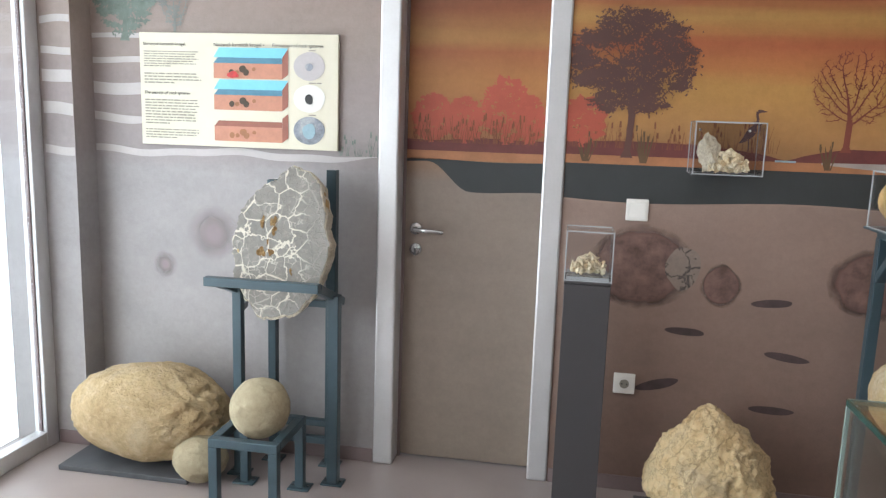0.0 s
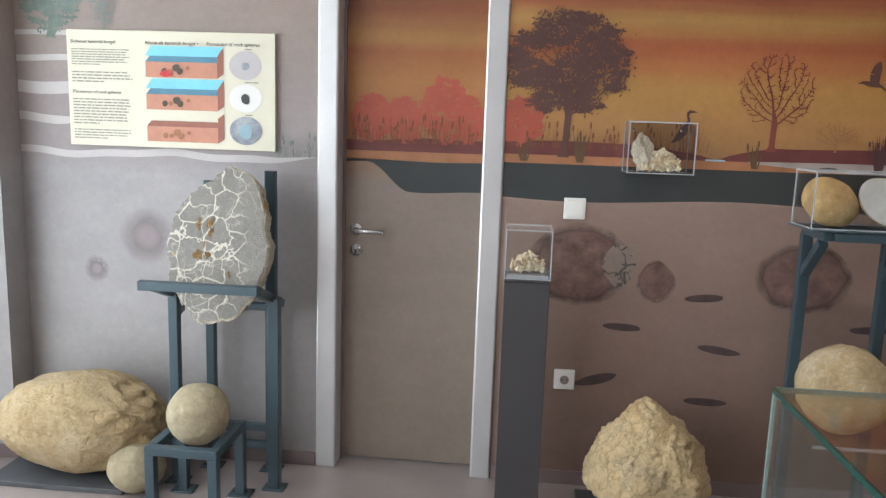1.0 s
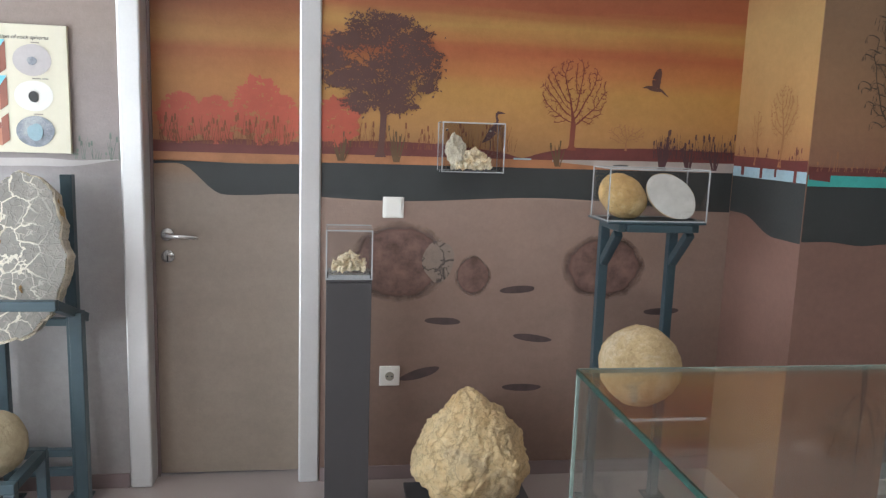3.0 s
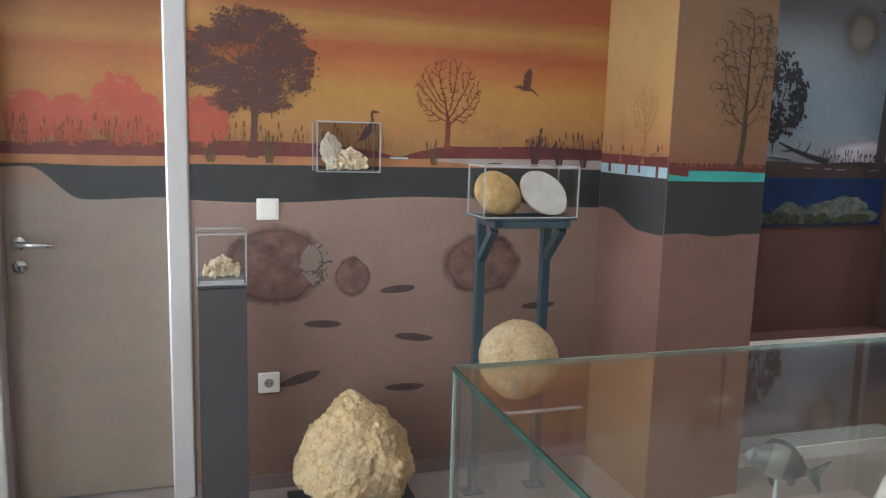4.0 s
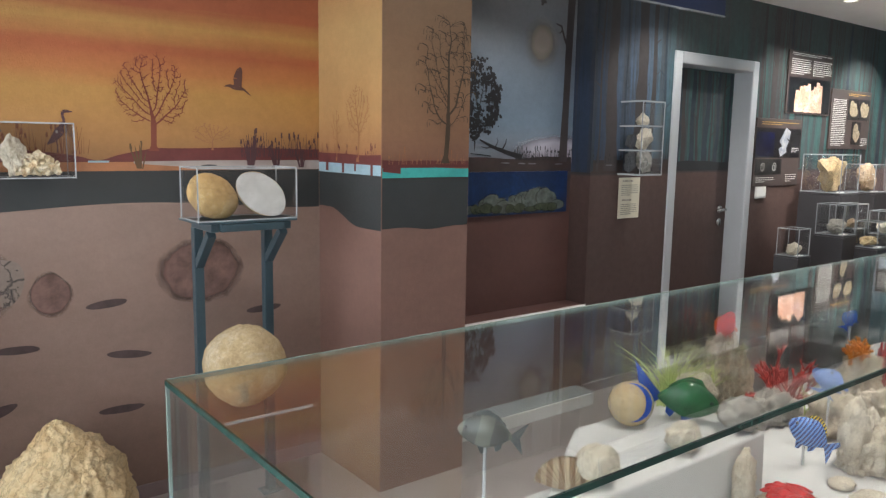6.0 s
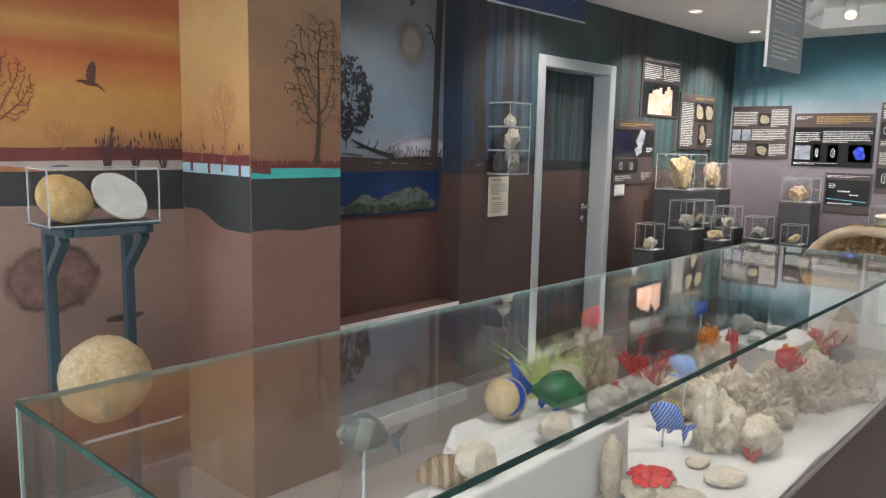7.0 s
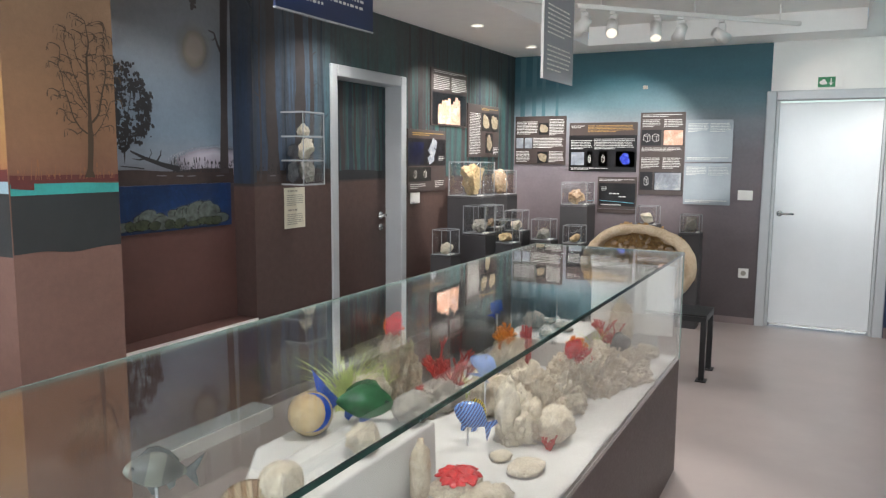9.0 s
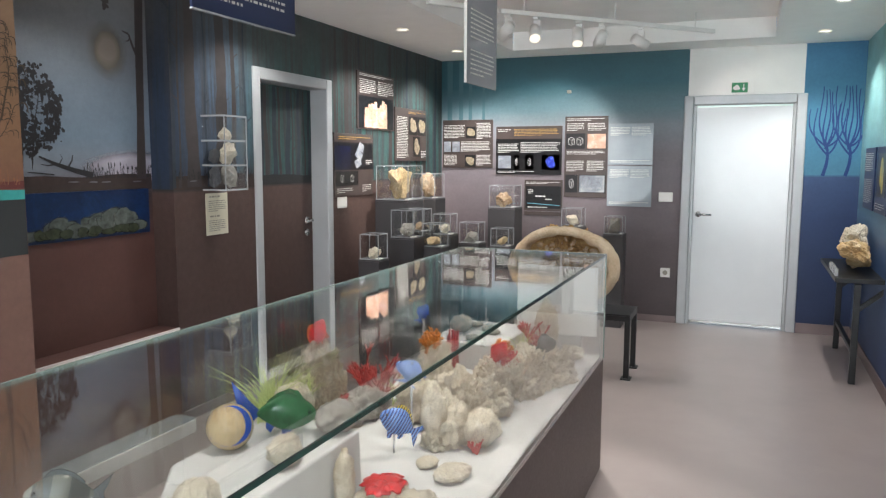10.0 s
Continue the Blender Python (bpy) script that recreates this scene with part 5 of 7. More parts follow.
for x in (-0.118, 0.118):
    for y in (-0.135, 0.135):
        part("leg", bar(fresh(), (x, y, 0.004), (x, y, 0.272), 0.036), M["steel"], st)
        foot_plate(st, x, y, "steel")
for y in (-0.135, 0.135):
    part("top_rail", bar(fresh(), (-0.136, y, 0.289), (0.136, y, 0.289), 0.034), M["steel"], st)
for x in (-0.119, 0.119):
    part("top_rail", bar(fresh(), (x, -0.118, 0.289), (x, 0.118, 0.289), 0.034), M["steel"], st)
rock("stone_ball", (-0.65, 2.77, 0.262), (0.115, 0.115, 0.118), 8, "boulder2", "grey-green stone ball resting in a low steel stand", "stone", 0.04, 0.008, 5)

# tall stand with the cut septarian slice
ts = thing("tall_stand", (-0.64, 3.0, 0), "tall slate-blue steel stand with a tilted cradle", "stand")
for x, y, h, w in ((0.155, 0.13, 1.285, 0.042), (-0.105, 0.13, 1.235, 0.036), (-0.19, -0.03, 0.80, 0.038), (0.22, -0.03, 0.80, 0.045)):
    part("post", bar(fresh(), (x, y, 0.004), (x, y, h), w), M["steel"], ts)
    foot_plate(ts, x, y, "steel")
part("cradle_bar", bar(fresh(), (-0.235, -0.22, 0.865), (0.222, -0.22, 0.865), 0.035), M["steel"], ts)
for x in (-0.2, 0.205):
    part("cradle_arm", bar(fresh(), (x, -0.2, 0.86), (x, 0.10, 0.745), 0.034), M["steel"], ts)
    part("side_rail", bar(fresh(), (x, -0.03, 0.70), (x - 0.03, 0.12, 0.70), 0.03), M["steel"], ts)
for z in (0.11, 0.19):
    part("cross_rail", bar(fresh(), (-0.087, 0.13, z), (0.134, 0.13, z), 0.03), M["steel"], ts)
part("back_rail", bar(fresh(), (-0.087, 0.13, 0.72), (0.134, 0.13, 0.72), 0.03), M["steel"], ts)


def slice_outline(k, seed=2):
    """A lopsided slab: radii at even angles from the right, rounded over, with a chipped rim."""
    rad = (0.205, 0.197, 0.228, 0.292, 0.315, 0.252, 0.226, 0.212, 0.19, 0.20, 0.196, 0.228, 0.258, 0.298, 0.285, 0.252, 0.218, 0.206)
    pts = []
    for i in range(144):
        f = i / 8
        j, w = int(f) % 18, f - int(f)
        w = w * w * (3 - 2 * w)
        a = 6.2832 * i / 144
        r = rad[j] * (1 - w) + rad[(j + 1) % 18] * w
        r *= 1 + 0.04 * noise.noise(Vector((math.cos(a) * 6, math.sin(a) * 6, seed))) + 0.035 * noise.noise(Vector((math.cos(a) * 17, math.sin(a) * 17, seed)))
        pts.append((r * math.cos(a) * k, r * math.sin(a) * k))
    return pts


def plate(bm, pts, y0, y1, bulge=0.0):
    c0 = [bm.verts.new((x, y0 + bulge * math.sin(i * 1.7), z)) for i, (x, z) in enumerate(pts)]
    c1 = [bm.verts.new((x * 0.94, y1, z * 0.94)) for x, z in pts]
    n = len(pts)
    bm.faces.new(c0)
    bm.faces.new(list(reversed(c1)))
    for i in range(n):
        bm.faces.new((c0[i], c1[i], c1[(i + 1) % n], c0[(i + 1) % n]))
    bmesh.ops.recalc_face_normals(bm, faces=bm.faces)
    return bm


M["septaria"] = septarian("grey_septarian_face")
sep = thing("septarian_slice", (-0.62, 2.90, 1.0), "cut grey septarian stone with cream calcite veins, in a steel cradle", "mineral specimen")
tilt = pose(0, 0, 0, -8, 0, 0)
part("crust", plate(fresh(), slice_outline(1.0), 0.0, 0.10, 0.004), M["pale"], sep, "cream rough crust", m=tilt)
part("cut_face", plate(fresh(), [(x * 0.975 - 0.003, z * 0.975 + 0.003) for x, z in slice_outline(1.0)], -0.005, 0.01, 0.0), M["septaria"], sep, "grey veined cut face", m=tilt)
cav = fresh()
for i, (x, z, a) in enumerate(((-0.075, 0.085, 0.020), (-0.03, 0.09, 0.022), (-0.026, 0.055, 0.018), (-0.075, -0.03, 0.026), (-0.035, -0.03, 0.018), (0.05, -0.10, 0.012), (-0.05, 0.01, 0.010))):
    oval(cav, x, z, a * 0.5, a * 0.9, i, 0.45)
part("crystal_pockets", cav, M["pocket"], sep, "ochre crystal pockets", m=tilt @ Matrix.Translation((0, -0.0075, 0)))
rim = fresh()
rnd = random.Random(5)
for i in range(10):
    x, z = (-0.172 + rnd.uniform(0, 0.015), rnd.uniform(-0.10, 0.05)) if i < 6 else (0.162 - 0.012 * (i - 6), 0.13 + 0.035 * (i - 6))
    bmesh.ops.create_icosphere(rim, subdivisions=2, radius=rnd.uniform(0.014, 0.03), matrix=Matrix.Translation((x, 0.04, z)) @ Matrix.Diagonal((0.8, 1.6, 1.2, 1)))
for v in rim.verts:
    v.co += 0.008 * Vector(noise.noise_vector(v.co * 60))
part("rim_lumps", rim, M["halfrock"], sep, "ochre crystalline rim", True, m=tilt)

# cream panel with three block diagrams
PW, PH = 0.88, 0.468
pan = board((-1.362, NY - 0.02, 1.36), 0, PW, PH, M["paper"], "cream information panel with diagrams of buried rock spheres", thick=0.018)
letters("Skrivnost kamnitih krogel", 0.0187, M["ink"], pan, (0.018, -0.001, 0.415))
letters("Nastanek kamnitih krogel \u2022", 0.0205, M["ink"], pan, (0.337, -0.001, 0.415))
letters("Formation of rock spheres", 0.0205, M["ink"], pan, (0.594, -0.001, 0.415), 0.25)
letters("The secrets of rock spheres", 0.0187, M["ink"], pan, (0.015, -0.001, 0.213), 0.25)
bm = fresh()
text_bars(bm, 0.02, 0.27, 0.325, 0.395, 7, 1, 0.42)
text_bars(bm, 0.02, 0.28, 0.255, 0.305, 4, 2, 0.42)
text_bars(bm, 0.02, 0.27, 0.085, 0.195, 9, 3, 0.42)
text_bars(bm, 0.02, 0.27, 0.025, 0.070, 4, 4, 0.42)
part("text_block", bm, M["greytext"], pan)
M["dsky"] = plain("light_blue_print", (122, 200, 226), 0.5, var=0.1, bmp=0.0)
M["dsea"] = plain("steel_blue_print", (74, 126, 150), 0.5, var=0.15, scale=20, bmp=0.0)
M["dclay"] = plain("clay_pink_print", (192, 132, 108), 0.5, var=0.12, scale=20, bmp=0.0)
M["dclay2"] = plain("dark_clay_print", (150, 92, 76), 0.5, var=0.12, scale=20, bmp=0.0)
for i, z in enumerate((0.285, 0.155, 0.025)):
    x0, x1, dx, dz = 0.337, 0.640, 0.026, 0.02
    f = fresh(); box(f, x0, x1, -0.002, -0.0005, z, z + 0.062); part("diagram_front", f, M["dclay"], pan)
    f = fresh(); flat(f, [(x1, z), (x1, z + 0.10), (x1 + dx, z + 0.10 + dz), (x1 + dx, z + dz)]); part("diagram_side", f, M["dclay2"], pan, m=Matrix.Translation((0, -0.002, 0)))
    f = fresh(); flat(f, [(x0, z + 0.062), (x0 + 0.02, z + 0.085), (x1, z + 0.085), (x1, z + 0.062)]); part("diagram_layer", f, M["dsea"] if i < 2 else M["dclay2"], pan, m=Matrix.Translation((0, -0.003, 0)))
    if i < 2:
        f = fresh(); flat(f, [(x0, z + 0.085), (x0 + dx, z + 0.125), (x1 + dx, z + 0.125), (x1, z + 0.085)]); part("diagram_layer", f, M["dsky"], pan, m=Matrix.Translation((0, -0.0035, 0)))
    for j, (u, r) in enumerate(((0.08, 0.012), (0.13, 0.015), (0.145, 0.013), (0.18, 0.008), (0.105, 0.009))):
        f = fresh(); oval(f, x0 + u, z + 0.025 + 0.014 * (j % 2), r, r, j, 0.05, 20)
        part("sphere_print", f, M["silbrown"] if (i < 2 and j < 3) else M["path"], pan, m=Matrix.Translation((0, -0.004 - 0.0004 * j, 0)))
    f = fresh(); oval(f, 0.757, z + 0.055, 0.068, 0.057, i, 0.02, 32); part("circle_diagram", f, (M["wave"], M["wtext"], M["icepic"])[i], pan, m=Matrix.Translation((0, -0.002, 0)))
    f = fresh(); oval(f, 0.757, z + 0.052, (0.016, 0.018, 0.03)[i], (0.016, 0.02, 0.03)[i], i + 4, 0.1, 24); part("circle_core", f, (M["icepic"], M["blackprint"], M["water2"])[i], pan, m=Matrix.Translation((0, -0.0045, 0)))
    f = fresh(); text_bars(f, 0.755, 0.83, z + 0.114, z + 0.122, 1, i); part("caption", f, M["greytext"], pan)
f = fresh(); oval(f, 0.425, 0.30, 0.022, 0.015, 3, 0.2); part("red_spot", f, M["red"], pan, m=Matrix.Translation((0, -0.0065, 0)))

# switch and socket
sw = thing("light_switch", (0.742, NY - 0.001, 1.177), "white plastic light switch plate", "switch")
part("plate", box(fresh(), -0.043, 0.043, -0.010, 0, -0.043, 0.043, 0.004), M["white"], sw)
part("rocker", box(fresh(), -0.033, 0.033, -0.014, -0.0101, -0.033, 0.033, 0.003), M["white"], sw)
so = thing("power_socket", (0.742, NY - 0.001, 0.464), "white plastic wall socket", "socket")
part("plate", box(fresh(), -0.043, 0.043, -0.010, 0, -0.043, 0.043, 0.004), M["white"], so)
part("insert", rod(fresh(), (0, -0.0101, 0), (0, -0.013, 0), 0.026, n=28), M["white"], so)
# raised grey disc; the recess's shade is put into its colour
part("recess", rod(fresh(), (0, -0.0131, 0), (0, -0.0138, 0), 0.019, n=28), M["greytext"], so, "grey disc painted as the shaded socket recess")
for s in (-1, 1):
    part("pin_hole", rod(fresh(), (s * 0.0095, -0.0139, 0), (s * 0.0095, -0.0146, 0), 0.003, n=10), M["black"], so)

# wall box with crystals
wb = vitrine((1.042, NY - 0.066, 1.332), 0.246, 0.13, 0.19, "clear acrylic box fixed to the wall with crystals inside")
part("floor_pane", box(fresh(), -0.118, 0.118, -0.06, 0.06, 0.0005, 0.004), M["acryl"], wb)
for s in (-1, 1):
    part("screw", rod(fresh(), (s * 0.09, 0.062, 0.165), (s * 0.09, 0.054, 0.165), 0.005, n=10), M["chrome"], wb)


def cluster(seed, n, spread, size, sub=2):
    """A heap of angular crystals."""
    rnd = random.Random(seed)
    bm = fresh()
    for i in range(n):
        g3 = [max(-1.9, min(1.9, rnd.gauss(0, 1))) for _ in range(3)]
        p = Vector((g3[0] * spread[0], g3[1] * spread[1], abs(g3[2]) * spread[2] * (1 - 0.25 * abs(g3[0]))))
        s = size * rnd.uniform(0.4, 1.2)
        m = Matrix.Translation(p) @ Euler((rnd.uniform(0, 6), rnd.uniform(0, 6), rnd.uniform(0, 6))).to_matrix().to_4x4() @ Matrix.Diagonal((s, s * rnd.uniform(0.45, 1), s * rnd.uniform(0.7, 1.9), 1))
        if i % 3:
            bmesh.ops.create_cube(bm, size=1.25, matrix=m)
        else:
            bmesh.ops.create_icosphere(bm, subdivisions=sub - 1, radius=1, matrix=m)
    for v in bm.verts:
        v.co += size * 0.35 * Vector(noise.noise_vector(v.co * (0.5 / size) + Vector((seed, 0, 0))))
    return seat_bottom(bm)


solid("crystal_cluster", cluster(4, 330, (0.036, 0.018, 0.040), 0.0098), M["crystal"], (1.052, NY - 0.066, 1.3365), "cream and ochre crystal cluster in a wall box", "mineral specimen", smooth=False)
chunk("crystal_block", (0.985, NY - 0.062, 1.3365), (0.036, 0.026, 0.058), 14, "pale", "pale upright crystal in a wall box")

# pedestal with a covered crystal
pedestal((0.56, 2.93, 0), 0.165, 0.165, 0.945, "slim dark grey pedestal beside the door")
pc = vitrine((0.56, 2.93, 0.945), 0.165, 0.165, 0.176, "clear acrylic cover on a dark pedestal")
part("floor_block", box(fresh(), -0.076, 0.076, -0.076, 0.076, 0.001, 0.016, 0.001), M["edge"], pc, "thick clear acrylic block")
solid("crystal_cluster", cluster(9, 330, (0.030, 0.022, 0.034), 0.0076), M["crystal"], (0.56, 2.92, 0.962), "ochre and white crystal cluster under a cover", "mineral specimen", smooth=False)


def cone_rock():
    """A blunt cone of layered, pressed lumps with a small knob on top."""
    bm = blob(0.222, 0.20, 0.24, 21, 0.10, 0.03, 6, 1.8)
    for v in bm.verts:
        u = max(0.0, (v.co.z + 0.25) / 0.5)
        k = 1.0 + 0.06 * math.sin(u * 3.1) - 0.40 * max(0.0, u - 0.25) ** 1.1
        v.co.x, v.co.y = v.co.x * k - 0.02 * u, v.co.y * k
        p = Vector((v.co.x, v.co.y, v.co.z * 1.25))
        q = p + 0.05 * Vector(noise.noise_vector(p * 7)) + 0.015 * Vector(noise.noise_vector(p * 25))
        c, c2 = noise.voronoi(q * 9)[0], noise.voronoi(q * 26)[0]
        v.co += v.normal * (0.036 * min(0.22, c[1] - c[0]) + 0.016 * min(0.3, c2[1] - c2[0]) + 0.014 * noise.noise(v.co * 9) + 0.005 * noise.noise(v.co * 60) - 0.010)
        if v.co.z > 0.15:
            v.co.z += 0.020 * math.exp(-((v.co.x + 0.055) ** 2 + v.co.y ** 2) / 0.0016) - 0.012 * max(0.0, v.co.x) / 0.1
    return seat_bottom(bm)


bmc = cone_rock()
bmc.normal_update()
solid("cone_rock", bmc, M["cone"], (1.055, 2.86, 0.02), "large ochre and grey cone-shaped rock", "rock")
solid("slate_slab", box(fresh(), -0.25, 0.25, -0.2, 0.2, 0, 0.02, 0.003), M["slate"], (1.055, 2.92, 0), "thin dark slab under a cone-shaped rock", "slab", smooth=False)

# bracket stand with two halves of a stone under a cover
bs = thing("bracket_stand", (1.715, 2.97, 0), "tall slate-blue steel stand with a braced shelf", "stand")
for x in (-0.155, 0.13):
    part("post", bar(fresh(), (x, 0, 0.004), (x, 0, 1.145), 0.036), M["steel"], bs)
    foot_plate(bs, x, 0, "steel")
    part("brace", bar(fresh(), (x, -0.012, 1.0), (x, -0.15, 1.135), 0.032), M["steel"], bs)
    part("shelf_arm", bar(fresh(), (x, 0.02, 1.158), (x, -0.19, 1.158), 0.030), M["steel"], bs)
part("shelf", box(fresh(), -0.217, 0.168, -0.20, 0.02, 1.174, 1.182, 0.002), M["steel"], bs)
for y in (-0.19, 0.008):
    part("shelf_rail", bar(fresh(), (-0.138, y, 1.158), (0.113, y, 1.158), 0.028), M["steel"], bs)
vitrine((1.69, 2.865, 1.182), 0.385, 0.18, 0.19, "long clear acrylic cover with two stone halves")
rock("stone_half", (1.541, 2.868, 1.203), (0.101, 0.055, 0.078), 31, "halfrock", "tan rounded outer half of a split stone", "mineral specimen", 0.05, 0.02, 5, (0, 35, 0))
hs = thing("stone_half", (1.766, 2.865, 1.275), "pale grey cut half of a split stone", "mineral specimen")
bm = fresh(); oval(bm, 0, 0, 0.105, 0.075, 3, 0.03, 48)
part("cut_face", bm, M["cutface"], hs, "smooth pale cut face", m=pose(0, -0.03, 0, -12, 0, 0) @ pose(0, 0, 0, 0, 35, 0))
bm = blob(0.105, 0.05, 0.076, 33, 0.03, 0.01, 5)
for v in bm.verts:
    v.co.y = max(v.co.y, 0.0)
part("back", bm, M["buff"], hs, "tan rounded back", True, m=pose(0, -0.0265, 0, -12, 0, 0) @ pose(0, 0, 0, 0, 35, 0))

# clear stand with a buff stone ball
cs = thing("clear_stand", (1.63, 2.62, 0), "clear acrylic table stand", "stand")
part("top_plate", box(fresh(), -0.165, 0.165, -0.13, 0.13, 0.525, 0.535), M["acryl"], cs).visible_shadow = False
part("front_edge", box(fresh(), -0.165, 0.165, -0.134, -0.1305, 0.525, 0.535), M["edge"], cs)
for x in (-0.155, 0.155):
    p = part("side_pane", box(fresh(), x - 0.005, x + 0.005, -0.12, 0.12, 0, 0.524), M["acryl"], cs)
    p.visible_shadow = False
rock("stone_ball", (1.60, 2.63, 0.535), (0.148, 0.145, 0.143), 41, "buff", "buff stone ball with a pale flaky top", "stone", 0.04, 0.02, 5)

# ---- glass showcase ----
CX0, CX1, CY0, CY1, CZ, CT = 0.968, 4.16, 0.745, 1.47, 0.575, 1.05
case = thing("glass_showcase", ((CX0 + CX1) / 2, (CY0 + CY1) / 2, 0), "long glass showcase on a dark brown plinth with white sand", "showcase")
hx, hy = (CX1 - CX0) / 2, (CY1 - CY0) / 2
part("plinth", box(fresh(), -hx, hx, -hy, hy, 0, CZ - 0.03, 0.003), M["plinth"], case)
g = 0.008
for b in ((-hx, hx, -hy, -hy + g), (-hx, hx, hy - g, hy), (-hx, -hx + g, -hy + g, hy - g), (hx - g, hx, -hy + g, hy - g)):
    p = part("side_pane", box(fresh(), *b, CZ - 0.028, CT - g), M["glass"], case)
    p.visible_shadow = False
p = part("top_pane", box(fresh(), -hx, hx, -hy, hy, CT - g + 0.001, CT), M["glass"], case)
p.visible_shadow = False
part("front_edge", box(fresh(), -hx, hx, -hy - 0.0045, -hy - 0.0005, CT - 0.009, CT + 0.001), M["gedge"], case, "dark green polished glass edge")
part("end_edge", box(fresh(), -hx - 0.0045, -hx - 0.0005, -hy, hy, CT - 0.009, CT + 0.001), M["gedge"], case, "dark green polished glass edge")
part("back_edge", box(fresh(), -hx, hx, hy + 0.0005, hy + 0.004, CT - 0.008, CT + 0.001), M["gedge2"], case)
part("far_edge", box(fresh(), hx + 0.0005, hx + 0.004, -hy, hy, CT - 0.008, CT + 0.001), M["gedge2"], case)
for sx in (-hx, hx):
    for sy in (-hy, hy):
        part("corner_edge", box(fresh(), sx - 0.003, sx + 0.003, sy - 0.003, sy + 0.003, CZ - 0.028, CT - 0.01), M["gedge2"], case)
# sand bed
bm = fresh()
nx, ny = 150, 36
vs = []
for i in range(nx + 1):
    for j in range(ny + 1):
        x, y = -hx + 0.012 + (2 * hx - 0.024) * i / nx, -hy + 0.012 + (2 * hy - 0.024) * j / ny
        z = CZ - 0.008 + 0.016 * noise.noise(Vector((x * 3, y * 4, 0))) + 0.006 * noise.noise(Vector((x * 14, y * 14, 3)))
        vs.append(bm.verts.new((x, y, z)))
for i in range(nx):
    for j in range(ny):
        a = i * (ny + 1) + j
        bm.faces.new((vs[a], vs[a + ny + 1], vs[a + ny + 2], vs[a + 1]))
part("sand_bed", bm, M["plasterwhite"], case, "white sand bed", True)
part("sand_tray", box(fresh(), -hx + 0.010, hx - 0.010, -hy + 0.010, hy - 0.010, CZ - 0.029, CZ - 0.026), M["plasterwhite"], case)
# ragged dark strip along the sand's front edge, behind the pane
bm = fresh()
n = 110
lo = [(-hx + 0.012 + (2 * hx - 0.024) * i / n) for i in range(n + 1)]
up = [CZ - 0.012 + 0.026 * max(0.0, noise.noise(Vector((x * 2.3, 7, 0))) + 0.3 * noise.noise(Vector((x * 9, 3, 1)))) for x in lo]
va, vb = [bm.verts.new((x, 0, CZ - 0.026)) for x in lo], [bm.verts.new((x, 0, z)) for x, z in zip(lo, up)]
for i in range(n):
    bm.faces.new((va[i], va[i + 1], vb[i + 1], vb[i]))
bmesh.ops.solidify(bm, geom=bm.faces[:], thickness=0.002)
part("sand_edge_strip", bm, plain("dark_green_grey_strip", (70, 78, 76), 0.5, var=0.25, scale=12), case, "ragged dark strip behind the front pane", m=Matrix.Translation((0, -hy + 0.0108, 0)))
end = thing("end_board", (CX1 - 0.03, CY0 + 0.30, CZ - 0.02), "white board standing at the showcase end", "panel")
part("board", box(fresh(), -0.006, 0.006, -0.27, 0.12, 0.10, 0.43, 0.001), M["white"], end)
part("foot", box(fresh(), -0.02, 0.02, -0.2, 0.05, 0.0, 0.10, 0.002), M["plasterwhite"], end)


def riser(loc, w, d, h, rz=0):
    t = solid("white_riser", box(fresh(), -w / 2, w / 2, -d / 2, d / 2, 0, h, 0.006), M["plasterwhite"], loc, "white sand-covered riser block in the showcase", "riser", "risers in the showcase", False, (0, 0, rz))
    return t


SZ = CZ - 0.012
bm = fresh()
lo = [bm.verts.new((x, y, 0)) for x, y in ((-0.68, -0.16), (0.185, -0.16), (0.22, 0.16), (-0.22, 0.16))]
hi = [bm.verts.new((v.co.x * 0.985, v.co.y * 0.97, 0.177)) for v in lo]
bm.faces.new(lo[::-1])
bm.faces.new(hi)
for i in range(4):
    bm.faces.new((lo[i], lo[(i + 1) % 4], hi[(i + 1) % 4], hi[i]))
bmesh.ops.bevel(bm, geom=bm.edges[:], offset=0.008, segments=3, affect="EDGES", profile=0.5)
solid("white_riser", bm, M["plasterwhite"], (2.22, 1.265, SZ), "large white sand-covered riser block in the showcase", "riser", "risers in the showcase", False)
riser((3.90, 1.27, SZ), 0.46, 0.34, 0.12, -3)


def slab_fin(pts, t=0.0022):
    """A thin fin from its outline (along, up), thicker in the middle."""
    bm = fresh()
    c = [bm.verts.new((x, -t, z)) for x, z in pts]
    d = [bm.verts.new((x, t, z)) for x, z in pts]
    bm.faces.new(c)
    bm.faces.new(d[::-1])
    for i in range(len(pts)):
        k = (i + 1) % len(pts)
        bm.faces.new((c[i], d[i], d[k], c[k]))
    bmesh.ops.recalc_face_normals(bm, faces=bm.faces)
    return bm


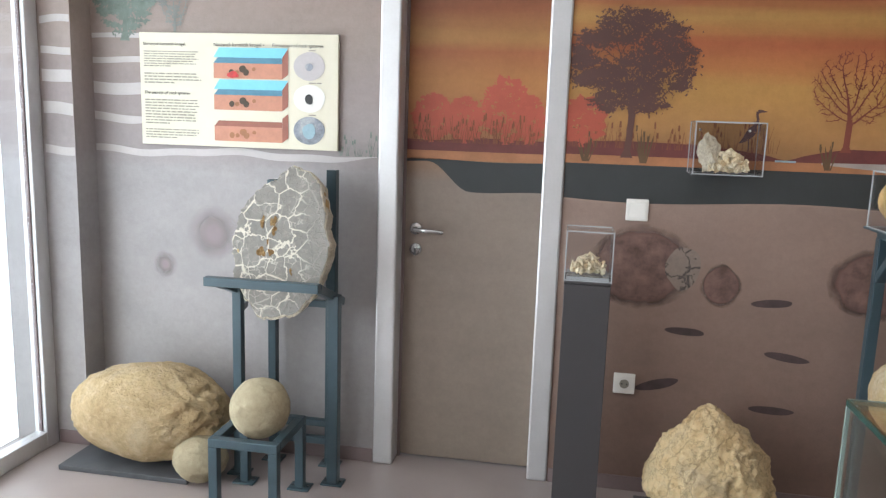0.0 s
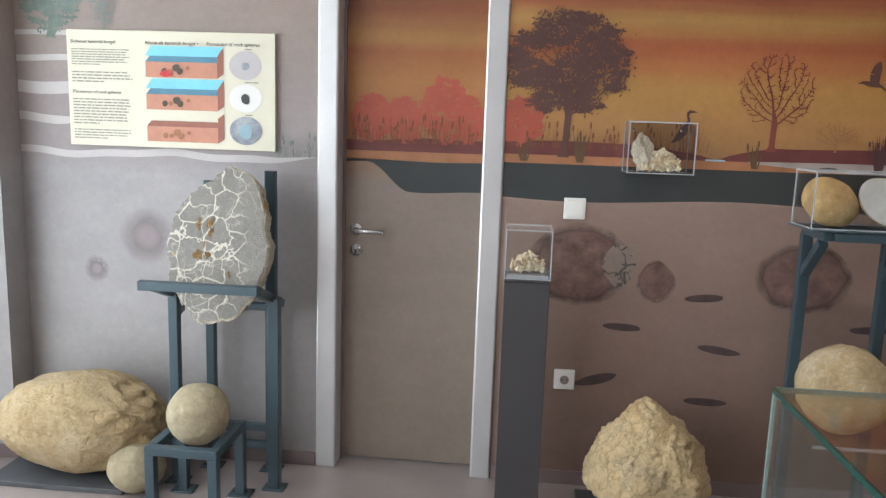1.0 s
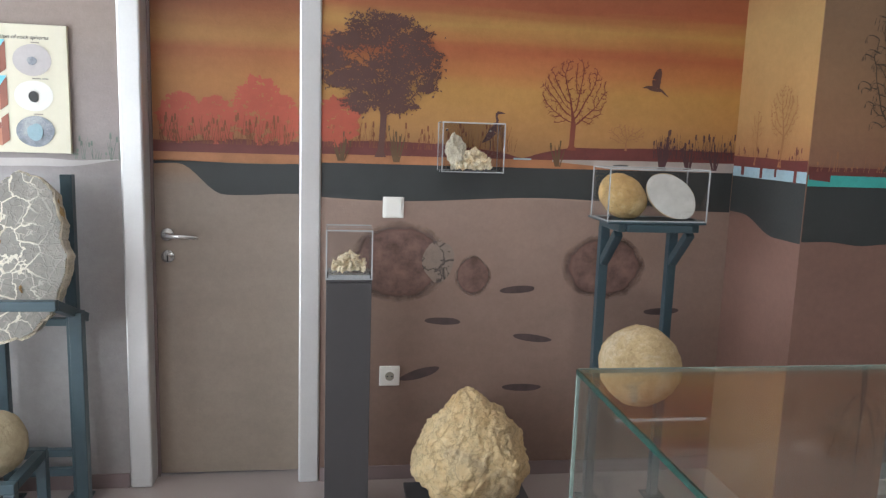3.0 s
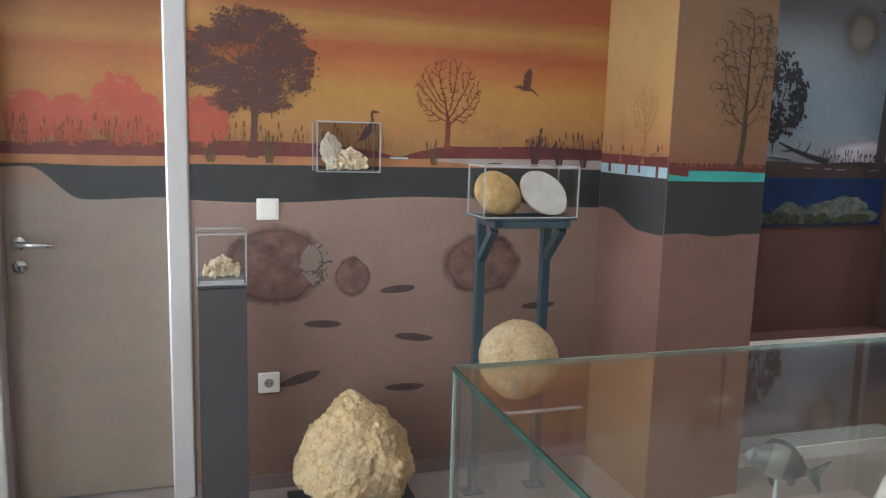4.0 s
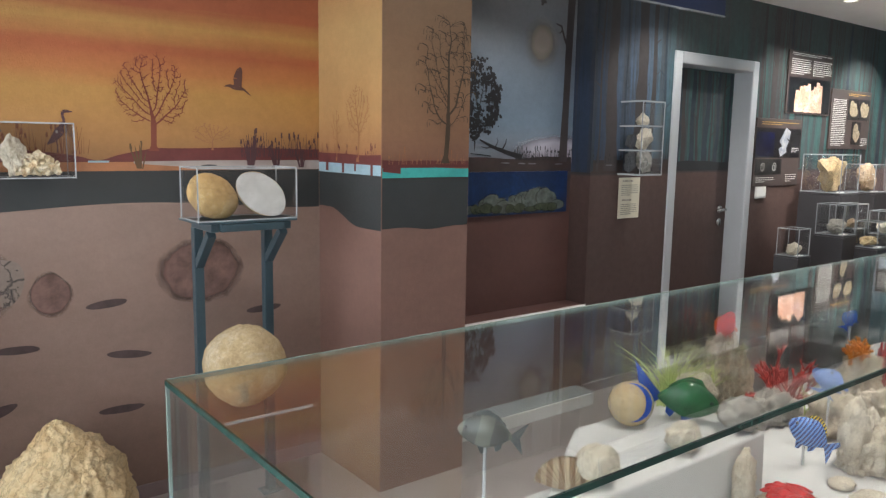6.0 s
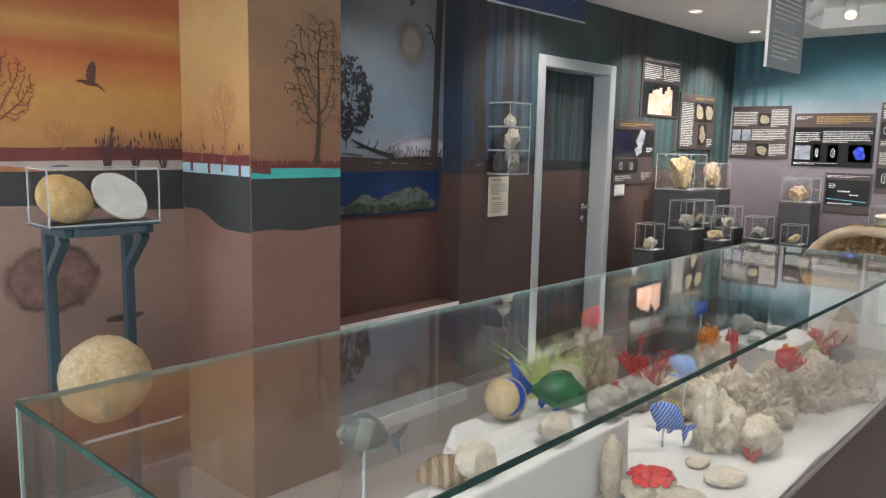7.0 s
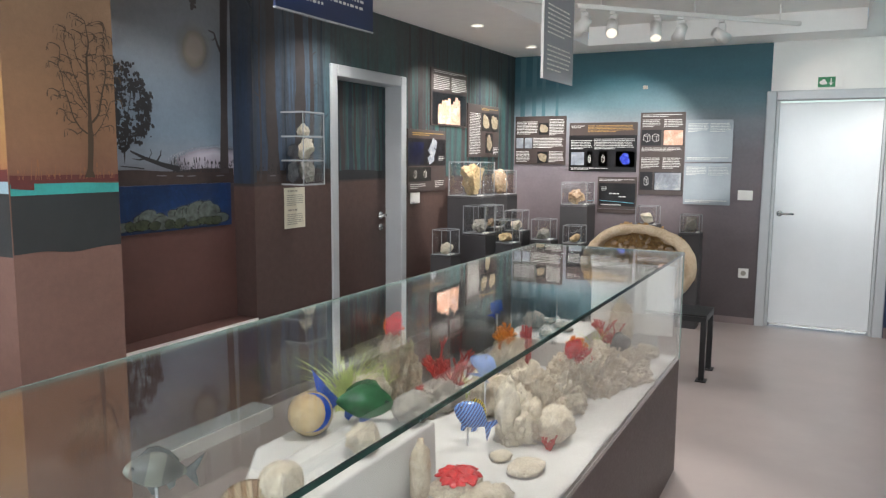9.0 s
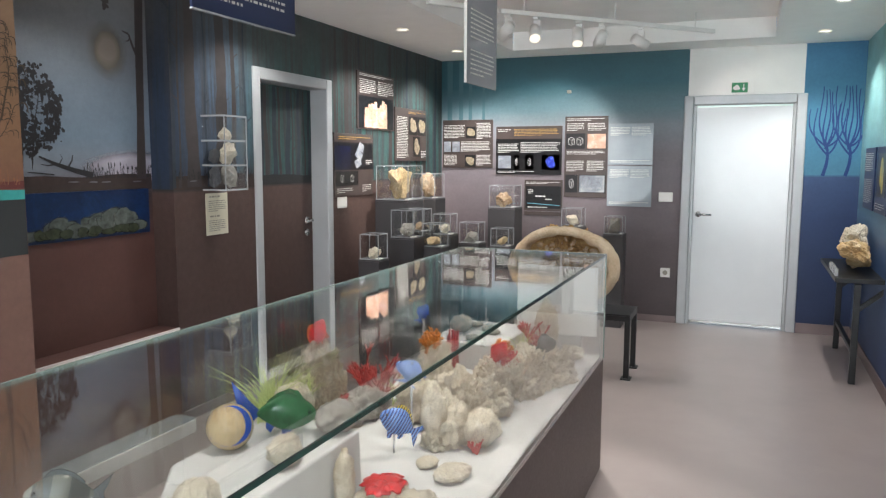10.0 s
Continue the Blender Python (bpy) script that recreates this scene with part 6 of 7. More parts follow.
def fish(loc, ln, ht, mat, label, rz=0, tiltx=0, fin=None, tail=1.0, back=None):
    """A glazed figurine: a deep pressed body, forked tail, fins and eyes; the head at -x."""
    t = thing("fish_figurine", loc, label, "figurine", "fish figurines in the showcase")
    t.matrix_world = pose(*loc, 0, tiltx, rz)
    fin = fin or mat
    bm = fresh()
    bmesh.ops.create_icosphere(bm, subdivisions=4, radius=1)
    for v in bm.verts:
        x = v.co.x
        prof = (1 - 0.30 * max(0, -x) ** 2) * (1 - 0.62 * max(0, x) ** 1.6)
        v.co = Vector((x * ln / 2, v.co.y * ht * 0.26 * prof, v.co.z * ht / 2 * prof * (1.08 if v.co.z > 0 else 0.95) + 0.03 * ht * (1 - x * x)))
    part("body", bm, M[mat], t, "", True)
    a, k = ln * 0.42, tail
    part("tail_fin", slab_fin([(a, 0.05 * ht), (a + ln * 0.10 * k, ht * 0.18 * k), (a + ln * 0.30 * k, ht * 0.52 * k), (a + ln * 0.24 * k, ht * 0.2 * k), (a + ln * 0.19 * k, 0.02 * ht), (a + ln * 0.24 * k, -ht * 0.2 * k), (a + ln * 0.28 * k, -ht * 0.46 * k), (a + ln * 0.08 * k, -ht * 0.14 * k), (a, -0.02 * ht)]), M[fin], t)
    part("dorsal_fin", slab_fin([(-ln * 0.26, ht * 0.44), (-ln * 0.16, ht * 0.66), (0.0, ht * 0.70), (ln * 0.18, ht * 0.58), (ln * 0.34, ht * 0.34), (ln * 0.30, ht * 0.24), (0, ht * 0.4)]), M[back or fin], t)
    part("belly_fin", slab_fin([(-ln * 0.12, -ht * 0.40), (-ln * 0.02, -ht * 0.66), (ln * 0.06, -ht * 0.62), (ln * 0.06, -ht * 0.38)]), M[fin], t)
    part("anal_fin", slab_fin([(ln * 0.16, -ht * 0.30), (ln * 0.24, -ht * 0.52), (ln * 0.32, -ht * 0.40), (ln * 0.32, -ht * 0.18)]), M[fin], t)
    for sgn in (-1, 1):
        part("eye", rod(fresh(), (-ln * 0.36, sgn * ht * 0.14, ht * 0.12), (-ln * 0.37, sgn * ht * 0.185, ht * 0.12), ht * 0.055, ht * 0.045, 12), M["blackprint"], t)
    return t


def wire(loc, z0, z1):
    solid("clear_rod", rod(fresh(), (0, 0, 0), (0, 0, z1 - z0), 0.004, n=8), M["edge"], (loc[0], loc[1], z0), "thin clear rod that carries a figurine", "rod", "rods in the showcase")


def coral(seed, n, length, r, mat, loc, label, name="coral", up=0.6, group="", depth=3):
    """A branching coral of tapered twigs."""
    rnd = random.Random(seed)
    bm = fresh()

    def grow(p, d, ln, w, k):
        q = p + d * ln
        rod(bm, p, q, w, w * 0.75, 6, k == 0)
        if k:
            for _ in range(rnd.randint(2, 3)):
                nd = (d + Vector((rnd.uniform(-1, 1), rnd.uniform(-1, 1), rnd.uniform(-0.3, 0.9))) * 0.75).normalized()
                grow(q, nd, ln * rnd.uniform(0.6, 0.9), w * 0.78, k - 1)
    for _ in range(n):
        d = Vector((rnd.uniform(-1, 1), rnd.uniform(-1, 1), up + rnd.random())).normalized()
        grow(Vector((rnd.gauss(0, r * 2), rnd.gauss(0, r * 2), 0)), d, length * rnd.uniform(0.7, 1.1), r, depth)
    return solid(name, seat_bottom(bm), M[mat], loc, label, "coral", group)


def knob(seed, n, spread, size, mat, loc, label, name="coral_rock"):
    """A porous coral block: an uneven mass of close buds with pits between them."""
    bm = fresh()
    bmesh.ops.create_icosphere(bm, subdivisions=6 if n > 250 else 5, radius=1)
    off = Vector((seed * 1.7, seed * 0.9, seed * 2.3))
    rx, ry, rz = (1.55 * c + size for c in spread)
    for v in bm.verts:
        d = v.co.normalized()
        w = Vector((d.x * rx, d.y * ry, d.z * rz))
        k = 1 + 0.34 * noise.fractal(d * 1.7 + off, 0.9, 2.0, 3)
        f = noise.voronoi(w * (0.50 / size) + off)[0]
        g = noise.voronoi(w * (1.1 / size) + off)[0]
        v.co = w * k + d * size * (2.3 * (0.55 - min(1.0, f[0])) + 1.0 * (0.5 - min(1.0, g[0])) + 0.25 * noise.noise(w * (2.4 / size)))
    low = -rz * 0.30
    for v in bm.verts:
        v.co.z = max(v.co.z, low + 0.004 * noise.noise(v.co * 40))
    return solid(name, seat_bottom(bm), M[mat], loc, label, "coral", "coral rocks in the showcase")


def blades(seed, n, h, spread, mat, loc, label):
    rnd = random.Random(seed)
    bm = fresh()
    for _ in range(n):
        a, lean, hh = rnd.uniform(0, 6.28), rnd.uniform(0.1, 0.9), h * rnd.uniform(0.6, 1.1)
        p = Vector((rnd.gauss(0, spread), rnd.gauss(0, spread), 0))
        d = Vector((math.cos(a), math.sin(a), 0))
        for i in range(4):
            t0, t1 = i / 4, (i + 1) / 4
            f = lambda t: p + d * (lean * hh * t * t) + Vector((0, 0, hh * t * (1 - 0.25 * lean * t)))
            rod(bm, f(t0), f(t1), 0.0032 * (1.05 - t0), 0.0032 * (1.05 - t1), 5, False)
    return solid("grass_tuft", bm, M[mat], loc, label, "plant")


RZ = SZ + 0.177
# riser group
bm = fresh(); bmesh.ops.create_uvsphere(bm, u_segments=32, v_segments=20, radius=0.060)
gl = thing("glazed_globe", (2.15, 1.355, RZ + 0.058), "glossy cream globe with a blue band on a white riser", "figurine")
M["globe"] = stone("mottled_cream_glaze", ((150, 122, 84), (186, 164, 128), (202, 186, 156)), 30, 0.0, 0.0, rough=0.12)
part("body", bm, M["globe"], gl, "", True)
bm = fresh()
n, ring = 40, []
for i in range(n + 1):
    a = 6.2832 * i / n
    half = 0.012 + 0.40 * max(0.0, math.cos(a)) ** 1.2
    ring.append([bm.verts.new(0.0606 * Vector((math.sin(th) * math.cos(a), math.sin(th) * math.sin(a), math.cos(th)))) for th in (0.98 - half * 0.4, 0.98, 0.98 + half * 0.3, 0.98 + half * 0.6)])
for p, q in zip(ring, ring[1:]):
    for k in range(3):
        bm.faces.new((p[k], q[k], q[k + 1], p[k + 1]))
bmesh.ops.recalc_face_normals(bm, faces=bm.faces)
pole = Vector((-0.79, -0.46, 0.36)).normalized()
side = (Vector((0.62, -0.78, 0.1)) - pole * Vector((0.62, -0.78, 0.1)).dot(pole)).normalized()
turn = Matrix((side, pole.cross(side), pole)).transposed().to_4x4()
part("band", bm, M["blue"], gl, "cobalt blue crescent band", True, m=turn)
fish((2.29, 1.275, RZ + 0.058), 0.165, 0.10, "greenfish", "green and blue glazed fish figurine on a riser", 128, -6, "blue", 1.7, "greenfish")
rock("stone", (2.41, 1.33, RZ), (0.062, 0.05, 0.05), 51, "pale", "pale broken stone on a riser", "rock", 0.3, 0.1)
rock("stone", (2.36, 1.16, RZ), (0.07, 0.045, 0.04), 52, "grey", "grey layered stone on a riser", "rock", 0.25, 0.12)
rock("stone", (2.11, 1.16, RZ), (0.05, 0.04, 0.035), 53, "pale", "pale glassy stone on a riser", "rock", 0.3, 0.12)
rock("stone", (2.21, 1.21, RZ), (0.028, 0.02, 0.014), 54, "grey", "small grey stone chip", "rock", 0.3, 0.12, 3)
# back row
knob(61, 420, (0.078, 0.03, 0.15), 0.0125, "darkcoral", (2.66, 1.385, SZ), "brown and cream knobbly coral block")
knob(62, 260, (0.055, 0.024, 0.115), 0.0125, "coral", (2.50, 1.41, SZ), "beige coral block behind the riser")
coral(63, 14, 0.034, 0.003, "grassdry", (2.66, 1.385, SZ + 0.24), "dry olive branching coral on a coral block")
blades(64, 70, 0.19, 0.018, "grass", (2.37, 1.39, RZ), "green plastic grass tuft in the showcase")
blades(65, 26, 0.13, 0.014, "grass", (2.52, 1.37, SZ + 0.17), "small green grass tuft in the showcase")
wire((2.66, 1.40), SZ, 0.91)
fish((2.66, 1.40, 0.93), 0.10, 0.055, "red", "red glazed fish figurine on a rod", 128, 72, "orangefish", 1.2)
knob(66, 70, (0.10, 0.03, 0.04), 0.020, "grey", (2.93, 1.39, SZ), "grey stone ridge along the back pane")
coral(67, 6, 0.07, 0.006, "redcoral", (3.02, 1.38, SZ + 0.02), "upright red fan coral in the sand", up=1.4)
coral(68, 4, 0.075, 0.006, "redcoral", (2.98, 1.36, SZ), "red branching coral in the sand", up=1.2)
blades(69, 30, 0.16, 0.018, "grass", (3.0, 1.26, SZ + 0.02), "yellow-green grass tuft in the showcase")
knob(70, 220, (0.06, 0.04, 0.06), 0.0125, "coral", (3.02, 1.22, SZ), "beige knobbly coral block")
wire((2.88, 1.17), SZ, 0.74)
fish((2.88, 1.17, 0.775), 0.075, 0.085, "paleblue", "pale blue and dark glazed fish figurine on a rod", 115, 65)
coral(71, 16, 0.028, 0.008, "orange", (3.31, 1.28, SZ + 0.165), "bright orange coral on a beige block", up=1.0)
knob(72, 240, (0.06, 0.04, 0.09), 0.0125, "coral", (3.31, 1.27, SZ), "beige coral block under an orange coral")
coral(73, 22, 0.16, 0.006, "redcoral", (3.58, 1.29, SZ + 0.03), "dense red tube coral", up=14.0, depth=0)
wire((3.43, 1.365), SZ, 0.83)
fish((3.43, 1.365, 0.86), 0.07, 0.045, "blue", "dark blue glazed fish figurine on a rod", 115, 65)
R2 = SZ + 0.12
for i, (x, y, r) in enumerate(((3.86, 1.36, 0.065), (3.74, 1.26, 0.04), (3.92, 1.24, 0.05), (4.0, 1.33, 0.04), (3.88, 1.20, 0.035))):
    rock("stone", (x, y, R2), (r, r * 0.7, r * (0.60 if i == 0 else 0.30)), 80 + i, "grey", "grey flat stone on a white riser", "rock", 0.3, 0.12, 3)
# front row of coral rocks
for i, (x, y, a, b, c) in enumerate(((2.80, 1.02, 0.05, 0.04, 0.07), (2.92, 0.98, 0.07, 0.05, 0.05), (3.05, 1.06, 0.07, 0.05, 0.08), (3.16, 0.98, 0.06, 0.05, 0.06), (3.30, 1.02, 0.07, 0.05, 0.07), (3.42, 0.92, 0.07, 0.05, 0.06), (3.56, 0.96, 0.08, 0.05, 0.06), (3.66, 0.86, 0.07, 0.05, 0.04))):
    knob(90 + i, 260, (a * 0.9, b * 0.8, c * 1.05), 0.0122, "coral" if i % 3 else "pale", (x, y, SZ), "beige porous coral rock on white sand")
    if i % 2:
        coral(110 + i, 12, 0.035, 0.005, "coral", (x, y - 0.02, SZ + c * 1.5), "fine beige branching coral")
rock("stone", (2.74, 1.03, SZ), (0.05, 0.035, 0.105), 121, "pale", "tall pale stone on the sand", "rock", 0.25, 0.1)
rock("stone", (2.80, 0.97, SZ), (0.04, 0.035, 0.065), 122, "coral", "upright brown and cream stone", "rock", 0.25, 0.1)
rock("stone", (2.84, 0.90, SZ), (0.075, 0.055, 0.055), 123, "pale", "pale porous stone on the sand", "rock", 0.25, 0.1)
coral(131, 10, 0.03, 0.006, "red", (3.31, 0.95, SZ + 0.115), "bright red coral among the rocks")
coral(132, 12, 0.026, 0.007, "orange", (3.38, 1.01, SZ + 0.15), "orange coral among the rocks")
wire((3.27, 0.98), SZ, 0.74)
fish((3.27, 0.98, 0.765), 0.09, 0.055, "red", "scarlet glazed fish figurine on a rod", 110, 62)
blades(133, 18, 0.15, 0.012, "grass", (3.62, 1.0, SZ + 0.08), "pale green grass tuft in the showcase")
wire((3.62, 0.90), SZ, 0.68)
fish((3.66, 0.90, 0.71), 0.09, 0.075, "greyfish", "dark grey glazed fish figurine on a rod", 110, 20)
coral(134, 8, 0.07, 0.006, "redcoral", (3.80, 1.0, SZ + 0.04), "slim red coral near the white board", up=2.0, depth=2)
wire((2.66, 1.13), SZ, 0.64)
fish((2.66, 1.12, 0.672), 0.12, 0.085, "stripefish", "blue striped glazed fish figurine near the sand", -60, 32, "stripefish", 1.1, "yellowfin")
rock("stone", (3.95, 0.97, SZ), (0.06, 0.05, 0.13), 124, "pale", "tall pale weathered stone near the white board", "rock", 0.3, 0.15, 5)
rock("stone", (4.02, 0.86, SZ), (0.06, 0.05, 0.03), 125, "pale", "low pale stone at the end of the sand", "rock", 0.3, 0.15)
coral(135, 14, 0.022, 0.0035, "vein", (3.22, 0.90, SZ + 0.13), "fine pale branching coral among the rocks", depth=3)
coral(136, 16, 0.024, 0.0032, "coral", (2.96, 1.0, SZ + 0.11), "fine beige branching coral by a pale stone", depth=3)
coral(137, 14, 0.024, 0.003, "grassdry", (2.50, 1.40, SZ + 0.27), "dry olive twigs on a coral block", depth=3)
coral(138, 8, 0.014, 0.003, "redcoral", (2.70, 1.32, SZ + 0.14), "small red tufts on a brown coral block", depth=2)
# front left
bm = fresh()
rnd = random.Random(8)
for i in range(34):
    a = 2.4 * i
    r = 0.010 + 0.048 * (i / 34) ** 0.6
    m = Matrix.Translation((r * math.cos(a), r * math.sin(a) * 0.85, 0.034 - 0.3 * r + rnd.uniform(-0.004, 0.004))) @ Euler((rnd.uniform(-0.3, 0.3), 0.35, a), "XYZ").to_matrix().to_4x4() @ Matrix.Diagonal((0.019 * rnd.uniform(0.8, 1.2), 0.015 * rnd.uniform(0.8, 1.2), 0.005, 1))
    bmesh.ops.create_icosphere(bm, subdivisions=3, radius=1, matrix=m)
for v in bm.verts:
    v.co += 0.004 * Vector(noise.noise_vector(v.co * 90)) + 0.006 * Vector(noise.noise_vector(v.co * 28))
solid("red_flower_coral", seat_bottom(bm), M["red"], (2.33, 1.0, SZ + 0.055), "bright red lobed flower coral on a pale stone", "coral")
rock("stone", (2.33, 1.0, SZ), (0.085, 0.07, 0.032), 141, "pale", "flat pale stone under a red coral", "rock", 0.2, 0.15)
rock("stone", (2.28, 0.90, SZ), (0.11, 0.06, 0.03), 142, "pale", "flat pale coral stone on the sand", "rock", 0.2, 0.2)
rock("stone", (2.58, 0.90, SZ), (0.07, 0.05, 0.014), 143, "pale", "flat disc of pale coral on the sand", "rock", 0.15, 0.15)
rock("stone", (2.62, 1.0, SZ), (0.04, 0.035, 0.014), 144, "pale", "small flat pale shell stone", "rock", 0.15, 0.1, 3)
rock("stone", (2.24, 1.07, SZ), (0.03, 0.028, 0.085), 145, "coral", "upright brown and white stick of coral", "rock", 0.25, 0.12)
coral(146, 5, 0.02, 0.004, "redcoral", (2.76, 0.90, SZ), "small pink coral twig on the sand", depth=2)


def shell(loc, r, rz):
    """A ribbed half shell."""
    bm = fresh()
    n, m_ = 60, 14
    g = []
    for i in range(n + 1):
        a = -1.4 + 2.8 * i / n
        for j in range(m_ + 1):
            t = j / m_
            rr = r * (0.08 + 0.92 * t) * (1 + 0.03 * math.sin(i * 1.6) * t)
            g.append(bm.verts.new((rr * math.sin(a), 0.55 * r * (1 - t * t) * math.cos(a * 0.7) + 0.004 * math.sin(i * 1.6) * t, rr * math.cos(a))))
    for i in range(n):
        for j in range(m_):
            k = i * (m_ + 1) + j
            bm.faces.new((g[k], g[k + 1], g[k + m_ + 2], g[k + m_ + 1]))
    bmesh.ops.solidify(bm, geom=bm.faces[:], thickness=0.006)
    return solid("shell", seat_bottom(bm), M["cream2"], loc, "brown and cream ribbed shell on the sand", "shell", rot=(0, 0, rz))


M["cream2"] = striped("brown_banded_shell", (206, 190, 162), (164, 134, 102), 13)
shell((1.735, 1.20, RZ), 0.07, 140)
rock("stone", (1.80, 1.17, RZ), (0.055, 0.045, 0.042), 151, "pale", "cream rounded stone beside a shell", "rock", 0.15, 0.05)
M["greystripe"] = striped("grey_banded_glaze", (124, 125, 118), (92, 94, 90), 5)
wire((1.55, 1.26), SZ, 0.86)
fish((1.55, 1.26, 0.885), 0.118, 0.070, "greystripe", "grey glazed fish figurine on a clear rod", -42, 8, "greyfish")
rock("stone", (1.36, 1.15, SZ), (0.05, 0.04, 0.05), 152, "coral", "brown and cream coral lump", "rock", 0.3, 0.15)
rock("stone", (1.70, 1.37, SZ), (0.045, 0.04, 0.035), 153, "coral", "reddish coral lump behind a figurine", "rock", 0.3, 0.15)

# floor convector under the niche
cv = thing("convector", (3.3, 2.99, 0), "low white convector with a slotted top grille", "radiator")
part("body", box(fresh(), -0.55, 0.5, -0.10, 0.05, 0.0, 0.07, 0.003), M["white"], cv)
for i in range(9):
    part("grille_bar", box(fresh(), -0.55, 0.5, -0.094 + 0.0155 * i, -0.086 + 0.0155 * i, 0.071, 0.08), M["edge"], cv)

# ---- forest wall and end wall ----
nb = thing("wall_showcase", (4.21, N2 - 0.001, 1.31), "tall clear acrylic wall box with three shelves of minerals", "display case")
for b in ((-0.10, 0.10, -0.16, -0.156, 0, 0.42), (-0.10, -0.096, -0.156, -0.001, 0, 0.42), (0.096, 0.10, -0.156, -0.001, 0, 0.42)):
    part("pane", box(fresh(), *b), M["acryl"], nb).visible_shadow = False
for z in (0.0, 0.14, 0.28, 0.42):
    part("shelf", box(fresh(), -0.096, 0.096, -0.155, -0.002, z, z + 0.006), M["acryl"], nb).visible_shadow = False
    part("shelf_edge", box(fresh(), -0.101, 0.101, -0.163, -0.1605, z - 0.002, z + 0.008), M["edge"], nb)
    part("side_edge", box(fresh(), -0.1035, -0.1005, -0.16, -0.002, z - 0.002, z + 0.008), M["edge"], nb)
for x in (-0.10, 0.10):
    part("upright_edge", box(fresh(), x - 0.003, x + 0.003, -0.164, -0.161, 0, 0.425), M["edge"], nb)
chunk("mineral", (4.235, 2.96, 1.3165), (0.05, 0.04, 0.055), 161, "grey", "grey cut mineral on an acrylic shelf")
chunk("mineral", (4.22, 2.96, 1.4565), (0.06, 0.04, 0.045), 162, "pale", "white pointed mineral on an acrylic shelf")
chunk("mineral", (4.15, 2.99, 1.3165), (0.03, 0.03, 0.05), 165, "slate", "dark mineral on an acrylic shelf")
chunk("mineral", (4.155, 3.0, 1.4565), (0.026, 0.026, 0.04), 163, "slate", "dark mineral on an acrylic shelf")
chunk("mineral", (4.22, 2.97, 1.5965), (0.045, 0.03, 0.03), 164, "pale", "small pale mineral on the top shelf")
note = board((4.126, N2 - 0.006, 1.045), 0, 0.195, 0.245, M["paper"], "cream paper notice on the dark wall", thick=0.005)
bm = fresh(); text_bars(bm, 0.02, 0.175, 0.135, 0.205, 6, 5, 0.4); text_bars(bm, 0.02, 0.175, 0.02, 0.09, 6, 6, 0.4)
text_bars(bm, 0.03, 0.165, 0.215, 0.235, 1, 7, 0.5); text_bars(bm, 0.03, 0.165, 0.10, 0.12, 1, 8, 0.5)
part("text_block", bm, M["greytext"], note)
sw2 = thing("light_switch", (5.70, N2 - 0.001, 1.16), "white plastic double switch plate", "switch")
part("plate", box(fresh(), -0.07, 0.07, -0.01, 0, -0.043, 0.043, 0.004), M["white"], sw2)
part("rocker", box(fresh(), -0.06, 0.06, -0.013, -0.0101, -0.033, 0.033, 0.003), M["white"], sw2)

G = "dark panels about minerals"
p0 = board((5.575, N2 - 0.014, 1.205), 0, 0.62, 0.485, M["board"], "dark information panel with a photo of a pale crystal", G)
fields(p0, 0.62, 0.485, (("tg", 0.1, 0.95, 0.90, 0.96), ("column", 0.0, 1.0, 0.42, 0.86), ("wire", 0.02, 0.6, 0.17, 0.40), ("t", 0.05, 0.45, 0.05, 0.14), ("t", 0.7, 0.95, 0.05, 0.18), ("t", 0.8, 0.97, 0.5, 0.58)), 3)
p1 = board((5.945, N2 - 0.014, 1.735), 0, 0.66, 0.455, M["board"], "dark information panel with a photo of peach crystals", G)
fields(p1, 0.66, 0.455, (("t", 0.05, 0.48, 0.62, 0.88), ("t", 0.53, 0.97, 0.62, 0.88), ("t", 0.05, 0.97, 0.92, 0.97), ("pinkpic", 0.03, 0.97, 0.02, 0.58)), 9)
p2 = board((6.63, N2 - 0.014, 1.48), 0, 0.69, 0.47, M["board"], "dark information panel with photos of long crystals", G)
fields(p2, 0.69, 0.47, (("t", 0.04, 0.38, 0.05, 0.84), ("tg", 0.4, 0.96, 0.90, 0.95), ("stonepic", 0.42, 0.68, 0.5, 0.86), ("stonepic", 0.70, 0.97, 0.5, 0.86), ("stonepic", 0.55, 0.78, 0.08, 0.47), ("t", 0.8, 0.97, 0.05, 0.2)), 15)


def east(y1, z0, y0, z1, label):
    """A board on the end wall from its left edge y1 to its right edge y0."""
    return board((FX - 0.014, y1, z0), -90, y1 - y0, z1 - z0, M["board"], label, G), y1 - y0, z1 - z0


q = east(3.03, 1.41, 2.50, 1.885, "wide dark information panel with mineral photos")
fields(*q, (("t", 0.03, 0.45, 0.62, 0.9), ("stonepic", 0.47, 0.66, 0.62, 0.86), ("t", 0.68, 0.97, 0.6, 0.94), ("icepic", 0.02, 0.17, 0.33, 0.56), ("icepic", 0.19, 0.35, 0.33, 0.56), ("t", 0.37, 0.97, 0.34, 0.56), ("t", 0.03, 0.30, 0.05, 0.28), ("stonepic", 0.45, 0.66, 0.03, 0.27), ("t", 0.68, 0.97, 0.05, 0.28)), 21)
q = east(2.465, 1.35, 1.806, 1.815, "dark information panel with a blue fluorescent mineral photo")
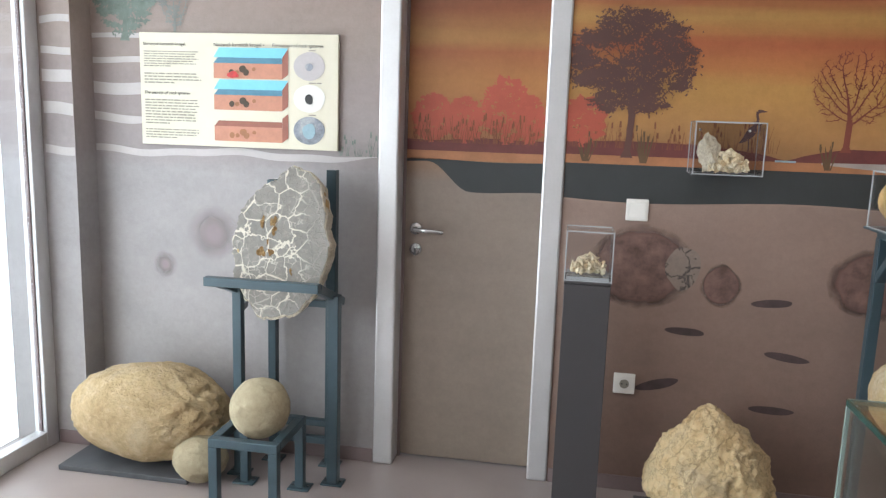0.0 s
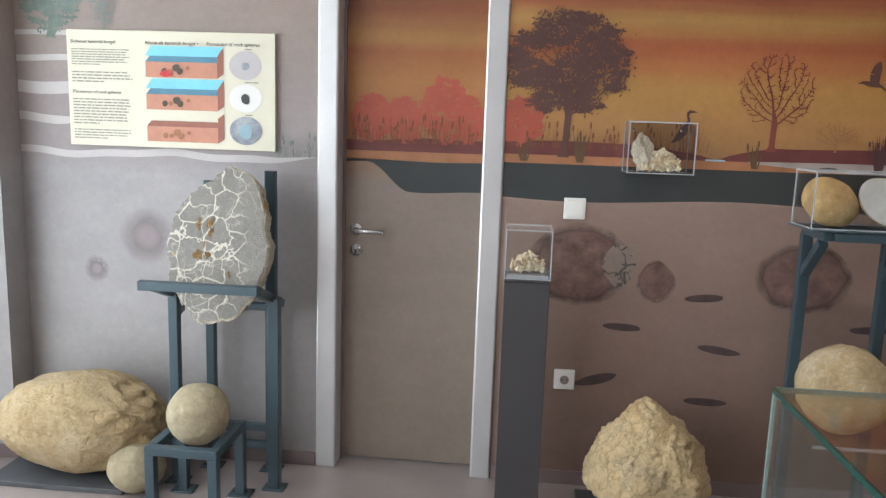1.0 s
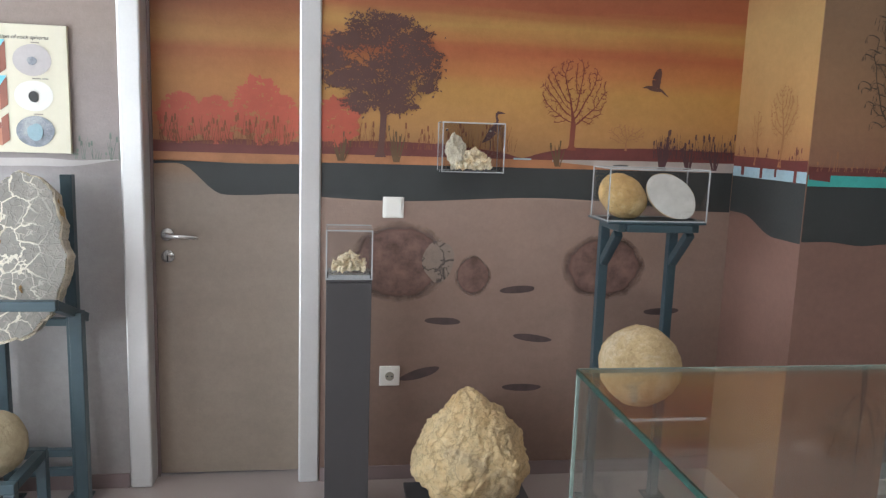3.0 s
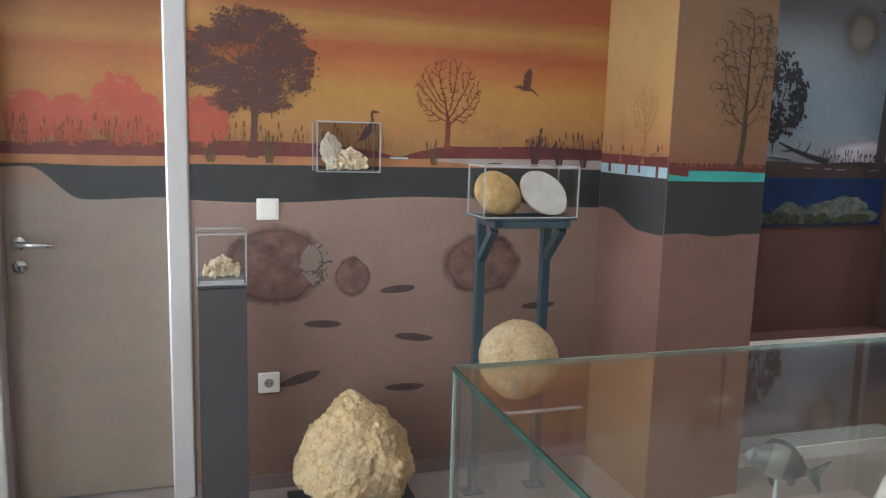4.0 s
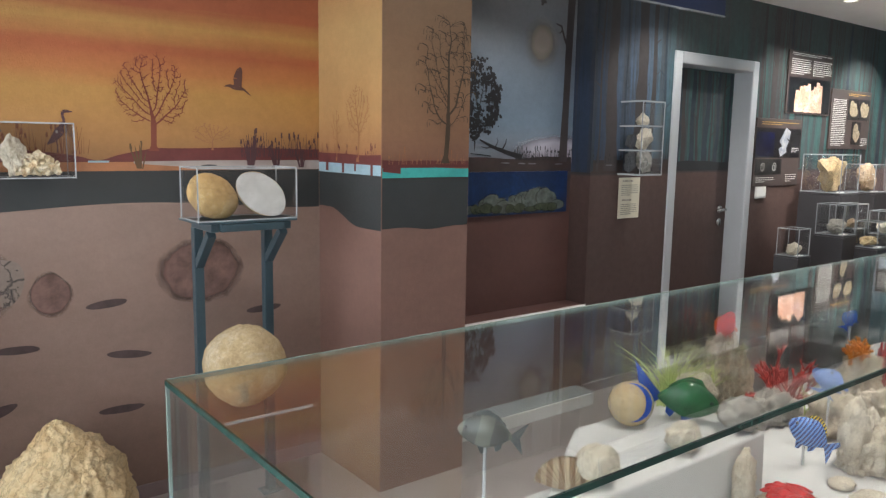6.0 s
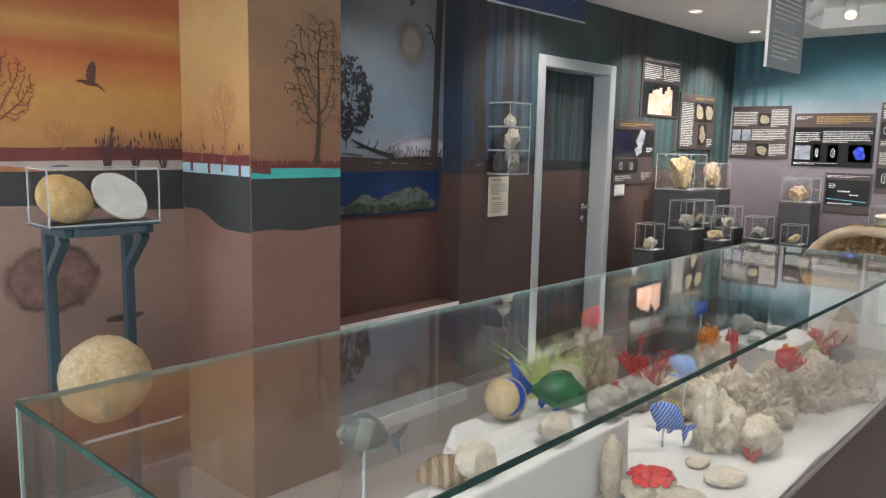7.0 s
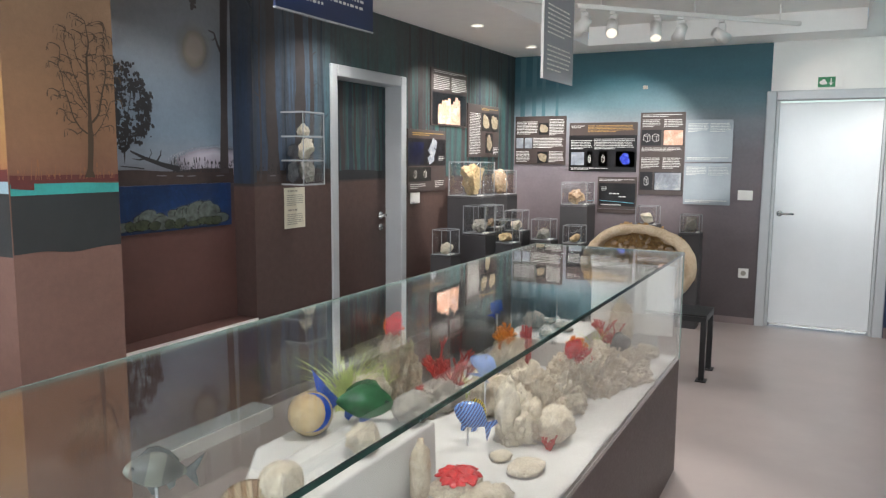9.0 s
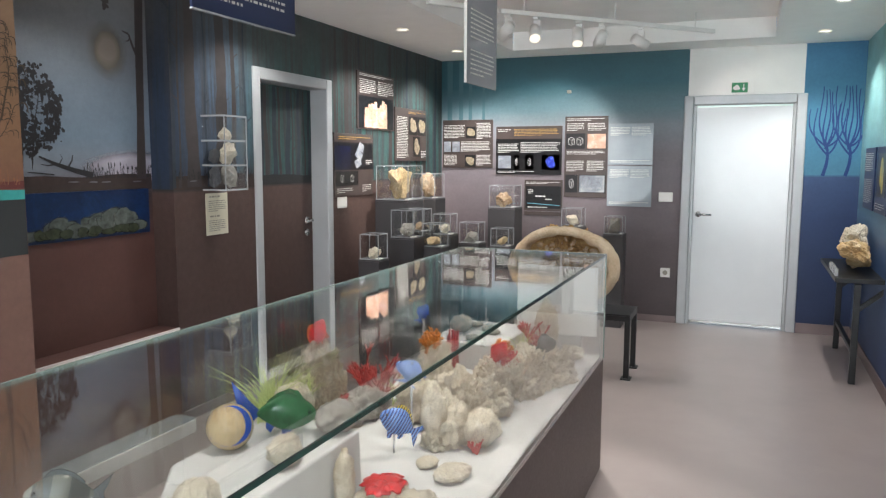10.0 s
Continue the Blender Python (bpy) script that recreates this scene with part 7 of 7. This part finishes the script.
fields(*q, (("tg", 0.28, 0.97, 0.80, 0.95), ("t", 0.03, 0.24, 0.88, 0.95), ("black", 0.0, 1.0, 0.0, 0.74), ("t", 0.03, 0.36, 0.45, 0.65), ("t", 0.38, 0.97, 0.45, 0.68), ("icepic", 0.03, 0.24, 0.12, 0.4), ("wire", 0.27, 0.36, 0.1, 0.42), ("wire", 0.45, 0.58, 0.1, 0.42), ("bluepic", 0.7, 0.97, 0.1, 0.42), ("t", 0.03, 0.6, 0.03, 0.08)), 27)
q = east(1.781, 1.14, 1.376, 1.90, "tall dark information panel with crystal diagrams")
fields(*q, (("t", 0.05, 0.95, 0.94, 0.98), ("t", 0.05, 0.47, 0.82, 0.92), ("t", 0.53, 0.95, 0.82, 0.92), ("wire", 0.03, 0.48, 0.6, 0.79), ("pinkpic", 0.52, 0.97, 0.6, 0.79), ("t", 0.05, 0.95, 0.53, 0.58), ("t", 0.05, 0.47, 0.32, 0.46), ("t", 0.53, 0.95, 0.32, 0.46), ("wire", 0.03, 0.32, 0.06, 0.28), ("icepic", 0.35, 0.97, 0.06, 0.28)), 33)
q = east(2.17, 1.0, 1.792, 1.302, "small black panel with a line chart")
fields(*q, (("black", 0.04, 0.96, 0.08, 0.80), ("t", 0.04, 0.96, 0.86, 0.94), ("t", 0.3, 0.7, 0.45, 0.5), ("t", 0.1, 0.25, 0.55, 0.7), ("t", 0.55, 0.8, 0.36, 0.40), ("t", 0.1, 0.9, 0.10, 0.14)), 39)
bm = fresh(); ribbon(bm, steps(0.03, 0.35, 12), lambda x: 0.075 - 0.02 * x / 0.35 + 0.004, lambda x: 0.075 - 0.02 * x / 0.35)
part("chart_line", bm, M["dsky"], q[0], m=Matrix.Translation((0, -0.003, 0)))
q = east(2.17, 0.955, 1.792, 0.995, "narrow grey caption strip under a chart")
# dark boards; the window's glare on them is put into a pale colour
M["glareboard"] = plain("board_with_painted_glare", (150, 158, 164), 0.08, var=0.1, bmp=0.0)
for z0, z1 in ((1.065, 1.44), (1.45, 1.829)):
    t = board((FX - 0.014, 1.37, z0), -90, 0.405, z1 - z0, M["glareboard"], "glossy dark panel with window glare painted pale", G)
    fields(t, 0.405, z1 - z0, (("t", 0.05, 0.48, 0.70, 0.92), ("t", 0.52, 0.95, 0.70, 0.92), ("t", 0.05, 0.95, 0.05, 0.12)), 45)
sw3 = thing("light_switch", (FX - 0.001, 0.84, 1.16), "white plastic double switch plate", "switch", rz=-90)
part("plate", box(fresh(), -0.062, 0.062, -0.01, 0, -0.043, 0.043, 0.004), M["white"], sw3)
part("rocker", box(fresh(), -0.05, 0.05, -0.013, -0.0101, -0.033, 0.033, 0.003), M["white"], sw3)
so2 = thing("power_socket", (FX - 0.001, 0.82, 0.465), "white plastic wall socket", "socket", rz=-90)
part("plate", box(fresh(), -0.043, 0.043, -0.010, 0, -0.043, 0.043, 0.004), M["white"], so2)
part("insert", rod(fresh(), (0, -0.0101, 0), (0, -0.013, 0), 0.022, n=28), M["greytext"], so2)
ex = thing("exit_sign", (FX - 0.001, 0.325, 2.075), "green and white exit sign over the door", "sign", rz=-90)
part("plate", box(fresh(), 0, 0.19, -0.012, 0, 0, 0.092, 0.002), M["white"], ex)
part("green_field", box(fresh(), 0.005, 0.135, -0.0135, -0.0121, 0.004, 0.088), M["green"], ex)
bm = fresh()
box(bm, 0.098, 0.106, -0.015, -0.0136, 0.03, 0.075); flat(bm, [(0.086, 0.04), (0.118, 0.04), (0.102, 0.016)])
for v in bm.verts:
    if abs(v.co.y) < 0.005:
        v.co.y = -0.015
part("arrow", bm, M["wtext"], ex)
bm = fresh(); oval(bm, 0.045, 0.045, 0.022, 0.026, 3, 0.3)
part("white_mark", bm, M["wtext"], ex, m=Matrix.Translation((0, -0.015, 0)))
sn = thing("wall_sensor", (FX - 0.001, 1.75, 2.13), "small grey wall sensor", "sensor", rz=-90)
part("body", box(fresh(), -0.02, 0.02, -0.02, 0, -0.015, 0.015, 0.004), M["greytext"], sn)

# pedestals with covers in the corner
PG = "covered mineral pedestals in the corner"
for i, (x, y, w, z, h, r) in enumerate(((6.22, 2.80, 0.30, 1.165, 0.27, 0.13), (6.86, 2.82, 0.24, 1.15, 0.21, 0.10), (5.27, 2.55, 0.16, 0.80, 0.17, 0.055), (5.76, 2.52, 0.20, 0.91, 0.20, 0.075),
        (5.93, 2.36, 0.17, 0.83, 0.17, 0.065), (6.05, 2.55, 0.17, 0.93, 0.17, 0.05), (6.28, 2.42, 0.17, 0.89, 0.16, 0.065), (6.38, 2.22, 0.18, 0.82, 0.16, 0.065), (6.5, 2.0, 0.17, 0.79, 0.14, 0.05),
        (7.4, 2.26, 0.26, 1.05, 0.20, 0.10), (7.45, 1.62, 0.20, 0.89, 0.16, 0.075), (7.4, 1.235, 0.18, 0.84, 0.15, 0.075))):
    pedestal((x, y, 0), w, w, z, "dark grey pedestal in a group of different heights", PG)
    vitrine((x, y, z), w - 0.02, w - 0.02, h, "clear acrylic cover over a mineral on a dark pedestal", PG)
    chunk("mineral", (x, y, z + 0.001), (r * 1.0, r * 0.62, r * (0.80 if i in (0, 1, 11) else 0.55)), 170 + i, ("cone", "rust", "pale", "grey")[i % 4], "cream and ochre broken mineral under an acrylic cover", "minerals in the corner")
    solid("label_card", box(fresh(), -0.034, 0.034, -0.014, 0.014, 0, 0.008), M["wtext"], (x - w * 0.2, y - w * 0.36, z + 0.001), "small white label card", "card", "label cards in the corner", False)

# geode on a black bench
bench = thing("bench", (5.9, 1.22, 0), "black steel bench that carries a large geode", "bench")
for x in (-0.16, 0.16):
    for y in (-0.36, 0.36):
        part("leg", bar(fresh(), (x, y, 0.004), (x, y, 0.40), 0.036), M["black"], bench)
        foot_plate(bench, x, y, "black")
for x in (-0.16, 0.16):
    part("rail", bar(fresh(), (x, -0.378, 0.418), (x, 0.378, 0.418), 0.036), M["black"], bench)
for y in (-0.36, 0.36):
    part("rail", bar(fresh(), (-0.14, y, 0.418), (0.14, y, 0.418), 0.036), M["black"], bench)
part("seat", box(fresh(), -0.178, 0.178, -0.378, 0.378, 0.437, 0.447, 0.002), M["black"], bench)
geo = thing("geode", (5.85, 1.335, 0.447), "large round buff geode with a dark crystal hollow", "mineral specimen")
bm = fresh()
n, prof = 72, ((0.76, 0.03), (0.79, -0.05), (0.86, -0.085), (0.95, -0.06), (1.0, 0.0), (0.97, 0.08), (0.86, 0.12), (0.5, 0.13))
g = []
for i in range(n):
    a = 6.2832 * i / n
    wob = 1 + 0.05 * noise.noise(Vector((math.cos(a) * 1.5, math.sin(a) * 1.5, 4))) + 0.02 * noise.noise(Vector((math.cos(a) * 7, math.sin(a) * 7, 4)))
    for k, (r, d) in enumerate(prof):
        rr = r * wob * (1 + (0.10 * noise.noise(Vector((math.cos(a) * 4, math.sin(a) * 4, 9))) if k < 2 else 0))
        g.append(bm.verts.new((d, 0.40 * rr * math.cos(a), 0.29 + 0.29 * rr * math.sin(a))))
m_ = len(prof)
for i in range(n):
    for k in range(m_ - 1):
        a, b = i * m_ + k, ((i + 1) % n) * m_ + k
        bm.faces.new((g[a], g[a + 1], g[b + 1], g[b]))
bmesh.ops.recalc_face_normals(bm, faces=bm.faces)
M["geodering"] = stone("pinkish_buff_rind", ((176, 148, 114), (208, 186, 156), (224, 210, 188)), 26, 0.2, 0.6, (140, 110, 78))
part("shell_ring", bm, M["geodering"], geo, "smooth buff outer ring", True)
hol = blob(0.05, 0.335, 0.25, 44, 0.2, 0.2, 5, 3)
for v in hol.verts:
    v.co += Vector((0.07, 0, 0.30))
part("hollow", hol, stone("brown_crystal_hollow", ((120, 88, 54), (176, 138, 88), (212, 182, 132)), 26, 0.6, 1.0), geo, "brown crystalline hollow")
bm = fresh()
rnd = random.Random(26)
for i in range(150):
    a, k = rnd.uniform(0, 6.283), math.sqrt(rnd.random()) * 0.9
    m = Matrix.Translation((rnd.uniform(-0.005, 0.02), 0.30 * k * math.cos(a), 0.30 + 0.21 * k * math.sin(a))) @ Euler((rnd.uniform(0, 6), rnd.uniform(0, 6), 0)).to_matrix().to_4x4() @ Matrix.Diagonal((1, 0.7, 1.4, 1))
    bmesh.ops.create_icosphere(bm, subdivisions=1, radius=rnd.uniform(0.008, 0.024), matrix=m)
part("crystals", bm, M["rust"], geo, "brown and cream crystal lumps")

# stand with a rock beside the blue wall
bt = thing("wall_stand", (6.72, -0.62, 0), "tall black steel stand beside the blue wall", "stand")
for x in (-0.52, 0.52):
    part("leg", bar(fresh(), (x, 0.06, 0.004), (x, 0.06, 0.68), 0.04), M["black"], bt)
    part("wall_bracket", bar(fresh(), (x, 0.06, 0.50), (x, -0.12, 0.66), 0.03), M["black"], bt)
part("shelf", box(fresh(), -0.56, 0.56, -0.14, 0.20, 0.69, 0.72, 0.003), M["black"], bt)
part("front_rail", bar(fresh(), (-0.50, 0.06, 0.22), (0.50, 0.06, 0.22), 0.03), M["black"], bt)
chunk("mineral", (6.55, -0.58, 0.721), (0.24, 0.10, 0.085), 201, "ochre", "ochre and white layered rock on a black stand")
chunk("mineral", (6.90, -0.58, 0.721), (0.15, 0.09, 0.12), 202, "pale", "white upright rock on a black stand")
for i, x in enumerate((6.3, 6.45, 6.6)):
    solid("label_stand", box(fresh(), -0.04, 0.04, -0.012, 0.012, 0, 0.05, 0.004), M["edge"], (x, -0.435, 0.72), "small clear label stand", "label", "label stands", False)
for i, x in enumerate((7.35, 6.75)):
    t = board((x, SY + 0.014, 1.13), 180, 0.5, 0.46, M["navy"], "navy panel with white print on the aqua wall", "navy panels")
    fields(t, 0.5, 0.46, (("t", 0.08, 0.9, 0.62, 0.92), ("t", 0.08, 0.9, 0.1, 0.5)) if i == 0 else (("goldpic", 0.15, 0.85, 0.25, 0.9), ("t", 0.08, 0.9, 0.05, 0.16)), 60)

# ---- ceiling fittings ----
# three of these lamps are added out of view
for x, y in DOWN:
    dl = thing("downlight", (x, y, H - 0.006), "small round recessed ceiling light", "ceiling light", "ceiling downlights")
    bm = fresh()
    bmesh.ops.create_cone(bm, cap_ends=False, segments=32, radius1=0.055, radius2=0.042, depth=0.01)
    part("ring", bm, M["white"], dl, "", True)
    part("lens", rod(fresh(), (0, 0, 0.001), (0, 0, 0.004), 0.041, n=28), M["lampglow"], dl, "glowing lens")
TA, TB = Vector((5.66, 1.77, 2.50)), Vector((7.04, 0.453, 2.50))
tr = thing("lighting_track", TA, "white ceiling lighting track with spot lamps", "lighting track")
part("track", bar(fresh(), (0, 0, 0), TB - TA, 0.034, 0.03), M["white"], tr)
part("track", bar(fresh(), (-0.012, 0.012, 0), (-0.47, 0.34, 0), 0.034, 0.03), M["white"], tr)
for k in (0.1, 0.5, 0.9):
    p = (TB - TA) * k
    part("hanger", rod(fresh(), p, p + Vector((0, 0, H + 0.16 - TA.z)), 0.005, n=8), M["white"], tr)


def spot_lamp(p, aim, watts, cone):
    sp = thing("spot_lamp", p, "white cylindrical spot lamp on the track", "spot lamp", "spot lamps on the track")
    part("adapter", box(fresh(), -0.02, 0.02, -0.02, 0.02, -0.035, -0.018, 0.003), M["white"], sp)
    part("driver_box", box(fresh(), 0.012, 0.055, -0.025, 0.025, -0.17, -0.036, 0.004), M["white"], sp)
    d = (Vector(aim) - (p + Vector((0, 0, -0.13)))).normalized()
    c = Vector((-0.03, 0, -0.13))
    body = part("head", rod(fresh(), c - d * 0.06, c + d * 0.065, 0.036, 0.042, 24), M["white"], sp, "", True)
    part("lens", rod(fresh(), c + d * 0.0655, c + d * 0.068, 0.036, n=24), M["spotlens"], body, "glowing lens")
    lamp("spot_beam", "SPOT", look(p + c + d * 0.085, Vector(aim)), watts, (1.0, 0.96, 0.91), cone=cone, radius=0.03)


for k, aim, watts, cone in ((0.03, (6.5, 3.0, 1.4), 120, 60), (0.15, (3.9, 1.0, 0.5), 170, 40), (0.335, (4.7, 0.9, 0.0), 62, 40), (0.441, (7.7, 2.0, 1.4), 144, 60), (0.625, (7.7, -0.1, 1.7), 22, 60)):
    spot_lamp(TA + (TB - TA) * k, aim, watts, cone)
# a second track, unseen, added where light falls on the showcase from above
TC = Vector((1.9, 0.80, 2.50))
tr2 = thing("lighting_track", TC, "unseen white lighting track added over the showcase", "lighting track")
part("track", bar(fresh(), (0, 0, 0), (1.9, 0, 0), 0.034, 0.03), M["white"], tr2)
for x in (0.15, 1.75):
    part("hanger", rod(fresh(), (x, 0, 0), (x, 0, H + 0.16 - TC.z), 0.005, n=8), M["white"], tr2)
for x in (0.35, 1.45):
    spot_lamp(TC + Vector((x, 0, 0)), (TC.x + x - 0.02, 1.2, 0.6), 72, 66)

# hanging signs
hs1 = thing("hanging_sign", (3.30, 2.40, 2.135), "navy hanging sign with white print", "sign")
part("board", box(fresh(), 0, 0.80, 0, 0.012, 0.008, 0.30, 0.001), M["navy"], hs1)
part("bottom_rail", box(fresh(), 0, 0.80, -0.002, 0.014, 0, 0.0075), M["edge"], hs1)
bm = fresh(); text_bars(bm, 0.06, 0.74, 0.06, 0.16, 3, 5, 0.4); part("text_block", bm, M["wtext"], hs1)
for x in (0.05, 0.75):
    part("wire", rod(fresh(), (x, 0.006, 0.30), (x, 0.006, H - 2.135), 0.002, n=6), M["chrome"], hs1)
hs2 = thing("hanging_sign", (4.0, 1.395, 1.852), "grey translucent hanging sign with pale print", "sign")
part("board", box(fresh(), 0, 0.45, 0, 0.008, 0, 0.60, 0.001), plain("grey_frosted_board", (146, 149, 155), 0.25, var=0.06, bmp=0.0), hs2)
part("edge_strip", box(fresh(), -0.006, -0.0005, -0.002, 0.010, 0, 0.60), M["white"], hs2)
bm = fresh(); text_bars(bm, 0.05, 0.40, 0.04, 0.17, 6, 5, 0.35); text_bars(bm, 0.05, 0.40, 0.21, 0.36, 7, 6, 0.35); text_bars(bm, 0.05, 0.40, 0.42, 0.50, 2, 7, 0.5)
part("text_block", bm, M["wtext"], hs2)
for x in (0.04, 0.41):
    part("wire", rod(fresh(), (x, 0.004, 0.60), (x, 0.004, H + 0.16 - 1.852), 0.002, n=6), M["chrome"], hs2)
